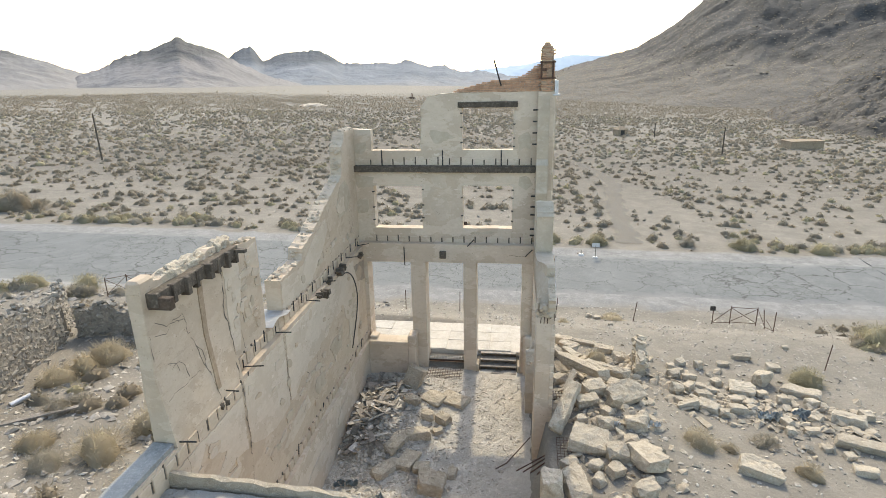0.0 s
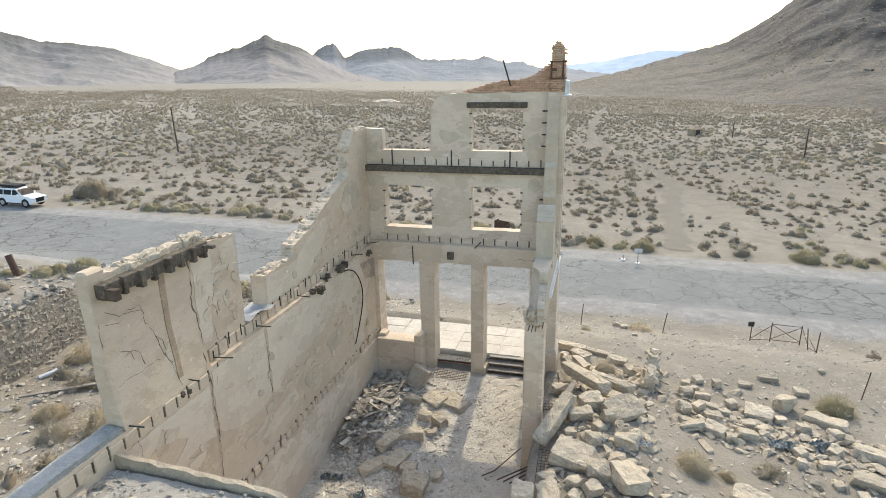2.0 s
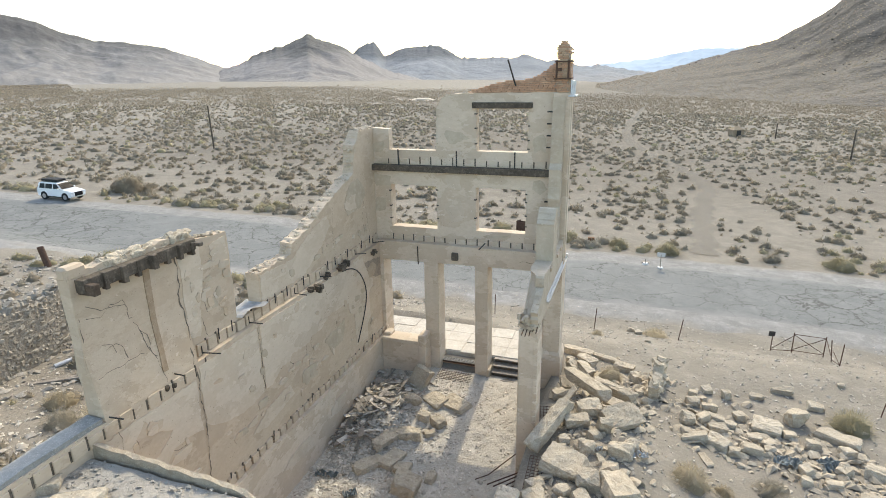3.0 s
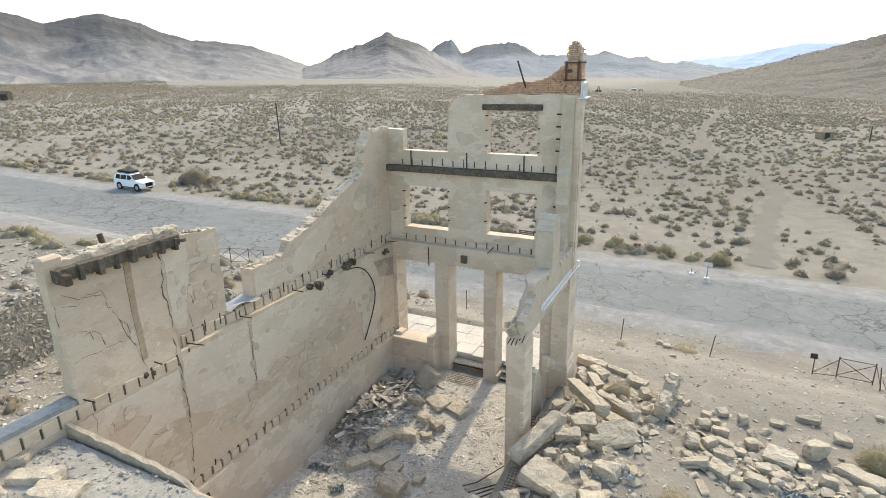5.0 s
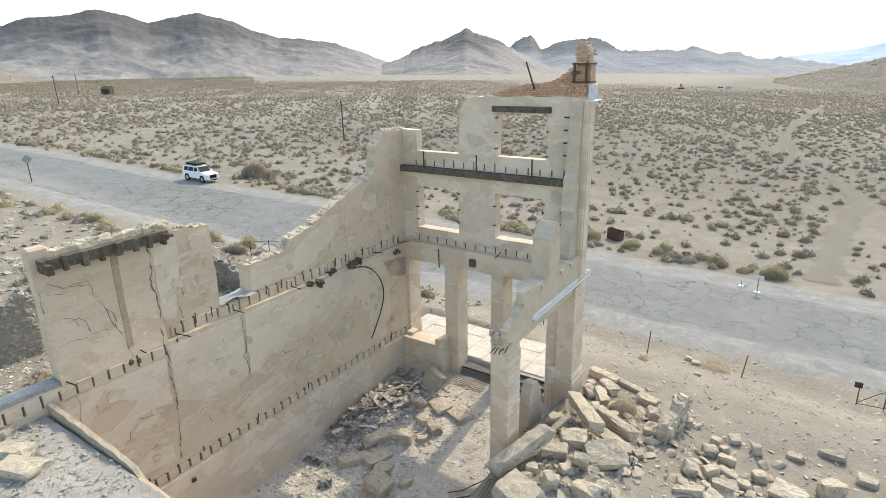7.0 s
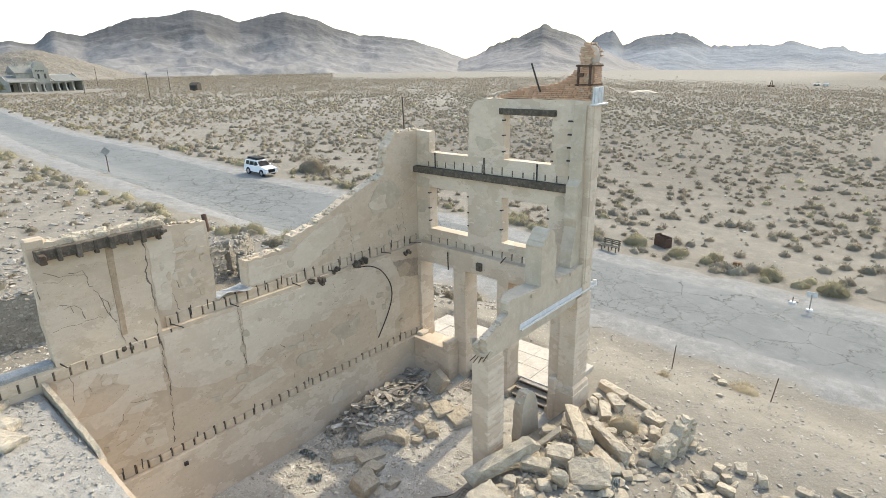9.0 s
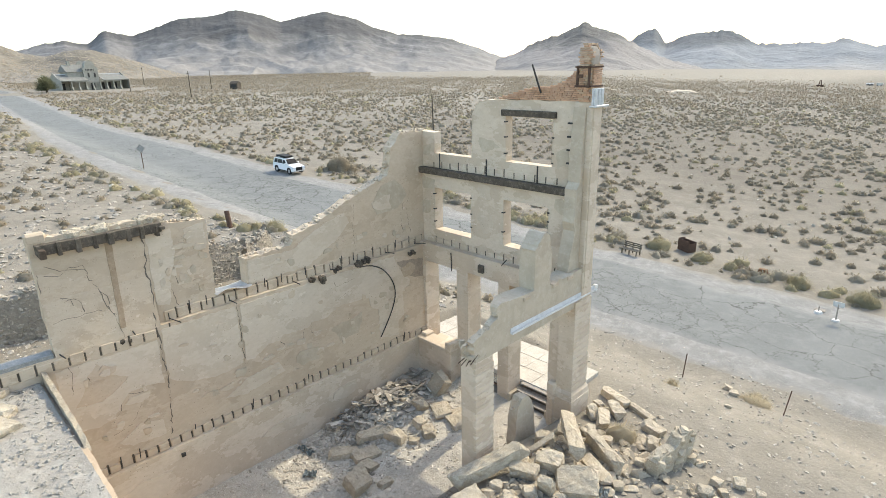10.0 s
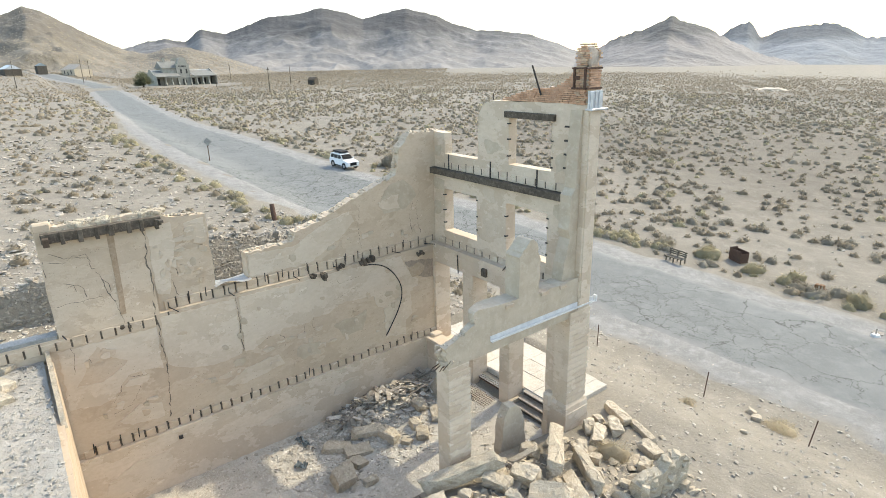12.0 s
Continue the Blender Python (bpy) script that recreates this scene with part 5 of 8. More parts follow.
for x, y in ((0.69, 20.89), (1.08, 20.87)):
    bm = bmesh.new()
    box(bm, (x - 0.03, y - 0.03, 12.16), (x + 0.03, y + 0.03, 12.76), 0.005)
    part("frame_post", bm, M_RUST, turret)
for z in (12.17, 12.7):
    bm = bmesh.new()
    box(bm, (0.62, 20.85, z), (1.12, 20.9, z + 0.045), 0.005)
    box(bm, (1.13, 20.84, z), (1.18, 21.5, z + 0.045), 0.005)
    part("frame_rail", bm, M_RUST, turret)
bm = bmesh.new()
box(bm, (0.72, 20.87, 12.42), (0.86, 20.91, 12.52), 0.004)
part("frame_plate", bm, M_RUST, turret)
bm = bmesh.new()
for k in range(3):
    rod(bm, (1.235, 21.02 + 0.16 * k, 11.66), (1.235, 21.02 + 0.16 * k, 12.11), 0.065, 10)
box(bm, (1.17, 20.92, 11.66), (1.225, 21.5, 12.13), 0.0)
part("ribbed_sheet", bm, M_ZINC, turret, "pale ribbed sheet metal")
bm = bmesh.new()
box(bm, (1.1, 20.9, 11.6), (1.36, 21.6, 11.655), 0.01)
part("drip_ledge", bm, M_ZINC, turret)
bm = bmesh.new()
made = bmesh.ops.create_icosphere(bm, subdivisions=3, radius=0.5)["verts"]
for v in made:
    n = 0.92 + 0.22 * noise.noise(v.co * 3.1)
    q = Vector([math.copysign(abs(w * 2) ** 0.6 / 2, w) for w in v.co])
    v.co = Vector((1.01 + q.x * 0.26 * n - max(0.0, q.z) * 0.1, 21.19 + q.y * 0.46 * n, 13.02 + q.z * 0.56 * n))
part("mortar_cap", bm, M_MORTAR, turret, "smooth weathered mortar over the brick")
bm = bmesh.new()
box(bm, (0.74, 20.99, 11.76), (1.08, 21.42, 12.75), 0.02)
box(bm, (0.76, 20.99, 12.75), (1.02, 21.4, 13.28), 0.05)
part("core", bm, M_MORTAR, turret)

# ---------------------------------------------------------------- sidewalk in front
walkway = new("pavement")
tagged(walkway, "pale concrete paving slabs in front of the ruin", "pavement", kind="structure")
walkway.location = (0, 0, 0)
bm = bmesh.new()
box(bm, (-7.4, 21.46, 0.2), (0.3, 24.05, 1.335), 0.02)
part("paving_bed", bm, M_PAVE, walkway)
slab_bm = bmesh.new()
box(slab_bm, (-0.444, -0.424, 0), (0.444, 0.424, 0.07), 0.008)
slab_mesh = bpy.data.meshes.new("paving_slab")
slab_bm.to_mesh(slab_mesh)
slab_bm.free()
slab_mesh.materials.append(M_PAVE)
for i in range(8):
    for j in range(3):
        if (i, j) in ((5, 0),):
            continue
        ob = new("paving_slab", slab_mesh)
        ob.parent = walkway
        ob.matrix_local = pose(-6.95 + 0.9 * i, 21.92 + 0.86 * j, 1.29 + rng.uniform(-0.008, 0.008), rng.uniform(-0.5, 0.5), rng.uniform(-0.5, 0.5), rng.uniform(-0.6, 0.6))


# ---------------------------------------------------------------- rubble
def chunk_mesh(name, size, seed, mat, cut=0.22, fine=0.0):
    """A chipped block: the hull of a box whose corners are knocked off."""
    r = random.Random(seed)
    bm = bmesh.new()
    hx, hy, hz = (s / 2 for s in size)
    low = min(size)
    for sx in (-1, 1):
        for sy in (-1, 1):
            for sz in (-1, 1):
                c = [hx * sx * r.uniform(0.7, 1.08), hy * sy * r.uniform(0.72, 1.08), hz * sz * r.uniform(0.72, 1.08)]
                d = low * cut * r.choice((0.3, 0.5, 0.7, 1.1, 1.9, 2.4))
                for ax in range(3):
                    p = list(c)
                    p[ax] -= (sx, sy, sz)[ax] * d * r.uniform(0.5, 1.2)
                    bm.verts.new(p)
    out = bmesh.ops.convex_hull(bm, input=bm.verts[:])
    inner = [v for v in bm.verts if not v.link_faces]
    bmesh.ops.delete(bm, geom=inner, context="VERTS")
    if fine:
        bmesh.ops.triangulate(bm, faces=bm.faces[:])
        for _ in range(3):
            long_ = [e for e in bm.edges if e.calc_length() > fine]
            if long_:
                bmesh.ops.subdivide_edges(bm, edges=long_, cuts=1)
                bmesh.ops.triangulate(bm, faces=bm.faces[:])
        bm.normal_update()
        off = Vector((seed * 3.7, seed * 1.3, 0))
        for _ in range(1):
            bmesh.ops.smooth_vert(bm, verts=bm.verts[:], factor=0.16, use_axis_x=True, use_axis_y=True, use_axis_z=True)
        bm.normal_update()
        for v in bm.verts:
            n = noise.noise(v.co * 2.6 + off) * 0.03 + noise.noise(v.co * 7 + off) * 0.032 + noise.noise(v.co * 19 + off) * 0.02
            v.co += v.normal * n * min(1.0, low / 0.35)
    bmesh.ops.recalc_face_normals(bm, faces=bm.faces)
    me = bpy.data.meshes.new(name)
    bm.to_mesh(me)
    bm.free()
    me.materials.append(mat)
    return me


def block(x, y, size, turn=0, tip=0, roll=0, lift=0.0, seed=0, label="chipped tan concrete block fallen from the ruin", name="concrete_block", group="fallen blocks beside the ruin", mat=None, cut=0.17, z=None, shrink=0.86):
    size = [shrink * d for d in size]
    ob = new(name, chunk_mesh(name, size, seed, mat or M_RUBBLE, cut * random.Random(seed + 7).uniform(0.7, 2.0), 0.09))
    m = pose(0, 0, 0, tip, roll, turn)
    up = max(abs((m @ Vector((sx * size[0] / 2, sy * size[1] / 2, sz * size[2] / 2))).z) for sx in (-1, 1) for sy in (-1, 1) for sz in (-1, 1))
    base = float(ground_z(x, y)) if z is None else z
    ob.matrix_world = Matrix.Translation((x, y, base + up * 0.62 + lift)) @ m
    return tagged(ob, label, "rubble block", group)


long_slab = "long fallen concrete beam lying on the rubble heap"
heap = [
    # x, y, size, turn, tip, roll, lift
    (1.6, 15.95, (0.45, 2.9, 0.42), -20, 11, 4, 0.22, "long leaning concrete beam at the foot of a pier"), (2.45, 18.75, (0.55, 2.6, 0.46), 40, -5, 0, 0.38, long_slab), (3.3, 19.15, (1.85, 0.36, 0.6), -28, 6, 0, 0.05, "broken length of moulded concrete beam on the heap"), (3.5, 18.35, (1.4, 0.5, 0.26), -26, 8, 0, 0.0, ""),
    (2.6, 17.35, (0.85, 0.75, 0.6), 15, 10, 0, 0.05, ""), (2.3, 16.6, (0.9, 0.5, 0.46), 22, 12, 0, 0.05, ""), (3.15, 16.42, (0.56, 0.34, 0.85), 10, 22, 10, -0.1, ""), (3.58, 17.2, (1.35, 1.1, 0.42), 28, 20, -8, 0.0, "broad chipped concrete slab tilted on the rubble"),
    (3.62, 15.5, (0.85, 0.48, 0.46), -4, 0, 0, 0.0, ""), (3.95, 15.9, (0.45, 0.4, 0.38), 30, 0, 0, 0.0, ""), (2.7, 15.4, (0.6, 0.52, 0.46), 15, 0, 0, 0.0, ""), (2.9, 16.05, (0.45, 0.4, 0.32), 45, 0, 0, 0.0, ""),
    (2.18, 14.6, (1.45, 1.1, 0.46), -18, 10, 0, 0.0, "broad chipped concrete slab half buried in rubble"), (2.88, 14.05, (0.8, 0.66, 0.6), 8, 0, 0, 0.0, ""), (3.65, 13.95, (1.0, 1.45, 0.5), 22, -8, 6, 0.0, "thick chipped concrete slab half buried in soil"), (1.66, 12.85, (0.8, 1.6, 0.5), 12, 0, 0, 0.0, ""), (1.0, 12.7, (0.66, 0.8, 0.66), 0, 0, 0, 0.1, ""),
    (2.77, 13.45, (0.5, 0.45, 0.4), 30, 0, 0, 0.0, ""), (2.27, 13.65, (0.42, 0.4, 0.35), 60, 0, 0, 0.0, ""), (3.43, 12.75, (0.8, 0.6, 0.45), 20, 0, 0, 0.0, ""), (1.75, 22.65, (1.45, 0.46, 0.46), -22, 0, 0, 0.0, ""), (2.2, 21.95, (1.0, 0.46, 0.42), -40, 10, 0, 0.05, ""), (2.25, 21.0, (0.5, 1.05, 0.46), 28, 0, 8, 0.0, ""),
    (1.75, 21.2, (0.42, 0.75, 0.38), 50, 20, 0, 0.0, ""), (1.55, 21.9, (0.45, 0.4, 0.36), 0, 0, 0, 0.0, ""), (2.8, 22.55, (1.6, 0.3, 0.26), -20, 0, 0, 0.0, ""), (3.6, 21.8, (0.85, 0.5, 0.42), -15, 0, 0, 0.0, ""), (4.03, 20.8, (0.5, 0.52, 0.52), 25, 0, 0, 0.0, ""), (4.15, 19.75, (0.32, 0.3, 0.28), 25, 0, 0, 0.0, ""),
    (1.6, 18.6, (0.7, 0.6, 0.5), 20, 0, 0, 0.0, ""), (1.9, 18.0, (0.25, 1.1, 0.08), -30, 28, 0, 0.2, "splintered pale board end and concrete on the heap"), (1.65, 19.6, (0.5, 0.7, 0.4), 20, 20, 0, 0.0, ""), (4.25, 18.2, (0.34, 0.3, 0.26), 40, 0, 0, 0.0, ""), (2.0, 17.0, (0.45, 0.4, 0.36), 0, 0, 0, 0.0, ""), (5.03, 21.2, (0.42, 0.38, 0.34), 10, 0, 0, 0.0, ""),
    (1.58, 13.7, (0.6, 0.45, 0.35), 40, 0, 0, 0.0, ""), (2.3, 13.1, (0.42, 0.4, 0.34), 40, 0, 0, 0.0, ""), (2.6, 12.0, (0.9, 0.7, 0.4), 40, 0, 0, 0.0, ""), (2.95, 19.9, (0.5, 0.4, 0.36), 15, 0, 0, 0.0, ""), (2.3, 20.0, (0.55, 0.45, 0.4), 55, 10, 0, 0.0, ""), (2.05, 15.7, (0.42, 0.36, 0.32), 25, 0, 0, 0.0, ""),
]
for k, (x, y, size, turn, tip, roll, lift, label) in enumerate(heap):
    block(x, y, size, turn, tip, roll, lift, 200 + k, label or "chipped tan concrete block on the rubble heap")
field = [
    (5.93, 20.0, (0.72, 0.55, 0.46), 10), (5.96, 20.78, (0.45, 0.4, 0.36), -10), (6.45, 21.2, (0.52, 0.45, 0.4), 20), (6.26, 20.5, (0.4, 0.36, 0.32), 40), (6.42, 19.9, (0.8, 0.45, 0.4), -8), (7.1, 21.0, (0.44, 0.42, 0.6), 15), (5.63, 18.55, (0.62, 0.56, 0.62), 20), (6.12, 18.92, (0.66, 0.56, 0.56), 40), (6.56, 19.2, (0.85, 0.46, 0.4), -20),
    (7.3, 19.6, (0.55, 0.45, 0.5), 30), (6.95, 19.0, (0.52, 0.42, 0.34), 0), (5.55, 17.85, (0.45, 0.4, 0.32), 20), (5.8, 17.62, (1.25, 0.4, 0.42), 16), (6.08, 18.15, (0.36, 0.36, 0.36), 30), (6.5, 18.42, (0.85, 0.5, 0.4), 12), (6.45, 17.65, (1.15, 0.75, 0.42), -28), (6.02, 16.7, (0.4, 1.0, 0.14), 18), (6.85, 17.36, (0.5, 0.46, 0.44), 0), (7.36, 17.65, (0.85, 0.5, 0.42), -8),
    (7.57, 18.42, (0.7, 0.4, 0.32), -16), (8.02, 19.2, (1.25, 0.95, 0.5), -14), (9.0, 19.95, (1.0, 0.8, 0.8), 30), (9.0, 22.05, (1.1, 0.4, 0.36), -10), (8.1, 21.35, (0.72, 0.38, 0.3), -16), (9.85, 21.1, (0.85, 0.5, 0.42), -8), (8.63, 19.0, (0.62, 0.5, 0.36), 10), (7.9, 18.2, (0.5, 0.42, 0.34), 40), (10.0, 19.2, (1.85, 0.75, 0.45), -34), (10.7, 17.5, (1.5, 0.8, 0.46), -20),
    (11.44, 17.85, (0.6, 0.5, 0.46), 0), (8.67, 17.05, (0.56, 0.5, 0.44), 30), (8.55, 16.5, (0.44, 0.42, 0.42), 0), (9.23, 16.6, (0.62, 0.4, 0.3), 0), (10.2, 15.95, (2.1, 0.75, 0.45), -18), (9.21, 15.7, (0.42, 0.36, 0.3), 20), (9.63, 15.35, (0.46, 0.4, 0.32), 0), (9.7, 14.7, (0.9, 0.55, 0.36), -20), (6.75, 14.3, (1.8, 1.05, 0.5), -24), (11.2, 23.3, (0.36, 0.3, 0.28), 0),
    (9.2, 18.6, (0.6, 0.45, 0.4), 0), (9.65, 17.35, (0.62, 0.52, 0.52), 40), (7.86, 17.8, (0.55, 0.45, 0.4), 0), (10.05, 18.5, (0.6, 0.5, 0.4), 15), (3.75, 28.3, (0.5, 0.42, 0.32), 0), (4.1, 27.9, (0.55, 0.45, 0.34), 20), (4.5, 26.0, (0.34, 0.3, 0.24), 30), (12.2, 16.4, (0.8, 0.55, 0.4), 10), (12.8, 18.3, (1.0, 0.55, 0.4), -20), (11.5, 15.0, (0.75, 0.55, 0.36), 20),
]
for k, (x, y, size, turn) in enumerate(field):
    block(x, y, size, turn, random.Random(k).uniform(-10, 10), random.Random(k + 9).uniform(-10, 10), -0.02, 300 + k, "weathered tan concrete lump lying on the desert soil", group="fallen blocks on the open ground", shrink=0.68)
hall = [
    (-3.9, 19.35, (0.85, 0.36, 1.0), -12, -28, 24), (-3.75, 18.25, (0.75, 0.5, 0.46), 6, 0, 0), (-3.04, 18.65, (1.05, 0.8, 0.26), -30, 8, 0), (-2.2, 18.65, (1.25, 0.8, 0.24), -24, 6, 0), (-3.06, 17.6, (0.5, 0.46, 0.44), 0, 0, 0), (-2.5, 17.5, (0.75, 0.5, 0.44), -30, 0, 0), (-3.25, 16.6, (0.95, 0.55, 0.48), 14, 0, 0),
    (-3.9, 16.05, (0.55, 1.3, 0.36), -20, 0, 0), (-4.0, 14.95, (0.62, 1.25, 0.3), -32, 0, 0), (-3.4, 15.35, (0.7, 1.1, 0.26), -14, 0, 6), (-2.43, 14.4, (1.15, 0.9, 0.6), -8, 0, 0), (-2.9, 15.15, (0.65, 0.5, 0.3), 10, 0, 0), (-1.9, 15.0, (0.35, 0.55, 0.3), 0, 0, 0), (-4.68, 16.05, (0.55, 0.45, 0.42), -20, 0, 0), (-5.15, 15.65, (0.45, 0.4, 0.36), 30, 0, 0), (-2.6, 16.9, (0.4, 0.3, 0.25), 30, 0, 0), (-4.4, 18.0, (0.45, 0.4, 0.34), 10, 0, 0),
]
for k, (x, y, size, turn, tip, roll) in enumerate(hall):
    block(x, y, size, turn, tip, roll, 0.0, 400 + k, "tan concrete block lying on the sunken floor of the ruin", group="fallen blocks inside the ruin", shrink=0.88)
for k, (x, y, size, turn) in enumerate([(-4.4, 6.5, (1.5, 0.8, 0.32), 25), (-6.0, 6.75, (0.6, 0.6, 0.35), 40), (-5.2, 6.6, (1.4, 0.55, 0.3), 30), (-5.6, 5.9, (1.1, 0.7, 0.35), 10), (-4.7, 5.6, (0.9, 0.7, 0.3), 50), (-3.6, 5.7, (1.2, 0.5, 0.25), 20)]):
    block(x, y, [d * 0.8 for d in size], turn, 0, 0, 0.0, 430 + k, "broken concrete slab lying on the gravel roof", group="broken slabs on the vault roof", z=5.53)

# upright stub of masonry at the edge of the heap
stub_wall = thing("masonry_stub", "short upright stub of pale rough masonry wall", "wall stub", at=(4.72, 20.42, float(ground_z(4.72, 20.42))))
head = rough_path([(-0.85, -0.3), (-0.88, 0.62), (-0.55, 0.74), (-0.1, 0.7), (0.3, 0.95), (0.72, 1.0), (0.9, 0.8), (0.92, -0.3)], 0.14, 0.04, 504)
part("wall_core", extruded(head, [], lambda u, v, w: (w - 0.17 + u * 0.16, u, v), 0.34, 0.02, 6), M_RUBBLE, stub_wall)
r = random.Random(505)
for k in range(34):
    y = r.uniform(-0.85, 0.85)
    top_z = float(np.interp(y, [-0.88, -0.55, -0.1, 0.3, 0.72, 0.9], [0.62, 0.74, 0.7, 0.95, 1.0, 0.8]))
    side = r.choice((-1, 0, 1))
    ob = to_object("stone", chunk_mesh("stone", (r.uniform(0.18, 0.3), r.uniform(0.18, 0.34), r.uniform(0.14, 0.24)), 520 + k, M_RUBBLE, 0.25), M_RUBBLE, stub_wall)
    ob.matrix_local = pose(side * 0.13 + y * 0.16, y, top_z - 0.02 if side == 0 else r.uniform(0.05, top_z - 0.1), r.uniform(-25, 25), r.uniform(-25, 25), r.uniform(0, 180))

# loose iron: reinforcing bars by the leaning slab, mesh, bent rod on the floor
bars = thing("reinforcing_bars", "bent rusty reinforcing bars under a slab", "iron bars", at=(1.0, 14.5, 1.6))
for k in range(5):
    bm = bmesh.new()
    rod(bm, (0.1 + 0.12 * k, 0.3, -0.1), (-0.9 + 0.2 * k, -0.2 - 0.1 * k, -0.45 + 0.06 * k), 0.02)
    part("bar", bm, M_RUST, bars)
for nm, at, turn, tip, size in (("steel_mesh", (1.5, 17.1, 1.75), 10, 35, (0.9, 0.9)), ("steel_mesh", (1.55, 14.1, 1.95), 0, 12, (0.6, 1.3)), ("steel_mesh", (-2.8, 20.35, 0.85), 0, 8, (1.4, 0.6))):
    mesh_thing = thing(nm, "rusty sheet of steel reinforcing mesh among rubble", "steel mesh", "sheets of mesh")
    mesh_thing.matrix_world = pose(*at, tip, 0, turn)
    bm = bmesh.new()
    for k in range(int(size[0] / 0.1) + 1):
        rod(bm, (-size[0] / 2 + 0.1 * k, -size[1] / 2, 0), (-size[0] / 2 + 0.1 * k, size[1] / 2, 0.03 * math.sin(k)), 0.008, 4)
    for k in range(int(size[1] / 0.1) + 1):
        rod(bm, (-size[0] / 2, -size[1] / 2 + 0.1 * k, 0), (size[0] / 2, -size[1] / 2 + 0.1 * k, 0), 0.008, 4)
    part("mesh", bm, M_RUST, mesh_thing)
bent = thing("bent_rod", "bent rusty iron rod lying on the floor", "iron rod", at=(-0.2, 15.6, 0.34))
bm = bmesh.new()
rod(bm, (-0.35, -0.25, 0), (0.0, 0.05, 0.03), 0.016)
rod(bm, (0.0, 0.05, 0.03), (0.75, 1.1, 0.3), 0.016)
part("rod", bm, M_RUST, bent)


# crumpled sheet metal
def crumpled(at, size, turn, mat, seed, label):
    r = random.Random(seed)
    bm = bmesh.new()
    nx, ny = 14, 6
    vs = [[bm.verts.new((size[0] * (i / nx - 0.5), size[1] * (j / ny - 0.5), 0.014 * (-1) ** i + 0.16 * noise.noise(Vector((i * 0.4, j * 0.5, seed))))) for i in range(nx + 1)] for j in range(ny + 1)]
    for j in range(ny):
        for i in range(nx):
            if r.random() > 0.06:
                bm.faces.new((vs[j][i], vs[j][i + 1], vs[j + 1][i + 1], vs[j + 1][i]))
    bmesh.ops.solidify(bm, geom=bm.faces[:], thickness=0.012)
    ob = part("metal_sheet", bm, mat, None)
    ob.matrix_world = pose(*at, 4, -5, turn)
    tagged(ob, label, "sheet metal", "scraps of sheet metal")


for k, (x, y, sx, sy, turn, m) in enumerate([(8.25, 17.35, 1.0, 0.6, -15, M_SHEET), (9.4, 17.6, 0.8, 0.7, 30, M_SHEET), (4.05, 15.55, 1.0, 0.3, 5, M_ZINC), (3.0, 15.4, 0.5, 0.25, 5, M_ZINC), (4.2, 17.5, 0.4, 0.7, 20, M_SHEET), (-5.1, 14.15, 1.1, 0.3, 5, M_SHEET), (-4.0, 13.6, 0.6, 0.4, 40, M_SHEET)]):
    crumpled((x, y, float(ground_z(x, y)) + 0.12), (sx * 0.7, sy * 0.7), turn, m, 70 + k, "crumpled blue-grey metal sheet among rubble" if m is M_SHEET else "strip of pale corrugated metal among rubble")

# heap of splintered boards inside
pile = thing("board_pile", "heap of splintered grey boards and laths in the corner", "debris pile", at=(-4.7, 17.0, 0.4))
M_BLEACH = material("bleached_timber", ((0.38, 0.345, 0.295), (0.52, 0.475, 0.415), (0.64, 0.595, 0.53)), 0.2, 0.85, 0.4, 30.0, island=0.3)
M_SLATE = material("dark_grey_lath", ((0.15, 0.135, 0.112), (0.24, 0.218, 0.182), (0.33, 0.3, 0.255)), 0.2, 0.85, 0.4, 30.0, island=0.3)


def debris(x, y):
    """Extra height of the loose heap in the corner of the hall."""
    return 0.34 * np.exp(-((x + 4.75) / 0.75) ** 2 - ((y - 17.0) / 1.7) ** 2)


board_meshes = []
for k in range(6):
    bm = bmesh.new()
    box(bm, (-0.5 - 0.1 * k, -0.03 - 0.008 * k, -0.012), (0.5 + 0.1 * k, 0.03 + 0.008 * k, 0.012), 0.003)
    me = bpy.data.meshes.new("board")
    bm.to_mesh(me)
    bm.free()
    me.materials.append((M_GREYWOOD, M_SLATE, M_BLEACH, M_BLEACH, M_SLATE, M_GREYWOOD)[k])
    board_meshes.append(me)
r = random.Random(8)
for k in range(300):
    x, y = r.uniform(-1.05, 1.0), r.uniform(-1.6, 2.8)
    if x > 0.25 + 0.2 * y and r.random() < 0.75:
        x -= 0.8
    z = float(ground_z(-4.7 + x, 17.0 + y) + debris(-4.7 + x, 17.0 + y)) - 0.4 + r.uniform(-0.04, 0.12)
    ob = new("board", r.choice(board_meshes))
    ob.parent = pile
    s = 0.1 + 0.5 * r.random() ** 2.8
    ob.matrix_local = pose(x, y, z + 0.05, r.uniform(-30, 30), r.uniform(-22, 22), r.gauss(70, 60)) @ Matrix.Diagonal((s, r.uniform(0.4, 2.0), 0.8, 1))

# ---------------------------------------------------------------- rubble-stone ruin to the west
M_OLDSTONE = material("dark_rubble_stone", ((0.215, 0.188, 0.15), (0.305, 0.271, 0.22), (0.405, 0.365, 0.305)), 0.3, 0.95, 0.6, 18.0, island=0.45)
M_BED = material("earth_mortar", ((0.23, 0.2, 0.16), (0.31, 0.273, 0.22), (0.38, 0.338, 0.277)), 0.4, 0.95, 0.9, 14.0, thick=0.05)
STONES = [chunk_mesh("stone", (random.Random(k).uniform(0.14, 0.36), random.Random(k + 50).uniform(0.14, 0.24), random.Random(k + 90).uniform(0.09, 0.2)), 600 + k, M_OLDSTONE, 0.3) for k in range(14)]


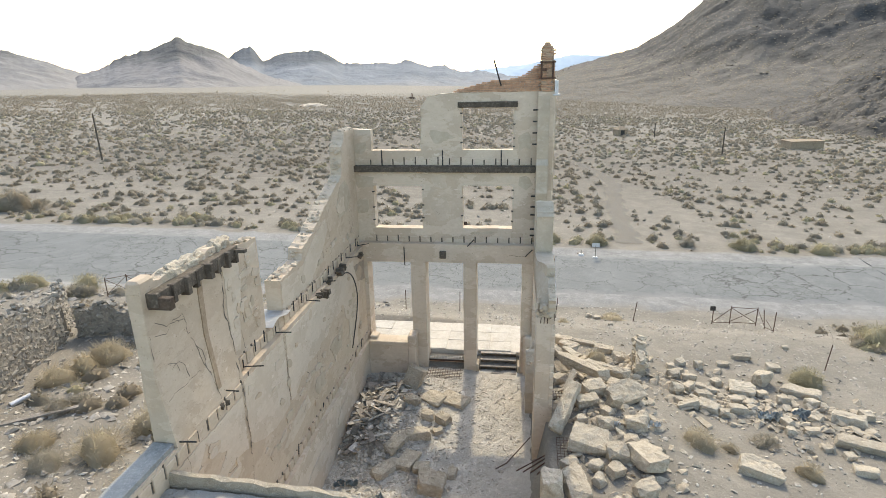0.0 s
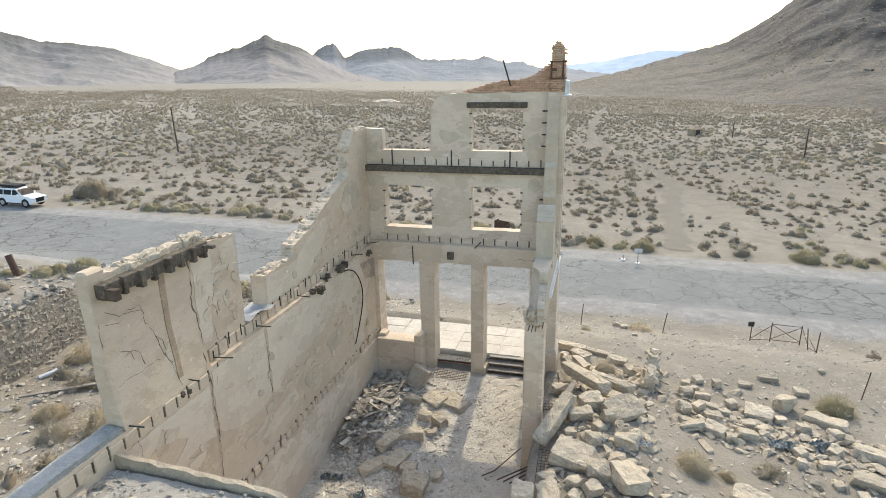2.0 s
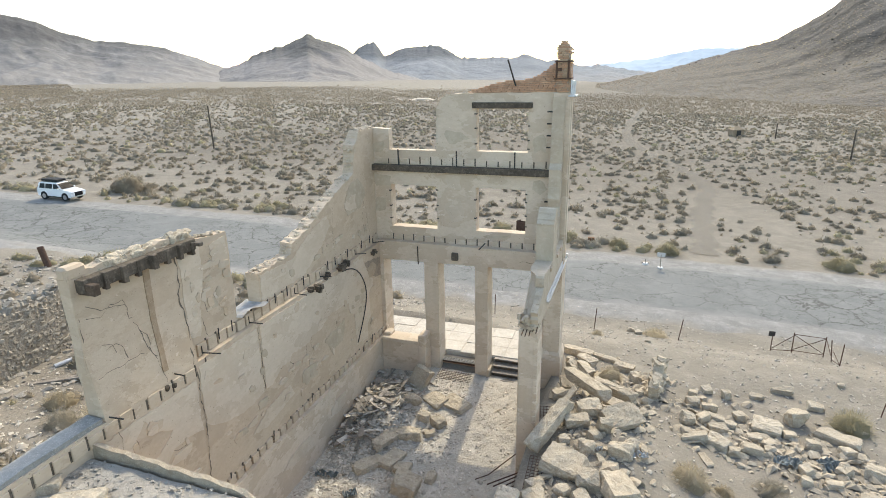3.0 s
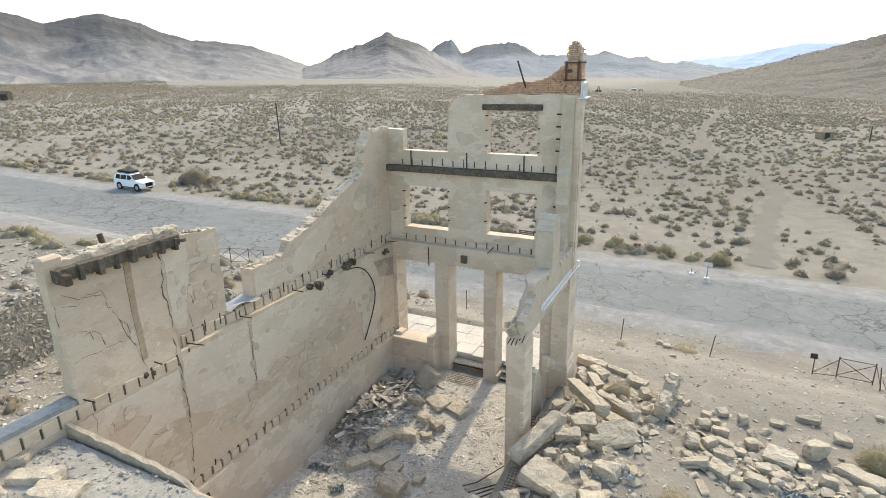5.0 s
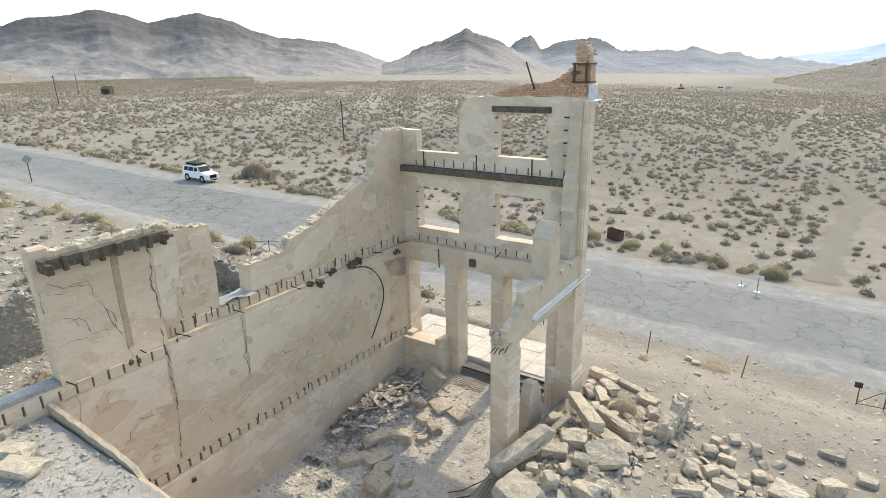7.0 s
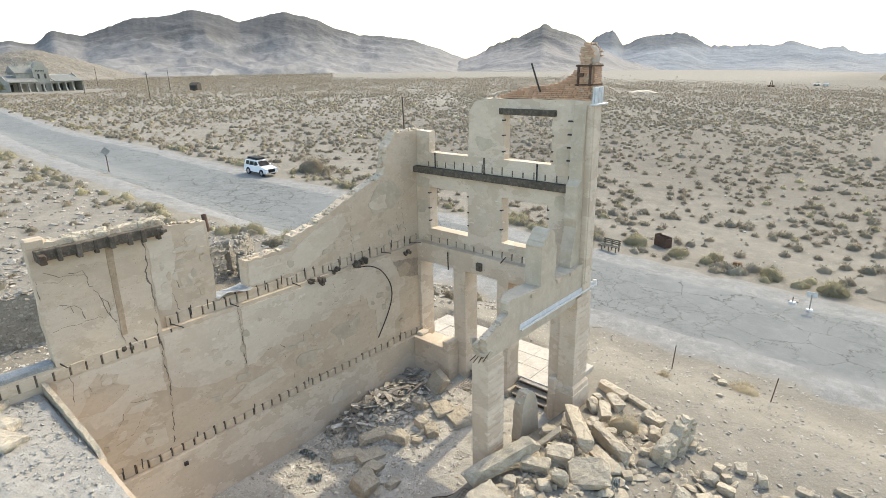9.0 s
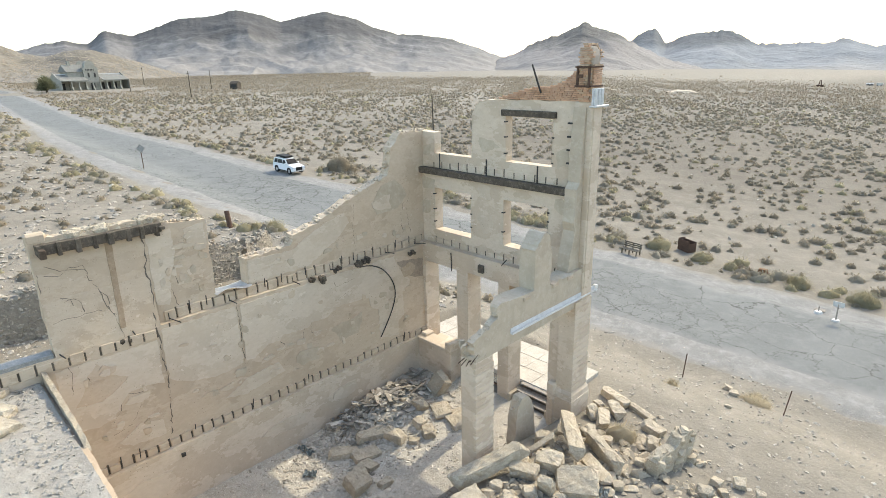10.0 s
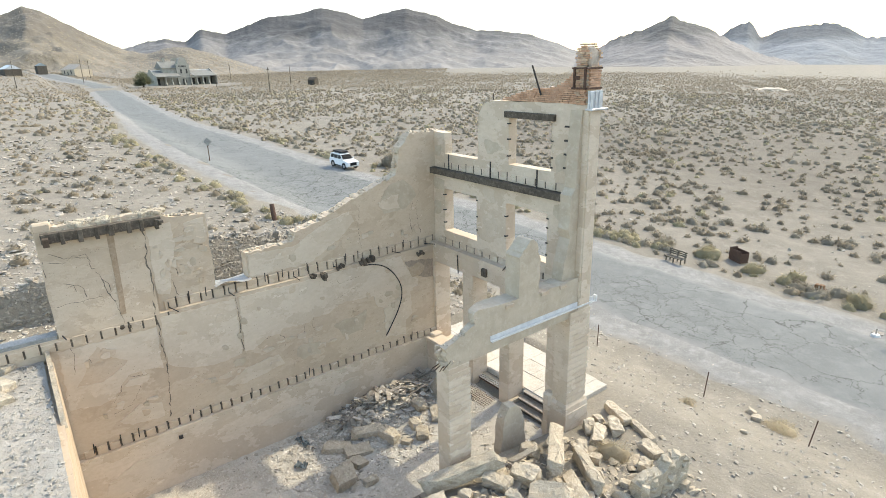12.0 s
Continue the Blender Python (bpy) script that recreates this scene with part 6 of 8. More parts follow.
def stone_wall(line, heights, thick, seed, label, singles=280):
    """A mortared rubble wall along a bent line; its height runs evenly from one value to the next."""
    r = random.Random(seed)
    pts = [Vector(p) for p in line]
    lens = [(q - p).length for p, q in zip(pts, pts[1:])]
    total = sum(lens)

    def at(u):
        u = min(max(u, 0.0), total - 1e-4)
        for p, q, n in zip(pts, pts[1:], lens):
            if u <= n:
                d = (q - p).normalized()
                return p + d * u, d
            u -= n
        return pts[-1], (pts[-1] - pts[-2]).normalized()

    def tall(u):
        return float(np.interp(u, np.linspace(0, total, len(heights)), heights)) + 0.1 * math.sin(u * 4.1 + seed) + 0.08 * math.sin(u * 9.7)

    w = thing("stone_wall", label, "stone wall", "ruined stone walls")
    bm = bmesh.new()
    prev = None
    for u in np.arange(0, total + 0.12, 0.25):
        c, d = at(u)
        side = Vector((-d.y, d.x))
        z, h = float(ground_z(c.x, c.y)), tall(u)
        ring = [bm.verts.new((c.x + side.x * k, c.y + side.y * k, zz)) for k, zz in ((-thick * 0.5, z - 0.3), (-thick * 0.46, z + h * 0.5), (-thick * 0.38, z + h - 0.1), (thick * 0.38, z + h - 0.1), (thick * 0.46, z + h * 0.5), (thick * 0.5, z - 0.3))]
        if prev:
            for i in range(5):
                bm.faces.new((prev[i], ring[i], ring[i + 1], prev[i + 1]))
        else:
            bm.faces.new(ring[::-1])
        prev = ring
    bm.faces.new(prev)
    part("wall_core", bm, M_BED, w)
    rest_v, rest_f, count = [], [], 0
    for face in (-1, 1, 0):
        z = 0.0
        while z < (max(heights) + 0.2 if face else 0.1):
            u = r.uniform(0, 0.2)
            while u < total:
                h = tall(u)
                if z < h - 0.02 and r.random() < 0.93:
                    c, d = at(u)
                    side = Vector((-d.y, d.x))
                    c = c + side * (face * thick * (0.5 - 0.13 * z / h) - (0.06 if face > 0 else -0.06) if face else r.uniform(-0.3, 0.3) * thick)
                    lift = z + r.uniform(-0.05, 0.05) if face else h - r.uniform(0.0, 0.14)
                    m = pose(c.x, c.y, float(ground_z(c.x, c.y)) + lift, r.uniform(-30, 30), r.uniform(-35, 35), math.degrees(math.atan2(d.y, d.x)) + r.uniform(-30, 30)) @ Matrix.Diagonal((r.uniform(0.6, 1.15), r.uniform(0.7, 1.1), r.uniform(0.6, 1.1), 1))
                    me = r.choice(STONES)
                    if count < singles and face == -1 and r.random() < 0.5:
                        ob = new("stone", me)
                        ob.parent = w
                        ob.matrix_local = m
                        count += 1
                    else:
                        k0 = len(rest_v)
                        rest_v += [m @ v.co for v in me.vertices]
                        rest_f += [[i + k0 for i in f_.vertices] for f_ in me.polygons]
                u += r.uniform(0.15, 0.29)
            z += 0.145
    tagged(solid("stones", rest_v, rest_f, M_OLDSTONE, w), kind="stuff")


stone_wall([(-16.9, 3.0), (-16.6, 8.0), (-16.3, 11.0), (-17.0, 14.5), (-18.1, 18.6)], (1.3, 1.4, 1.9, 2.4, 2.4, 2.3, 1.8), 0.55, 1, "ruined wall of dark rubble stones set in earth mortar")
stone_wall([(-17.8, 19.3), (-16.6, 19.75), (-13.8, 19.9)], (1.3, 1.35, 1.1, 0.5), 0.5, 3, "low broken rubble stone wall beside the slope", 120)
stone_wall([(-18.3, 18.9), (-19.4, 20.4), (-20.6, 21.6)], (1.75, 1.2, 1.9, 0.9), 0.5, 2, "crumbling end of a dark rubble stone wall", 120)

# ---------------------------------------------------------------- fences, stakes, signs, bench
def post_at(x, y):
    return float(ground_z(x, y))


def fence_panel(points, label):
    f_ = thing("iron_fence", label, "fence", "low iron fences")
    for x, y in points:
        bm = bmesh.new()
        rod(bm, (x, y, post_at(x, y) - 0.1), (x, y, post_at(x, y) + 1.0), 0.022)
        part("post", bm, M_RUST, f_)
    for (x0, y0), (x1, y1) in zip(points, points[1:]):
        z0, z1 = post_at(x0, y0), post_at(x1, y1)
        for a, b in ((0.92, 0.92), (0.15, 0.9), (0.9, 0.15), (0.12, 0.12)):
            bm = bmesh.new()
            rod(bm, (x0, y0, z0 + a), (x1, y1, z1 + b), 0.014, 5)
            part("rail", bm, M_RUST, f_)
    return f_


broken = fence_panel([(10.75, 28.22), (12.0, 28.2)], "low rusty iron fence with crossed braces, its end collapsed")
for x, y, dx, dy in ((12.1, 27.4, -0.1, 0.12), (12.15, 26.6, 0.06, 0.1), (9.9, 28.2, 0.0, 0.0)):
    bm = bmesh.new()
    rod(bm, (x, y, post_at(x, y) - 0.1), (x + dx, y + dy, post_at(x, y) + 0.98), 0.022)
    part("post", bm, M_RUST, broken)
for (x0, y0, h0), (x1, y1, h1) in (((9.9, 28.2, 0.1), (10.75, 28.22, 0.85)), ((9.9, 28.2, 0.06), (10.75, 28.22, 0.1)), ((12.0, 28.2, 0.92), (12.1, 27.4, 0.1)), ((12.1, 27.4, 0.1), (12.15, 26.6, 0.06)), ((12.1, 27.4, 0.5), (12.15, 26.6, 0.05))):
    bm = bmesh.new()
    rod(bm, (x0, y0, post_at(x0, y0) + h0), (x1, y1, post_at(x1, y1) + h1), 0.014, 5)
    part("rail", bm, M_RUST, broken)
fence_panel([(-19.9, 23.7), (-19.6, 24.8), (-19.3, 25.9), (-19.1, 26.9)], "low rusty iron fence with crossed braces beside the road")
box_sign = thing("marker_plate", "small dark plate on an iron post", "sign", at=(9.85, 28.15, post_at(9.85, 28.15)))
bm = bmesh.new()
box(bm, (-0.13, -0.02, 0.75), (0.13, 0.02, 0.98), 0.005)
part("plate", bm, M_DARK, box_sign)
for x, y, h, lean in ((2.04, 28.0, 1.15, 0.08), (5.92, 27.82, 1.1, 0.14), (-2.96, 27.7, 1.1, 0.02), (11.8, 21.3, 1.1, 0.12), (-5.8, 27.5, 1.1, 0.0)):
    st = thing("iron_stake", "thin rusty iron stake driven into the soil", "stake", "iron stakes along the road")
    bm = bmesh.new()
    rod(bm, (x, y, post_at(x, y) - 0.15), (x + lean, y, post_at(x, y) + h), 0.02)
    part("stake", bm, M_RUST, st)

# extra warm tan: ground bounce on the shaded sides is put into this colour
M_WARMTAN = material("warm_tan_wall", ((0.25, 0.19, 0.128), (0.33, 0.255, 0.175), (0.4, 0.315, 0.22)), 0.6, 0.95, 0.4, 14.0)
M_PLASTER_CHIP = material("plaster_chips", ((0.46, 0.42, 0.36), (0.58, 0.54, 0.47), (0.68, 0.64, 0.57)), 0.2, 0.95, 0.4, 30.0, island=0.25)
M_WHITE = material("white_paint", ((0.5, 0.49, 0.46), (0.6, 0.59, 0.56), (0.68, 0.67, 0.65)), 0.3, 0.6, 0.1, 40.0)
M_SLAT = material("bench_timber", ((0.10, 0.085, 0.065), (0.16, 0.135, 0.10), (0.24, 0.20, 0.16)), 0.2, 0.85, 0.3, 30.0)
for x, y, tall in ((5.35, 38.7, 0.95), (4.45, 39.3, 0.4)):
    s = thing("footed_sign", "small pale sign on a concrete foot", "sign", "small signs at the roadside", at=(x, y, post_at(x, y) + 0.02))
    bm = bmesh.new()
    rod(bm, (0, 0, 0), (0, 0, 0.12), 0.22, 14, 0.16)
    part("foot", bm, M_WHITE, s)
    bm = bmesh.new()
    rod(bm, (0, 0, 0.1), (0, 0, tall), 0.035)
    part("post", bm, M_GREYWOOD, s)
    bm = bmesh.new()
    box(bm, (-0.25, -0.02, tall - 0.14), (0.25, 0.02, tall + 0.14), 0.01, pose(0, -0.02, 0, -35 if tall > 0.5 else -80, 0, 0) if tall < 0.5 else None)
    part("panel", bm, M_WHITE if tall > 0.5 else M_GREYWOOD, s)

bench = thing("park_bench", "dark slatted wooden bench beside the road", "bench", at=(-6.95, 40.75, post_at(-6.95, 40.75) + 0.04))
bench.rotation_euler = (0, 0, radians(172))
bench.scale = (0.8, 0.8, 0.8)
for k in range(4):
    bm = bmesh.new()
    box(bm, (-0.85, -0.12 + 0.14 * k, 0.42), (0.85, 0.0 + 0.14 * k, 0.46), 0.006)
    part("seat_slat", bm, M_SLAT, bench)
for k in range(3):
    bm = bmesh.new()
    box(bm, (-0.85, -0.2 - 0.03 * k, 0.55 + 0.15 * k), (0.85, -0.165 - 0.03 * k, 0.66 + 0.15 * k), 0.006)
    part("back_slat", bm, M_SLAT, bench)
for x in (-0.7, 0, 0.7):
    bm = bmesh.new()
    box(bm, (x - 0.04, 0.25, 0), (x + 0.04, 0.34, 0.42), 0.006)
    box(bm, (x - 0.04, -0.26, 0), (x + 0.04, -0.16, 0.95), 0.006)
    box(bm, (x - 0.04, -0.2, 0.36), (x + 0.04, 0.34, 0.42), 0.006)
    part("leg", bm, M_SLAT, bench)

tank = thing("rusted_tank", "dark rusted open metal tank lying in the brush", "tank", at=(-4.7, 44.4, post_at(-4.7, 44.4)))
tank.rotation_euler = (0, 0, radians(-25))
tank.scale = (0.7, 0.8, 0.8)
for lo, hi, nm in (((-0.75, -0.4, 0), (0.75, -0.36, 1.0), "side"), ((-0.75, 0.36, 0), (0.75, 0.4, 0.9), "side"), ((-0.75, -0.36, 0), (-0.71, 0.36, 1.05), "end"), ((0.71, -0.36, 0), (0.75, 0.36, 0.8), "end"), ((-0.71, -0.36, 0.02), (0.71, 0.36, 0.06), "bottom")):
    bm = bmesh.new()
    box(bm, lo, hi, 0.01)
    part(nm, bm, M_RUST, tank)
M_ORANGE = material("orange_rust", ((0.16, 0.085, 0.045), (0.23, 0.125, 0.065), (0.3, 0.18, 0.10)), 0.2, 0.85, 0.3, 50.0)
cart = thing("rusted_machine", "small orange-rusted machine part in the brush", "machinery", at=(0.6, 43.0, post_at(0.6, 43.0)))
bm = bmesh.new()
box(bm, (-0.24, -0.15, 0.2), (0.24, 0.15, 0.48), 0.04)
part("housing", bm, M_ORANGE, cart)
for x in (-0.2, 0.2):
    bm = bmesh.new()
    rod(bm, (x, -0.2, 0.14), (x, 0.2, 0.14), 0.14, 12)
    part("wheel", bm, M_RUST, cart)
bollard = thing("leaning_pipe", "short dark iron pipe leaning out of the ground", "pipe", at=(-26.9, 22.1, post_at(-26.9, 22.1)))
bm = bmesh.new()
rod(bm, (0.15, 0, -0.2), (-0.35, 0.1, 1.05), 0.17, 14)
part("pipe", bm, M_RUST, bollard)
roadsign = thing("road_sign", "small road sign on a post, seen from behind", "road sign", at=(-52.2, 25.2, post_at(-52.2, 25.2)))
bm = bmesh.new()
rod(bm, (0, 0, -0.2), (0, 0, 2.3), 0.045)
part("post", bm, M_RUST, roadsign)
bm = bmesh.new()
box(bm, (-0.3, -0.015, -0.3), (0.3, 0.015, 0.3), 0.01, pose(0.06, 0, 2.1, 0, 45, -100))
part("panel", bm, M_CAP, roadsign)
can = thing("tin_can", "pale rusted length of tin pipe on the soil", "scrap", at=(-15.8, 14.2, post_at(-15.8, 14.2) + 0.08))
bm = bmesh.new()
rod(bm, (-0.1, -0.3, 0), (0.1, 0.3, 0.02), 0.09, 12)
part("tin", bm, M_ZINC, can)
plank = thing("old_plank", "long bleached plank lying on the slope", "plank", at=(-14.9, 13.2, post_at(-14.9, 13.2) + 0.05))
bm = bmesh.new()
box(bm, (-1.6, -0.08, -0.03), (1.6, 0.08, 0.03), 0.006, pose(0, 0, 0, 0, 0, 35))
part("board", bm, M_GREYWOOD, plank)


# ---------------------------------------------------------------- parked car
def car():
    M_BODY = material("white_car_paint", ((0.70, 0.71, 0.71), (0.77, 0.78, 0.78), (0.8, 0.81, 0.81)), 1.0, 0.28, 0.0, 5.0)
    M_GLASS = material("tinted_glass", ((0.012, 0.014, 0.016), (0.018, 0.02, 0.022), (0.025, 0.027, 0.03)), 1.0, 0.08, 0.0, 5.0)
    M_TYRE = material("tyre_rubber", ((0.02, 0.02, 0.02), (0.03, 0.03, 0.03), (0.045, 0.045, 0.042)), 0.2, 0.9, 0.2, 40.0)
    M_RIM = material("alloy", ((0.4, 0.4, 0.41), (0.5, 0.5, 0.51), (0.58, 0.58, 0.59)), 0.2, 0.35, 0.0, 40.0, metal=0.8)
    M_LAMP = material("lamp_glass", ((0.55, 0.57, 0.6), (0.65, 0.67, 0.7), (0.7, 0.72, 0.75)), 0.2, 0.1, 0.0, 40.0)
    c = thing("parked_car", "white off-road car with black roof box parked on the road", "car", at=(-45.0, 37.4, post_at(-45.0, 37.4) + 0.08))
    c.scale = (0.8, 0.8, 0.8)
    c.rotation_euler = (0, radians(2.0), radians(3))

    def side_loft(profile, half, name, mat, inset=0.0, label=""):
        # profile in x, z; half width narrows with height by inset
        bm = bmesh.new()
        zs = [p[1] for p in profile]
        lo, hi = min(zs), max(zs)
        rings = []
        for s in (-1, 1):
            rings.append([bm.verts.new((x, s * (half - inset * (z - lo) / (hi - lo)), z)) for x, z in profile])
        n = len(profile)
        for i in range(n):
            bm.faces.new((rings[0][i], rings[0][(i + 1) % n], rings[1][(i + 1) % n], rings[1][i]))
        bm.faces.new(rings[0])
        bm.faces.new(rings[1])
        bmesh.ops.bevel(bm, geom=bm.edges[:], offset=0.05, segments=2, affect="EDGES")
        return part(name, bm, mat, c, label)

    side_loft([(-2.35, 0.5), (-2.4, 0.95), (-2.36, 1.18), (1.15, 1.2), (2.15, 1.08), (2.4, 0.95), (2.42, 0.5), (2.2, 0.34), (-2.2, 0.36)], 0.94, "body", M_BODY, 0.05)
    side_loft([(-2.34, 1.15), (-2.2, 1.78), (-1.9, 1.86), (0.1, 1.88), (0.35, 1.82), (1.1, 1.16)], 0.88, "cabin", M_BODY, 0.16)
    for s in (-1, 1):
        for x0, x1, x2, x3, nm in ((-2.0, -1.25, -1.92, -1.25, "side_window"), (-1.15, -0.2, -1.15, -0.2, "side_window"), (-0.1, 0.88, -0.1, 0.36, "side_window")):
            bm = bmesh.new()
            vs = [bm.verts.new(v) for v in ((x0, s * 0.885, 1.24), (x1, s * 0.885, 1.24), (x3, s * 0.76, 1.74), (x2, s * 0.76, 1.74))]
            bm.faces.new(vs)
            bmesh.ops.solidify(bm, geom=bm.faces[:], thickness=0.02)
            part(nm, bm, M_GLASS, c, "dark tinted glass")
    bm = bmesh.new()
    bm.faces.new([bm.verts.new(v) for v in ((1.07, -0.78, 1.24), (1.07, 0.78, 1.24), (0.42, 0.68, 1.78), (0.42, -0.68, 1.78))])
    bmesh.ops.solidify(bm, geom=bm.faces[:], thickness=0.025)
    part("windscreen", bm, M_GLASS, c, "dark windscreen")
    bm = bmesh.new()
    bm.faces.new([bm.verts.new(v) for v in ((-2.37, -0.72, 1.25), (-2.37, 0.72, 1.25), (-2.25, 0.64, 1.72), (-2.25, -0.64, 1.72))])
    bmesh.ops.solidify(bm, geom=bm.faces[:], thickness=0.025)
    part("rear_window", bm, M_GLASS, c)
    for x in (-1.42, 1.45):
        for s in (-1, 1):
            bm = bmesh.new()
            rod(bm, (x, s * 0.68, 0.39), (x, s * 0.95, 0.39), 0.39, 24)
            tyre = part("tyre", bm, M_TYRE, c)
            bm = bmesh.new()
            rod(bm, (x, s * 0.9, 0.39), (x, s * 0.962, 0.39), 0.25, 16)
            part("rim", bm, M_RIM, tyre)
            bm = bmesh.new()
            bmesh.ops.create_cone(bm, cap_ends=True, segments=24, radius1=0.46, radius2=0.46, depth=0.05, matrix=Matrix.Translation((x, s * 0.932, 0.42)) @ pose(0, 0, 0, 90, 0, 0))
            part("wheel_arch", bm, M_TYRE, c)
    bm = bmesh.new()
    box(bm, (2.36, -0.5, 0.52), (2.45, 0.5, 0.98), 0.03)
    part("grille", bm, M_GLASS, c, "black grille")
    for s in (-1, 1):
        bm = bmesh.new()
        box(bm, (2.2, s * 0.72 - 0.2, 0.84), (2.43, s * 0.72 + 0.2, 1.0), 0.03)
        part("headlight", bm, M_LAMP, c)
        bm = bmesh.new()
        box(bm, (0.72, s * 1.02 - 0.1, 1.2), (0.86, s * 1.02 + 0.1, 1.36), 0.03)
        part("mirror", bm, M_BODY, c)
        bm = bmesh.new()
        box(bm, (-1.1, s * 0.95 - 0.06, 0.34), (1.1, s * 0.95 + 0.06, 0.42), 0.02)
        part("running_board", bm, M_TYRE, c)
        bm = bmesh.new()
        rod(bm, (-1.95, s * 0.62, 1.93), (0.2, s * 0.62, 1.93), 0.03)
        part("roof_rail", bm, M_TYRE, c)
    bm = bmesh.new()
    box(bm, (2.4, -0.3, 0.42), (2.46, 0.3, 0.54), 0.005)
    part("number_plate", bm, M_WHITE, c)
    bm = bmesh.new()
    box(bm, (-1.9, -0.6, 1.96), (0.3, 0.6, 2.2), 0.06)
    part("roof_box", bm, M_TYRE, c, "black roof box")


car()


# ---------------------------------------------------------------- poles, huts and the old station
def utility_pole(x, y, h, arm=False, lean=0.0):
    p = thing("utility_pole", "bare dark wooden pole standing in the desert" if not arm else "dark wooden pole with a cross-arm", "pole", "wooden poles", at=(x, y, post_at(x, y)))
    bm = bmesh.new()
    rod(bm, (0, 0, -0.5), (lean, 0, h), 0.12, 8, 0.085)
    part("shaft", bm, M_WOOD, p)
    if arm:
        bm = bmesh.new()
        box(bm, (lean - 0.9, -0.06, h - 0.7), (lean + 0.9, 0.06, h - 0.55), 0.01)
        part("cross_arm", bm, M_WOOD, p)


utility_pole(-53.5, 67.5, 5.9, False, -0.15)
utility_pole(31.4, 94.5, 4.3)
utility_pole(27.5, 124.0, 2.8)


def small_house(x, y, size, turn, wall_mat, roof_mat, label, name="hut"):
    w, d, h = size
    hs = thing(name, label, "hut", at=(x, y, post_at(x, y)))
    hs.rotation_euler = (0, 0, radians(turn))
    bm = bmesh.new()
    box(bm, (-w / 2, -d / 2, -0.5), (w / 2, d / 2, h), 0.03)
    part("wall", bm, wall_mat, hs)
    bm = bmesh.new()
    e = 0.12
    ridge = (w / 2 + e) * (0.2 if w < 2.5 else 1.0)
    a = [bm.verts.new(v) for v in ((-w / 2 - e, -d / 2 - e, h - 0.1), (w / 2 + e, -d / 2 - e, h - 0.1), (ridge, 0, h + d * 0.28), (-ridge, 0, h + d * 0.28), (w / 2 + e, d / 2 + e, h - 0.1), (-w / 2 - e, d / 2 + e, h - 0.1))]
    bm.faces.new((a[0], a[1], a[2], a[3]))
    bm.faces.new((a[3], a[2], a[4], a[5]))
    bm.faces.new((a[1], a[4], a[2]))
    bm.faces.new((a[0], a[3], a[5]))
    bm.faces.new((a[0], a[5], a[4], a[1]))
    part("roof", bm, roof_mat, hs)
    for k in ((-1, 1) if w > 2.5 else ()):
        bm = bmesh.new()
        box(bm, (k * w * 0.25 - 0.4, -d / 2 - 0.05, 0.9), (k * w * 0.25 + 0.4, -d / 2 + 0.02, h - 0.5), 0.01)
        part("window", bm, M_DARK, hs)
    bm = bmesh.new()
    box(bm, (-0.2 * min(w, 2.2), -d / 2 - 0.06, 0), (0.2 * min(w, 2.2), -d / 2 + 0.02, min(2.0, h * 0.85)), 0.01)
    part("door", bm, M_DARK, hs)


small_house(21.1, 127, (2.1, 2.1, 1.4), 20, M_WARMTAN, M_WARMTAN, "tiny dark ruined hut out on the plain")
small_house(-205, 110, (3.2, 2.6, 2.2), 30, M_WOOD, M_WOOD, "small dark timber hut on the plain")


# long low building at the foot of the east hill
low = thing("low_building", "long low windowless pale building at the foot of the hill", "building", at=(48.5, 107, post_at(48.5, 107)))
low.rotation_euler = (0, 0, radians(10))
bm = bmesh.new()
box(bm, (-2.9, -1.5, -0.5), (2.9, 1.5, 1.3), 0.05)
part("wall", bm, M_WARMTAN, low)
bm = bmesh.new()
box(bm, (-3.0, -1.65, 1.3), (3.0, 1.65, 1.42), 0.02)
part("roof", bm, M_WARMTAN, low)
# far off at the edge of the scrub: a white trailer, a shed and an old iron headframe
trailer = thing("trailer", "small white trailer far out on the plain", "trailer", at=(-45.0, 374, post_at(-45, 374)))
bm = bmesh.new()
box(bm, (-1.3, -0.8, 0.3), (1.3, 0.8, 1.5), 0.12)
part("body", bm, M_WHITE, trailer)
for x in (-0.9, 0.7):
    bm = bmesh.new()
    rod(bm, (x, -0.82, 0.1), (x, 0.82, 0.1), 0.32, 12)
    part("wheel", bm, M_DARK, trailer)
small_house(-49.5, 376, (3.0, 1.8, 0.7), 5, M_STONE, M_WHITE, "low white shed far out on the plain", "shed")
headframe = thing("headframe", "dark iron headframe far out on the plain", "headframe", at=(-61.2, 329, post_at(-61.2, 329)))
for x, y in ((-0.7, -0.7), (0.7, -0.7), (0.7, 0.7), (-0.7, 0.7)):
    bm = bmesh.new()
    rod(bm, (x, y, -0.3), (x * 0.3, y * 0.3, 3.0), 0.12, 6)
    part("leg", bm, M_RUST, headframe)
bm = bmesh.new()
box(bm, (-1.5, -0.9, 0.0), (1.5, 0.9, 0.8), 0.03)
part("hopper", bm, M_RUST, headframe)
for x, y, h in ((-229, 15.6, 9.0), (-268, 39.4, 9.5), (-163, 75.8, 7.6), (-215, 105, 7.2), (-288, 105, 8.0), (-207, 73.4, 4.5), (-300, 46, 8.0)):
    utility_pole(x, y, h, h > 7.5)
small_house(-318, 43.0, (12, 8, 3.0), 20, M_BARE, M_GREYWOOD, "small pale cottage with a grey roof", "cottage")
small_house(-300, 17.0, (10, 6, 2.6), 10, M_WOOD, M_ZINC, "low dark shed with a pale roof", "shed")
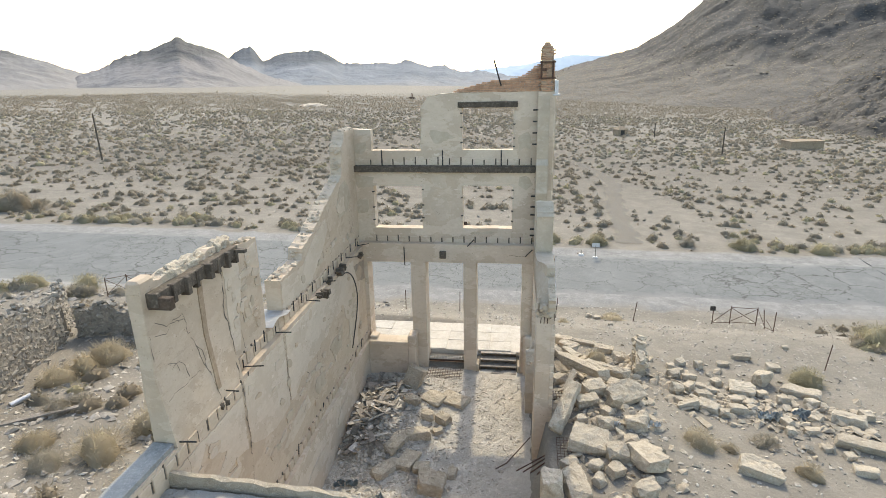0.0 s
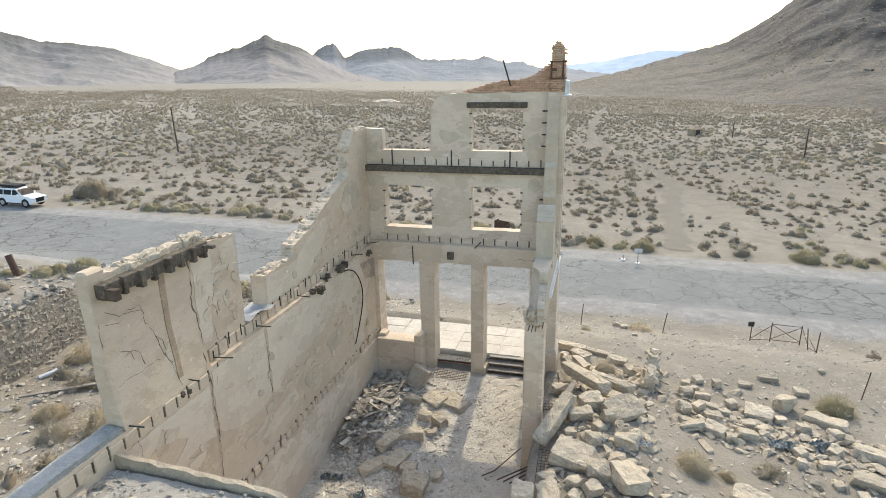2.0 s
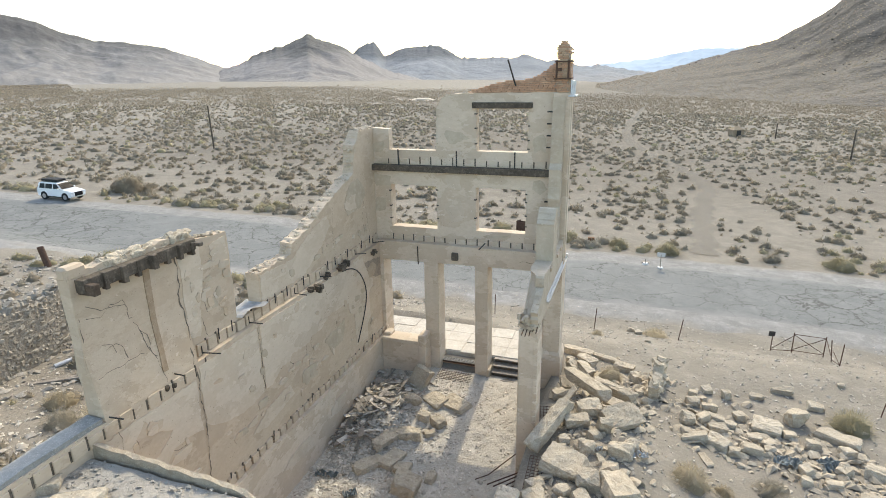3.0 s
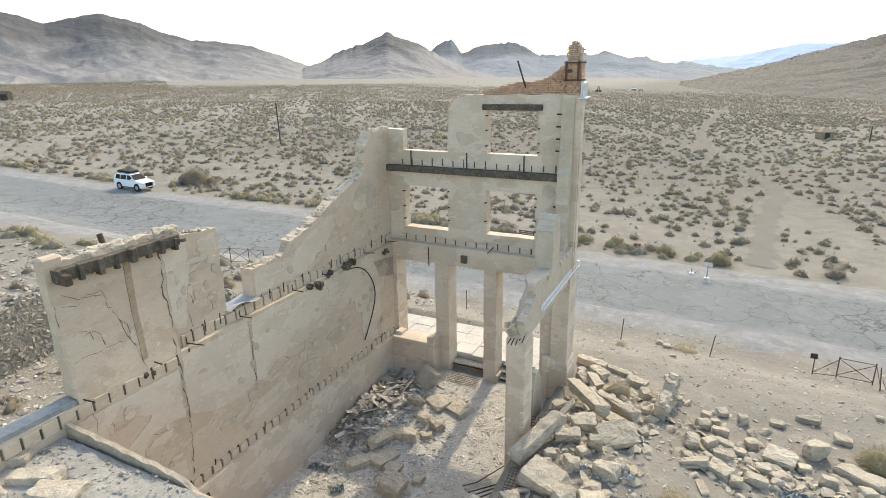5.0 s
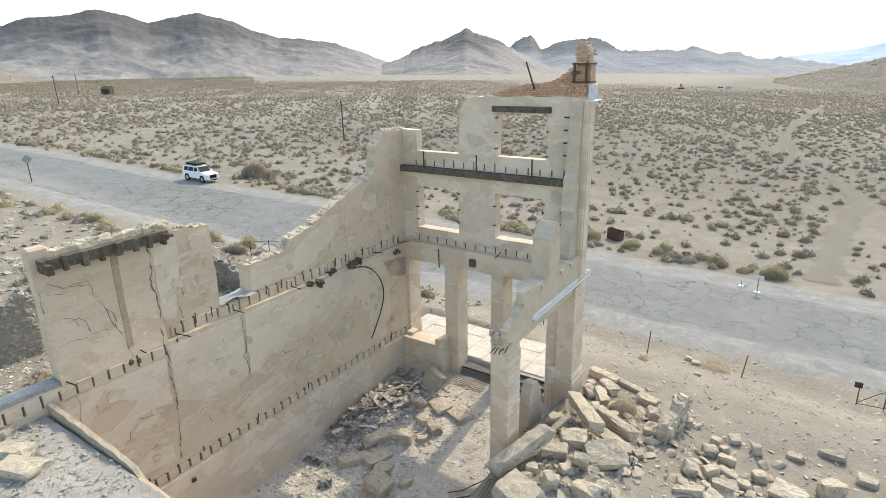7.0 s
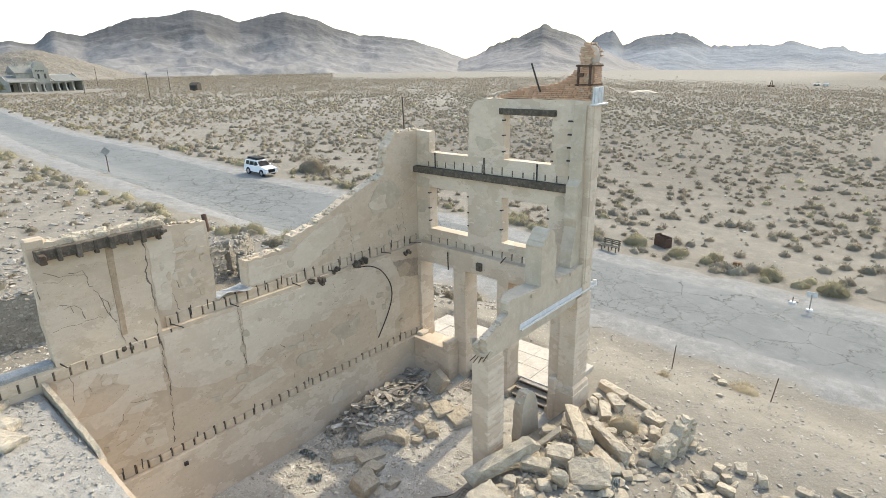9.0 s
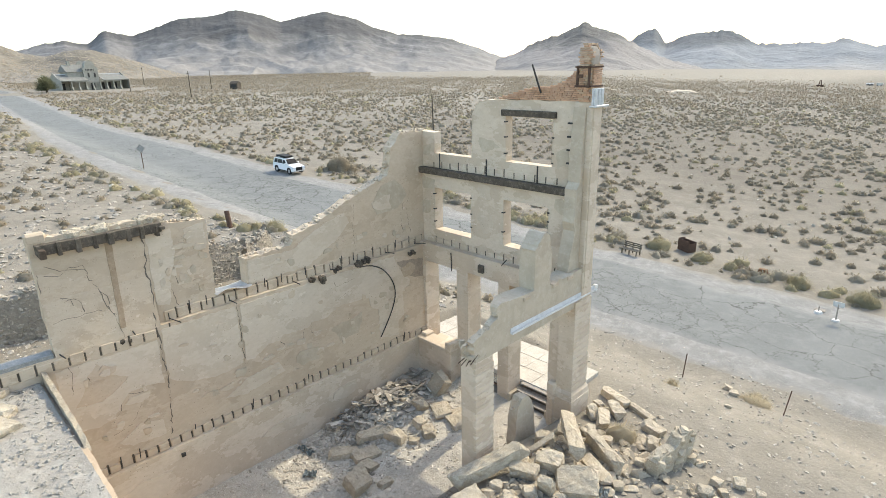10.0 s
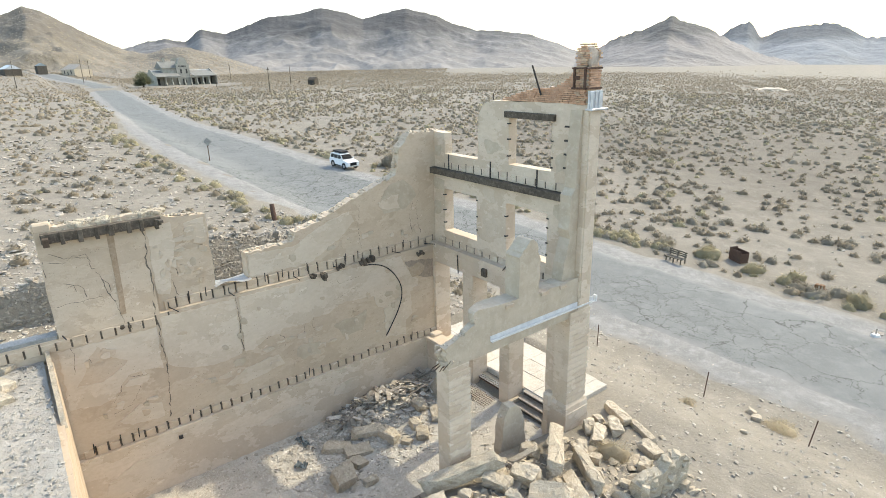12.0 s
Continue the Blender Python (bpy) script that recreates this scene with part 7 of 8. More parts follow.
small_house(-330, 30.0, (4, 4, 4.0), 10, M_WOOD, M_SHEET, "small dark timber outbuilding with grey roof", "shed")


# the old railway station: tall hall with curved gables, low colonnaded wings
def station():
    M_STUCCO = material("station_stucco", ((0.25, 0.238, 0.2), (0.33, 0.315, 0.268), (0.39, 0.372, 0.32)), 2.0, 0.9, 0.2, 8.0)
    M_SHINGLE = material("grey_shingle", ((0.16, 0.158, 0.142), (0.215, 0.212, 0.192), (0.27, 0.264, 0.24)), 1.5, 0.9, 0.3, 6.0)
    st = thing("old_station", "weathered pale station house with curved gables and a colonnade", "building", at=(-252, 74.3, post_at(-252, 74.3) - 0.2))
    st.rotation_euler = (0, 0, radians(98))
    # stretched unevenly so that its outline fits the camera's view
    st.scale = (0.66, 0.8, 0.9)
    bm = bmesh.new()
    box(bm, (-17.5, 1.5, -1), (17.5, 9.5, 4.4), 0.05)
    part("wing", bm, M_STUCCO, st)
    bm = bmesh.new()
    box(bm, (-12.5, 1.2, -1), (3.6, 9.8, 8.0), 0.05)
    part("hall", bm, M_STUCCO, st)
    bm = bmesh.new()
    a = [bm.verts.new(v) for v in ((-13.2, 0.6, 7.8), (4.0, 0.6, 7.8), (4.0, 5.5, 10.8), (-13.2, 5.5, 10.8), (4.0, 10.4, 7.8), (-13.2, 10.4, 7.8))]
    for f_ in ((0, 1, 2, 3), (3, 2, 4, 5), (1, 4, 2), (0, 3, 5), (0, 5, 4, 1)):
        bm.faces.new([a[i] for i in f_])
    part("hall_roof", bm, M_SHINGLE, st)

    def gable(x0, x1, shoulder, top, y, deep):
        mid, half = (x0 + x1) / 2, (x1 - x0) / 2 * 0.72
        outline = [(x0, -0.5), (x1, -0.5), (x1, shoulder + 0.5), (mid + half, shoulder + 0.5)] + [(mid + half * math.cos(t), shoulder + 0.7 + (top - shoulder - 0.7) * math.sin(t)) for t in np.linspace(0.1, math.pi - 0.1, 11)] + [(mid - half, shoulder + 0.5), (x0, shoulder + 0.5)]
        part("gable", extruded(outline, [], lambda u, v, w: (u, y + w, v), deep), M_STUCCO, st)

    gable(-4.3, 3.9, 9.0, 12.4, 0.2, 2.4)
    gable(-4.3, 3.9, 9.0, 12.4, 9.4, 0.5)
    for x in (-19.0, 18.6):
        bm = extruded([(-3.9, -0.5), (9.5, -0.5), (9.5, 4.6), (6.0, 6.6), (4.4, 7.6), (2.8, 6.8), (-0.5, 5.2), (-3.9, 4.4)], [], lambda u, v, w: (x + w, u, v), 0.4)
        part("end_parapet", bm, M_STUCCO, st)
    for x0, x1 in ((-18.6, -4.3), (3.9, 18.6)):
        bm = bmesh.new()
        vs = [bm.verts.new(v) for v in ((x0, -4.3, 4.3), (x1, -4.3, 4.3), (x1, 4.5, 6.7), (x0, 4.5, 6.7), (x0, -4.3, 4.05), (x1, -4.3, 4.05), (x1, 4.5, 6.4), (x0, 4.5, 6.4))]
        for f_ in ((0, 1, 2, 3), (7, 6, 5, 4), (0, 4, 5, 1), (1, 5, 6, 2), (2, 6, 7, 3), (3, 7, 4, 0)):
            bm.faces.new([vs[i] for i in f_])
        part("wing_roof", bm, M_SHINGLE, st)
        bm = bmesh.new()
        box(bm, (x0, 4.3, 6.6), (x1, 4.7, 6.95), 0.02)
        part("ridge_board", bm, M_PALETIN, st)
    bm = bmesh.new()
    box(bm, (-14.0, -4.1, 3.6), (14.0, -3.6, 4.1), 0.02)
    part("colonnade_beam", bm, M_STUCCO, st)
    for k in range(8):
        x = -13.5 + 3.85 * k
        bm = bmesh.new()
        box(bm, (x - 0.33, -4.0, -0.8), (x + 0.33, -3.4, 3.8), 0.04)
        vs = [bm.verts.new(v) for v in ((x - 0.36, -5.6, -0.8), (x + 0.36, -5.6, -0.8), (x + 0.36, -3.9, 1.9), (x - 0.36, -3.9, 1.9), (x - 0.36, -3.9, -0.8), (x + 0.36, -3.9, -0.8))]
        for f_ in ((0, 1, 2, 3), (4, 3, 2, 5), (0, 3, 4), (1, 5, 2), (0, 4, 5, 1)):
            bm.faces.new([vs[i] for i in f_])
        part("column", bm, M_STUCCO, st)
    for x, z, w, h, y in [(-2.6 + 0.8 * k, 8.2, 0.5, 0.7, 0.13) for k in range(6)] + [(1.8, 5.4, 1.0, 1.9, 0.13), (-1.6, 5.4, 1.0, 1.9, 0.13)] + [(x, 0.4, 1.5, 2.8, 1.42) for x in (-15.5, -11.8, -8.2, 6.2, 9.8, 13.4)] + [(-0.2, 0.0, 2.2, 3.1, 0.13)]:
        bm = bmesh.new()
        box(bm, (x - w / 2, y, z), (x + w / 2, y + 0.2, z + h), 0.02)
        part("window", bm, M_DARK, st)
    bm = bmesh.new()
    box(bm, (-9.8, 4.8, 9), (-8.4, 6.2, 12.3), 0.05)
    part("chimney", bm, M_STUCCO, st)


station()


# ---------------------------------------------------------------- brushwood
def brush(name, xs, ys, radii, tall, blades, mat, label, seed, parent=None, zs=None, spread=1.0, fine=1.0, shell=0.1, core=None, fuzz=0.0):
    """Tufts of thin pointed twigs that fan out from their roots."""
    g = np.random.default_rng(seed)
    n = len(xs)
    z0 = ground_z(xs, ys) if zs is None else zs
    a = g.uniform(0, 2 * np.pi, (n, blades))
    u = g.uniform(0.05, 1.0, (n, blades)) ** 0.6
    el = np.arccos(g.uniform(0.08, 1.0, (n, blades)))
    length = g.uniform(0.78, 1.06, (n, blades))
    R = radii[:, None]
    H = (radii * tall)[:, None]
    lump = 1 + 0.16 * np.sin(3 * a + g.uniform(0, 6, (n, 1))) * np.sin(el)
    tip = np.stack([xs[:, None] + R * lump * length * np.sin(el) * np.cos(a) * spread, ys[:, None] + R * lump * length * np.sin(el) * np.sin(a) * spread, z0[:, None] + H * length * np.cos(el) + 0.02], 2)
    inner = g.uniform(shell, 0.85, (n, blades))
    da = a + g.normal(0, 0.25, (n, blades))
    root = np.stack([xs[:, None] + R * lump * inner * np.sin(el) * np.cos(da), ys[:, None] + R * lump * inner * np.sin(el) * np.sin(da), z0[:, None] + H * np.cos(el) * inner - 0.03 * R], 2)
    if fuzz:
        way = g.normal(0, 1, (n, blades, 3))
        way /= np.linalg.norm(way, axis=2, keepdims=True)
        out = tip - np.stack([xs, ys, z0], 1)[:, None]
        out /= np.linalg.norm(out, axis=2, keepdims=True)
        tip = root + (way * 0.8 + out * 0.7) * (R * fuzz * g.uniform(0.6, 1.3, (n, blades)))[..., None]
        tip[..., 2] = np.maximum(tip[..., 2], z0[:, None] + 0.01)
    wide = (R * g.uniform(0.5, 1.2, (n, blades)) * (1.5 / np.sqrt(blades)) * fine)[..., None]
    side = np.stack([-np.sin(a), np.cos(a), g.uniform(-0.4, 0.4, (n, blades))], 2) * wide * 0.5
    mid = (root * 0.45 + tip * 0.55)
    v = np.stack([root, mid + side, tip, mid - side], 2).reshape(-1, 3)
    k = n * blades
    corner, size = np.arange(k * 4), np.full(k, 4)
    if core:
        # dense rounded heart of each bush
        seg, tier = core
        th = np.linspace(0, 2 * np.pi, seg, endpoint=False)
        up = np.linspace(0.0, 0.85 if tier == 2 else 1.2, tier)
        wob = g.uniform(0.7, 1.12, (n, tier, seg))
        hx = xs[:, None, None] + 0.8 * R[..., None] * wob * np.cos(up)[None, :, None] * np.cos(th + g.uniform(0, 1, (n, 1, 1)))
        hy = ys[:, None, None] + 0.8 * R[..., None] * wob * np.cos(up)[None, :, None] * np.sin(th + g.uniform(0, 1, (n, 1, 1)))
        hz = z0[:, None, None] - 0.05 + 0.8 * H[..., None] * wob * np.sin(up)[None, :, None]
        dome = np.stack([hx, hy, hz], 3).reshape(n, tier * seg, 3)
        peak = np.stack([xs, ys, z0 + 0.8 * (radii * tall)], 1)[:, None]
        m = tier * seg + 1
        start = len(v) + np.arange(n)[:, None, None] * m
        i, j = np.meshgrid(np.arange(seg), np.arange(tier - 1))
        i, j = i.ravel(), j.ravel()
        q = np.stack([j * seg + i, j * seg + (i + 1) % seg, (j + 1) * seg + (i + 1) % seg, (j + 1) * seg + i], 1)
        i = np.arange(seg)
        t = np.stack([(tier - 1) * seg + i, (tier - 1) * seg + (i + 1) % seg, np.full(seg, tier * seg)], 1)
        corner = np.concatenate([corner, (start + q[None]).ravel(), (start + t[None]).ravel()])
        size = np.concatenate([size, np.full(n * len(q), 4), np.full(n * seg, 3)])
        v = np.concatenate([v, np.concatenate([dome, peak], 1).reshape(-1, 3)])
    me = bpy.data.meshes.new(name)
    me.vertices.add(len(v))
    me.vertices.foreach_set("co", v.astype(np.float32).ravel())
    me.loops.add(len(corner))
    me.loops.foreach_set("vertex_index", corner.astype(np.int32))
    me.polygons.add(len(size))
    me.polygons.foreach_set("loop_start", (np.cumsum(size) - size).astype(np.int32))
    me.update(calc_edges=True)
    ob = to_object(name, me, mat, parent)
    return ob


ROAD_NEAR = ROAD_FINE[::3]


def road_gap(x, y):
    """Distance from the middle of the road, less its extra width in the west."""
    d = np.full(len(x), 1e9)
    for px, py in ROAD_NEAR:
        d = np.minimum(d, np.hypot(x - px, y - py) - 2.2 * float(ease((-px - 6) / 24) * ease((px + 110) / 45)))
    return d


def clear(x, y):
    ok = road_gap(x, y) > 6.3
    ok &= ~((x > -8.2) & (x < 14) & (y > 1) & (y < 29.5))
    ok &= ~((np.abs(x + 17.0) < 1.5) & (y > 2) & (y < 20.5))
    for line in TRACKS:
        ty, tx = [p[1] for p in line], [p[0] for p in line]
        if ty[0] > ty[-1]:
            ty, tx = ty[::-1], tx[::-1]
        ok &= ~((np.abs(x - np.interp(y, ty, tx)) < 1.1 + 0.4 * np.sin(y * 0.13)) & (y > 42) & (y < max(ty)))
    ok &= np.hypot(x + 45.6, y - 36.9) > 4
    ok &= ~((np.hypot(x + 246, y - 73) < 22))
    return ok


def scatter(n, r0, r1, a0, a1, seed, clump=2.2):
    """Points over a wedge of the plain, thinned by a patchy field."""
    g = np.random.default_rng(seed)
    r = np.sqrt(g.uniform(r0 * r0, r1 * r1, n))
    a = np.radians(g.uniform(a0, a1, n))
    x, y = 3 + r * np.sin(a), 8 + r * np.cos(a)
    field_ = np.sin(x * 0.11 + 2 * np.sin(y * 0.05)) * np.sin(y * 0.13 + 1.5 * np.sin(x * 0.06)) + 0.5 * np.sin(x * 0.31 + y * 0.23)
    edge = 345 + 25 * np.sin(x * 0.021) + 18 * np.sin(x * 0.057 + 1) + g.normal(0, 45, n)
    keep = (g.uniform(-1.6, 1.2, n) < field_ + 0.35) & ((r < edge) | (a < -0.9)) & clear(x, y) & ((g.uniform(0, 1, n) < 0.5) | (y > 32) | (x > -20))
    return x[keep], y[keep], g


plants = []
for k, (n, r0, r1, blades, lo, hi, a0, a1) in enumerate([
        (6500, 14, 75, 46, 0.18, 0.6, -102, 52), (26000, 75, 190, 6, 0.26, 0.8, -98, 44), (95000, 190, 430, 1, 0.36, 0.85, -97, 42), (62000, 430, 1100, 1, 0.8, 1.8, -96, 30)]):
    x, y, g = scatter(n, r0, r1, a0, a1, 20 + k)
    rad = g.uniform(lo, hi, len(x)) * g.uniform(0.75, 1.15, len(x))
    kind_ = g.uniform(0, 1, len(x))
    for j, (c0, c1, mat, nm, label) in enumerate([(0, 0.68, M_SCRUB, "desert_scrub", "low grey-brown desert scrub scattered over the plain"), (0.68, 0.93, M_DUSTY, "desert_scrub", "dusty tan dry bushes scattered over the plain"), (0.93, 1, M_SAGE, "desert_scrub", "pale green desert bushes scattered over the plain")]):
        s = (kind_ >= c0) & (kind_ < c1)
        ob = brush(nm, x[s], y[s], rad[s], (0.8, 0.75, 0.8, 0.75)[k], blades, mat if k < 2 else M_SCRUB, label, 50 + 7 * k + j, fine=(0.9, 0.8, 0.6, 0.4)[k], shell=(0.55, 0.5, 0.4, 0.4)[k], core=((8, 3), (6, 2), (5, 1), (4, 1))[k], fuzz=(0.3, 0.35, 0, 0)[k])
        tagged(ob, label, "scrub", kind="stuff")

# scrub on the slopes of the two nearest hills
for nm, count, seed, lo, hi, far in (("mountain_east", 24000, 401, 0.4, 1.05, 0.5), ("mountain_spur", 3500, 403, 0.3, 0.8, 0.5), ("mountain_west", 13000, 402, 0.4, 1.1, 0.5)):
    hill = bpy.data.objects[nm].data
    co = np.empty(len(hill.vertices) * 3)
    hill.vertices.foreach_get("co", co)
    co = co.reshape(-1, 3)
    quad = np.empty(len(hill.polygons) * 4, dtype=np.int32)
    hill.loops.foreach_get("vertex_index", quad)
    quad = co[quad.reshape(-1, 4)]
    area = np.linalg.norm(np.cross(quad[:, 2] - quad[:, 0], quad[:, 3] - quad[:, 1]), axis=1)
    mid = quad.mean(1)
    area *= (mid[:, 2] > ground_z(mid[:, 0], mid[:, 1]) - 1) * np.exp(-np.maximum(mid[:, 2], 0) / 45)
    g = np.random.default_rng(seed)
    pick = quad[g.choice(len(quad), count, p=area / area.sum())]
    a, b = g.uniform(0, 1, (count, 1)), g.uniform(0, 1, (count, 1))
    p = (pick[:, 0] * (1 - a) + pick[:, 1] * a) * (1 - b) + (pick[:, 3] * (1 - a) + pick[:, 2] * a) * b
    ob = brush("hill_scrub", p[:, 0], p[:, 1], g.uniform(lo, hi, count), far, 1, M_SCRUB, "", seed, None, p[:, 2], fine=0.5, core=(5, 1))
    tagged(ob, "dark low scrub dotted over the stony hillside", "scrub", kind="stuff")

# denser yellow-green brush along both road edges
g = np.random.default_rng(91)
line = ROAD_FINE[(ROAD_FINE[:, 0] < 70) & (ROAD_FINE[:, 0] > -170)]
pick = g.integers(0, len(line), 1250)
off = np.where(g.uniform(0, 1, 1250) < 0.58, 1, -1)
base = line[pick]
wide = 2.2 * ease((-base[:, 0] - 6) / 24) * ease((base[:, 0] + 110) / 45)
x = base[:, 0] + g.normal(0, 0.8, 1250)
y = base[:, 1] + off * (6.5 + wide + np.abs(g.normal(0, 1.0, 1250)))
ok = clear(x, y) & ~((x > -14) & (x < 10) & (y < 32)) & (g.uniform(0, 1, 1250) < (0.55 + 0.45 * np.sin(x * 0.35)) * np.where((x > 2) & (x < 34), 0.35, 1.0))
x, y = x[ok], y[ok]
rad = g.uniform(0.3, 0.8, len(x))
half = g.uniform(0, 1, len(x)) < 0.6
tagged(brush("roadside_brush", x[half], y[half], rad[half], 0.8, 90, M_SAGE, "", 61, fine=0.5, shell=0.6, core=(9, 3), fuzz=0.26), "pale yellow-green brush along the road edge", "scrub", kind="stuff")
tagged(brush("roadside_brush", x[~half], y[~half], rad[~half], 0.75, 90, M_DUSTY, "", 62, fine=0.5, shell=0.6, core=(9, 3), fuzz=0.26), "dry tan brush along the road edge", "scrub", kind="stuff")

# single bushes that stand out
SINGLE = [(5.9, 42.3, 1.0, 0.85, 0), (-42.8, 42.4, 2.0, 0.9, 1), (-40.6, 42.6, 1.1, 0.8, 1), (10.6, 20.1, 0.75, 0.8, 0), (5.5, 15.35, 0.62, 0.8, 2), (6.35, 15.3, 0.3, 0.8, 2), (8.15, 14.4, 0.42, 0.9, 2), (7.6, 15.9, 0.5, 0.5, 3), (3.1, 20.6, 0.6, 0.9, 2), (4.9, 28.0, 0.7, 0.35, 2), (15.4, 24.5, 1.1, 0.8, 0), (16.6, 25.4, 0.9, 0.8, 0),
          (-15.8, 15.7, 0.75, 0.8, 2), (-15.5, 16.7, 0.8, 0.8, 2), (-15.3, 17.7, 0.95, 0.8, 2), (-11.5, 12.2, 0.95, 0.75, 2), (-10.9, 13.7, 0.85, 0.85, 2), (-13.6, 12.3, 0.65, 0.7, 2), (-12.6, 11.5, 0.65, 0.7, 3), (-14.3, 14.0, 0.6, 0.6, 3), (-9.6, 11.2, 0.7, 0.7, 2), (-9.0, 13.2, 0.55, 0.8, 3), (-10.2, 15.8, 0.6, 0.8, 2), (-14.0, 14.6, 0.5, 0.7, 3), (-6.2, 43.4, 1.0, 0.8, 0), (-3.2, 43.2, 0.8, 0.8, 0), (2.6, 42.9, 0.9, 0.8, 0), (-9.3, 43.2, 0.9, 0.7, 3),
          (-22.4, 25.4, 1.0, 0.8, 0), (-24.6, 24.2, 0.9, 0.8, 0), (-21.3, 23.8, 0.8, 0.8, 3), (2.3, 26.3, 0.35, 0.6, 2), (12.5, 42.6, 0.8, 0.7, 3), (16.4, 42.4, 1.2, 0.7, 0), (21.5, 41.9, 1.1, 0.7, 0)]
names = [(M_SAGE, "rabbitbrush", "rounded pale yellow-green bush on the soil"), (M_SCRUB, "large_bush", "large grey-brown desert bush by the road"), (M_STRAW, "dry_bush", "dry straw-coloured bush among the stones"), (M_DUSTY, "dry_bush", "grey-tan dry bush on the stony slope")]
for k, (x, y, r, t, c) in enumerate(SINGLE):
    mat, nm, label = names[c]
    ob = brush(nm, np.array([0.0]), np.array([0.0]), np.array([r]), t, 1700, mat, label, 700 + k, None, np.array([0.0]), fine=0.42, shell=0.45, fuzz=0.24, core=(11, 4))
    ob.location = (x, y, post_at(x, y))
    tagged(ob, label, "bush", "single bushes")
juniper = thing("station_tree", "dark green bushy tree beside the old station", "tree", at=(-236, 55, post_at(-236, 55)))
bm = bmesh.new()
rod(bm, (0, 0, -0.3), (0.2, 0, 3.0), 0.4, 8, 0.2)
part("trunk", bm, M_WOOD, juniper)
brush("crown", np.array([0.0, 2.2, -2.0, 0.6]), np.array([0.0, 1.0, 0.6, -1.6]), np.array([3.6, 2.8, 3.0, 2.4]), 1.2, 700, M_JUNIPER, "", 801, juniper, np.array([2.0, 1.2, 1.0, 0.6]))

mound = thing("pale_mound", "small white spoil heap out on the plain", "mound", at=(-79, 216, post_at(-79, 216) - 0.3))
bm = bmesh.new()
made = bmesh.ops.create_icosphere(bm, subdivisions=3, radius=1.0)["verts"]
for v in made:
    n = 1 + 0.3 * noise.noise(v.co * 2)
    v.co = Vector((v.co.x * 5.5 * n, v.co.y * 3.5 * n, v.co.z * 1.3 * n))
part("heap", bm, M_PLASTER, mound)

# ---------------------------------------------------------------- loose stones
ROCK = []
for k in range(5):
    r = random.Random(900 + k)
    bm = bmesh.new()
    for i in range(10):
        v = Vector((r.gauss(0, 1), r.gauss(0, 1), r.gauss(0, 1))).normalized()
        bm.verts.new((v.x * r.uniform(0.7, 1.2), v.y * r.uniform(0.6, 1.0), v.z * 0.5))
    bmesh.ops.convex_hull(bm, input=bm.verts[:])
    bmesh.ops.delete(bm, geom=[v for v in bm.verts if not v.link_faces], context="VERTS")
    bmesh.ops.triangulate(bm, faces=bm.faces[:])
    bm.verts.index_update()
    ROCK.append((np.array([v.co[:] for v in bm.verts]), np.array([[v.index for v in f_.verts] for f_ in bm.faces])))
    bm.free()


def stones(name, x, y, size, mat, label, seed, lift=0.15, zs=None):
    g = np.random.default_rng(seed)
    V, F = [], []
    k = 0
    z = (ground_z(x, y) if zs is None else zs) + size * lift
    pick = g.integers(0, len(ROCK), len(x))
    for i in range(len(x)):
        v, f = ROCK[pick[i]]
        a = g.uniform(0, 6.28)
        c, s = math.cos(a), math.sin(a)
        p = v * size[i] * g.uniform(0.7, 1.3, 3)
        V.append(np.stack([x[i] + p[:, 0] * c - p[:, 1] * s, y[i] + p[:, 0] * s + p[:, 1] * c, z[i] + p[:, 2]], 1))
        F.append(f + k)
        k += len(v)
    me = bpy.data.meshes.new(name)
    me.from_pydata(np.concatenate(V).tolist(), [], np.concatenate(F).tolist())
    tagged(to_object(name, me, mat), label, "stones", kind="stuff")


g = np.random.default_rng(33)


def around(n, spots, lo, hi, power=2.5):
    w = np.array([s[4] for s in spots], float)
    pick = g.choice(len(spots), n, p=w / w.sum())
    S = np.array([s[:4] for s in spots])[pick]
    return S[:, 0] + g.normal(0, 1, n) * S[:, 2], S[:, 1] + g.normal(0, 1, n) * S[:, 3], lo + (hi - lo) * g.uniform(0, 1, n) ** power


x, y, s = around(1500, [(2.9, 17.2, 1.1, 2.2, 4), (7.6, 18.2, 1.4, 0.8, 3), (9.8, 17.2, 1.3, 0.9, 2), (2.8, 14.0, 1.0, 0.8, 1), (4.5, 20.6, 0.7, 0.9, 1)], 0.05, 0.26)
ok = (x > 1.3)
stones("rubble", x[ok], y[ok], s[ok], M_RUBBLE, "loose broken concrete pieces and stones", 1)
x, y, s = around(7500, [(-4.6, 15.9, 0.7, 1.1, 6), (-4.7, 18.0, 0.7, 1.2, 3), (-3.2, 17.0, 0.7, 1.6, 3), (-3.5, 13.8, 1.3, 0.8, 2)], 0.02, 0.15)
ok = (x > -5.75) & (x < 0.4) & (y > 8) & (y < 20.2)
x, y, s = x[ok], y[ok], s[ok]
stones("rubble", x, y, s, M_PEBBLE, "small plaster and concrete fragments on the floor", 2, zs=ground_z(x, y) + debris(x, y) * g.uniform(0.3, 1.0, len(x)))
n = 12000
x, y = g.uniform(-5.75, 0.3, n), g.uniform(8, 20.3, n)
stones("floor_chips", x, y, 0.01 + 0.05 * g.uniform(0, 1, n) ** 3, M_PEBBLE, "pale gravel and plaster chips on the floor", 13, zs=ground_z(x, y) + 0.03)
n = 15000
x, y = g.uniform(-8, 16, n), g.uniform(9, 31, n)
s = 0.015 + 0.085 * g.uniform(0, 1, n) ** 5
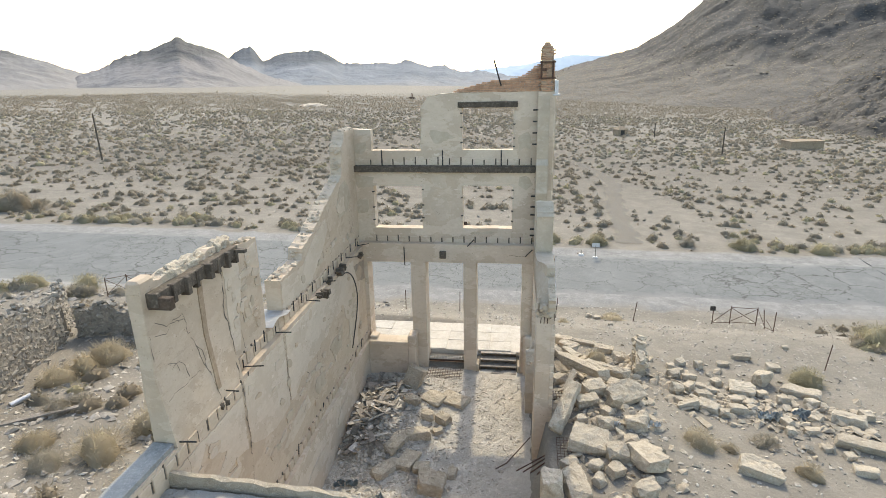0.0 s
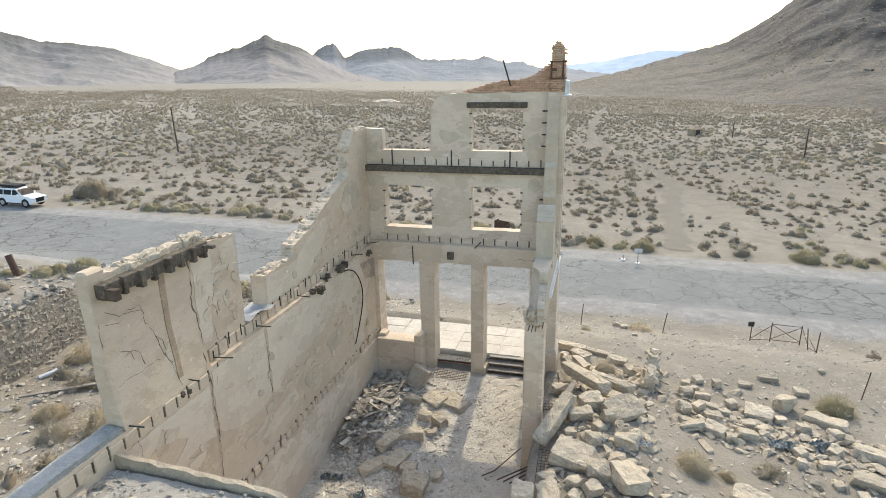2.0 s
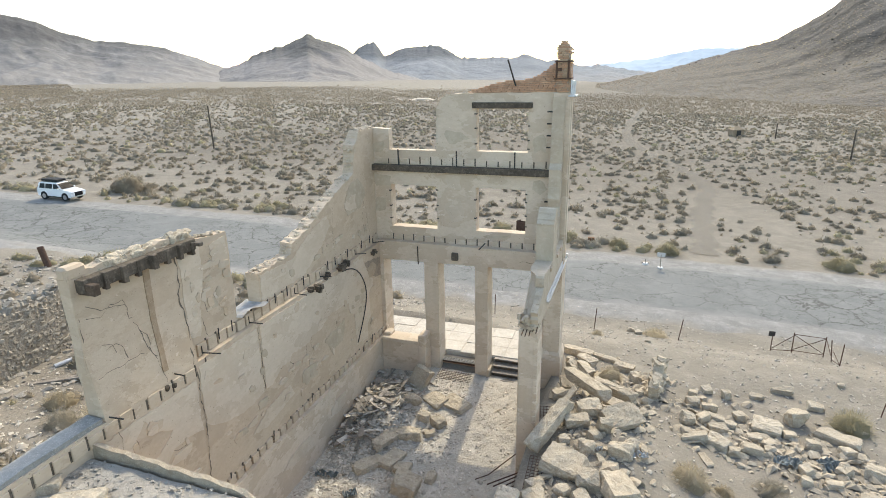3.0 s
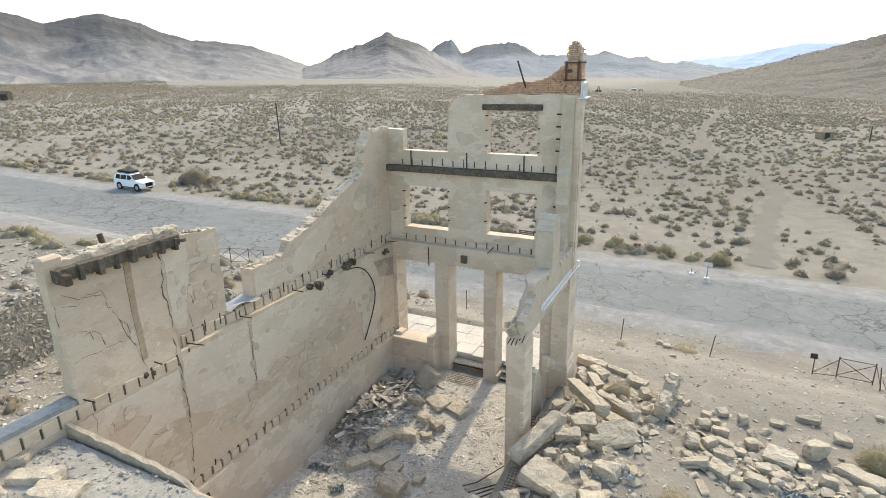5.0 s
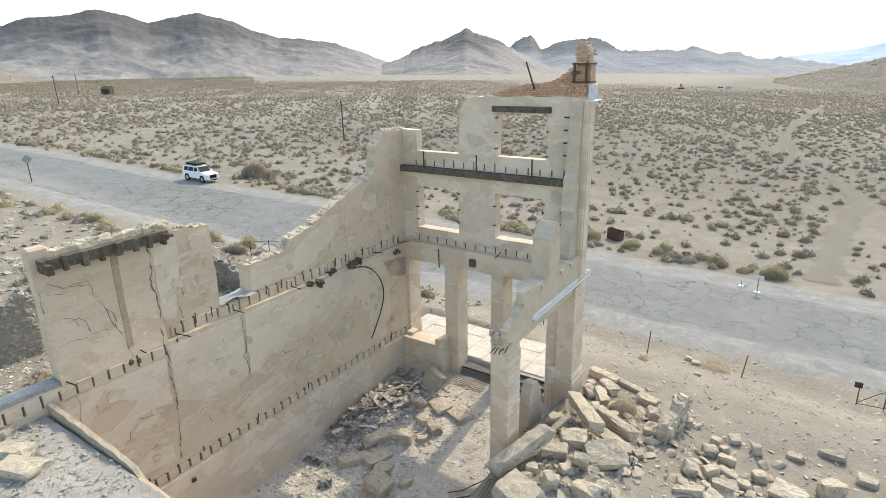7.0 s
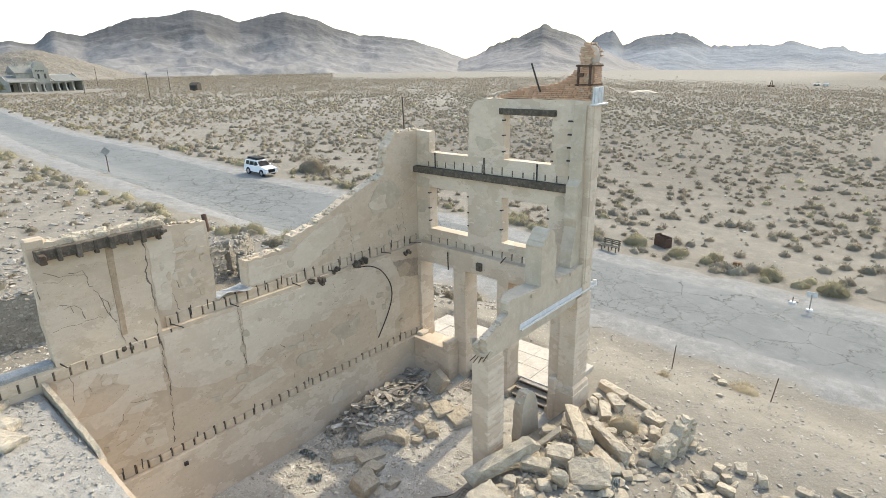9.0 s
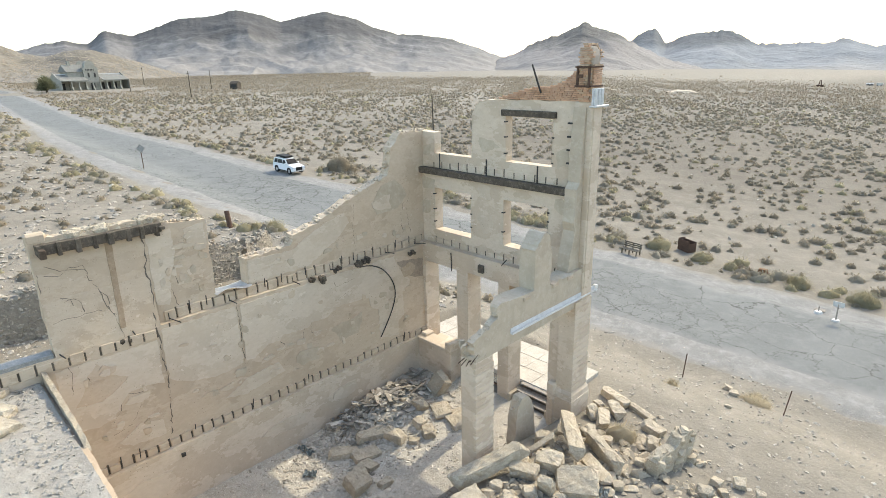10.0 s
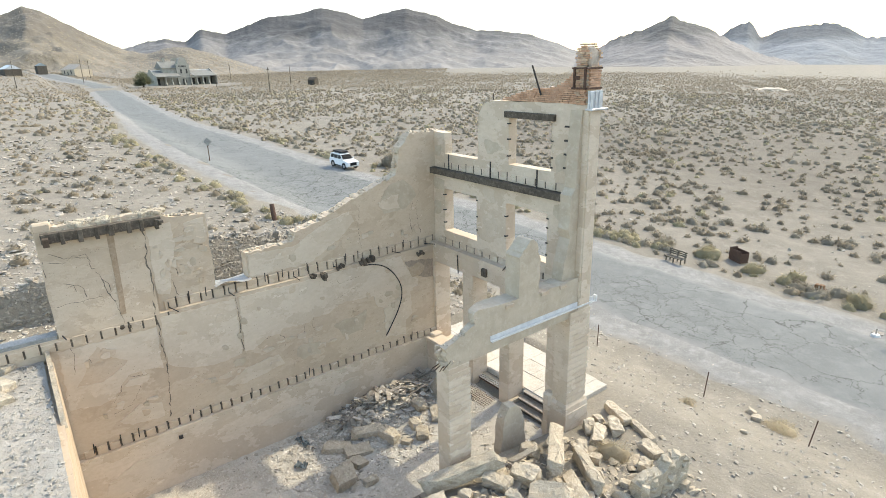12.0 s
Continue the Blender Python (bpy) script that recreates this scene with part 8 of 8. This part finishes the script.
ok = ((x > 1.4) | (y > 24.1) | ((x > -5.7) & (x < 0.3) & (y < 20.3))) & (road_gap(x, y) > 4.1)
stones("pebbles", x[ok], y[ok], s[ok], M_PEBBLE, "small stones scattered on the soil", 3)
n = 8000
x, y = g.uniform(-30, -6.9, n), g.uniform(4, 30, n)
s = 0.025 + 0.2 * g.uniform(0, 1, n) ** 3.4
ok = road_gap(x, y) > 6.0
stones("slope_stones", x[ok], y[ok], s[ok], M_STONE, "brown stones strewn over the slope", 4)
n = 5500
x, y = g.uniform(-16.2, -6.9, n), g.uniform(5, 21, n)
stones("scree", x, y, 0.015 + 0.09 * g.uniform(0, 1, n) ** 3, M_PEBBLE, "loose pale scree beside the ruin", 14)
n = 3800
x, y = g.uniform(-75, -20, n), g.uniform(4, 27, n)
ok = road_gap(x, y) > 6.5
stones("pale_rocks", x[ok], y[ok], (0.05 + 0.28 * g.uniform(0, 1, n) ** 3)[ok], M_STONE, "pale broken rocks strewn over the bank", 15)
n = 3000
r = np.sqrt(g.uniform(30 ** 2, 130 ** 2, n))
a = np.radians(g.uniform(-95, 40, n))
x, y = 3 + r * np.sin(a), 8 + r * np.cos(a)
ok = clear(x, y)
stones("plain_stones", x[ok], y[ok], (0.04 + 0.25 * g.uniform(0, 1, n) ** 6)[ok], M_PEBBLE, "pale stones scattered over the plain", 5)
x, y = g.uniform(-6.0, 0.5, 9000), g.uniform(2.5, 7.6, 9000)
stones("roof_gravel", x, y, 0.01 + 0.05 * g.uniform(0, 1, 9000) ** 6, M_ROOF, "gravel and chips on the vault roof", 6, zs=np.full(9000, 5.545))

n = 1500
x, y = g.normal(-3.6, 0.95, n), g.normal(17.0, 1.7, n)
ok = (x > -5.5) & (x < -0.6) & (y > 13) & (y < 20.3)
stones("plaster_chips", x[ok], y[ok], (0.025 + 0.1 * g.uniform(0, 1, n) ** 4)[ok], M_PLASTER_CHIP, "pale plaster chips fallen on the floor of the ruin", 7)

# dark rock outcrops on the east hill
hill = bpy.data.objects["mountain_east"].data
co = np.empty(len(hill.vertices) * 3)
hill.vertices.foreach_get("co", co)
co = co.reshape(-1, 3)
g = np.random.default_rng(77)
up = co[(co[:, 2] > 6) & (co[:, 0] > 0) & (co[:, 0] < 420)]
band = np.array([noise.noise(Vector(c) * 0.022) + 0.6 * noise.noise(Vector(c) * 0.07) for c in up]) + np.minimum(up[:, 2] / 160, 0.4)
up = up[band > 0.3]
up = up[g.choice(len(up), min(3200, len(up)), replace=False)]
stones("hill_rocks", up[:, 0] + g.normal(0, 1.5, len(up)), up[:, 1] + g.normal(0, 1.5, len(up)), 0.3 + 1.1 * g.uniform(0, 1, len(up)) ** 3, M_HILL, "dark rock outcrops on the hillside", 78, lift=0.0, zs=up[:, 2])

# ---------------------------------------------------------------- bricks
brick_bm = bmesh.new()
box(brick_bm, (-0.081, -0.042, -0.0252), (0.081, 0.042, 0.0252), 0.005)
brick_red = bpy.data.meshes.new("brick")
brick_bm.to_mesh(brick_red)
brick_buff = bpy.data.meshes.new("brick")
brick_bm.to_mesh(brick_buff)
brick_bm.free()
brick_red.materials.append(M_BRICK)
brick_buff.materials.append(M_BRICKPALE)
r = random.Random(77)
brick_core = extruded([(-2.2, 11.74), (0.7, 11.74), (0.7, 12.68), (0.48, 12.5), (0.16, 12.26), (-0.3, 12.12), (-1.1, 12.06), (-1.9, 11.86)], [], lambda u, v, w: (u, 21.17 + w, v), 0.2)
parapet = part("brick_parapet", brick_core, M_MORTAR, ruin, "broken orange-brown brick parapet")


def lay(parent, mesh, x, y, z, turn):
    ob = new("brick", mesh)
    ob.parent = parent
    ob.matrix_local = pose(x + r.uniform(-0.006, 0.006), y + r.uniform(-0.008, 0.008), z, 0, 0, turn + r.uniform(-1.5, 1.5))


for c in range(17):
    z = 11.775 + 0.058 * c
    left = (-2.45, -2.3, -2.05, -1.85, -1.65, -1.4, -1.12, -0.4, -0.12, 0.0, 0.12, 0.2, 0.3, 0.36, 0.42, 0.5, 0.56)[c]
    x = left + 0.08 + r.uniform(0, 0.06)
    while x < 0.66:
        lay(parapet, brick_red, x, 21.13, z, 0)
        lay(parapet, brick_red, x + 0.03, 21.4, z, 0)
        x += 0.172
for c in range(28):
    z = 11.775 + 0.058 * c
    inset = (0.0, 0.03, 0.08, 0.14)[max(0, c - 24)]
    x = 0.76 + inset + (0.0 if c % 2 else 0.07) + r.uniform(-0.035, 0.035)
    while x < 1.09 - inset:
        mesh = brick_buff if r.random() < 0.45 else brick_red
        lay(turret, mesh, x, 20.97 + r.uniform(-0.03, 0.01), z, r.uniform(-4, 4))
        if r.random() < 0.97:
            lay(turret, brick_buff, x, 21.43, z, 0)
        x += 0.172
    for k in range(3):
        y = 21.06 + 0.15 * k + (0.04 if c % 2 else 0.0)
        lay(turret, brick_buff if r.random() < 0.5 else brick_red, 0.735 + inset + r.uniform(-0.03, 0.02), y, z, 90)
        if c < 18:
            lay(turret, brick_red if 6 < c < 17 else brick_buff, 1.115, y, z, 90)

# ---------------------------------------------------------------- enlarged by the car's true length
for data in list(bpy.data.meshes) + list(bpy.data.curves):
    data.transform(Matrix.Scale(GROW, 4))
for ob in scene.objects:
    if ob.type in {"MESH", "EMPTY", "CURVE"}:
        ob.location = ob.location * GROW
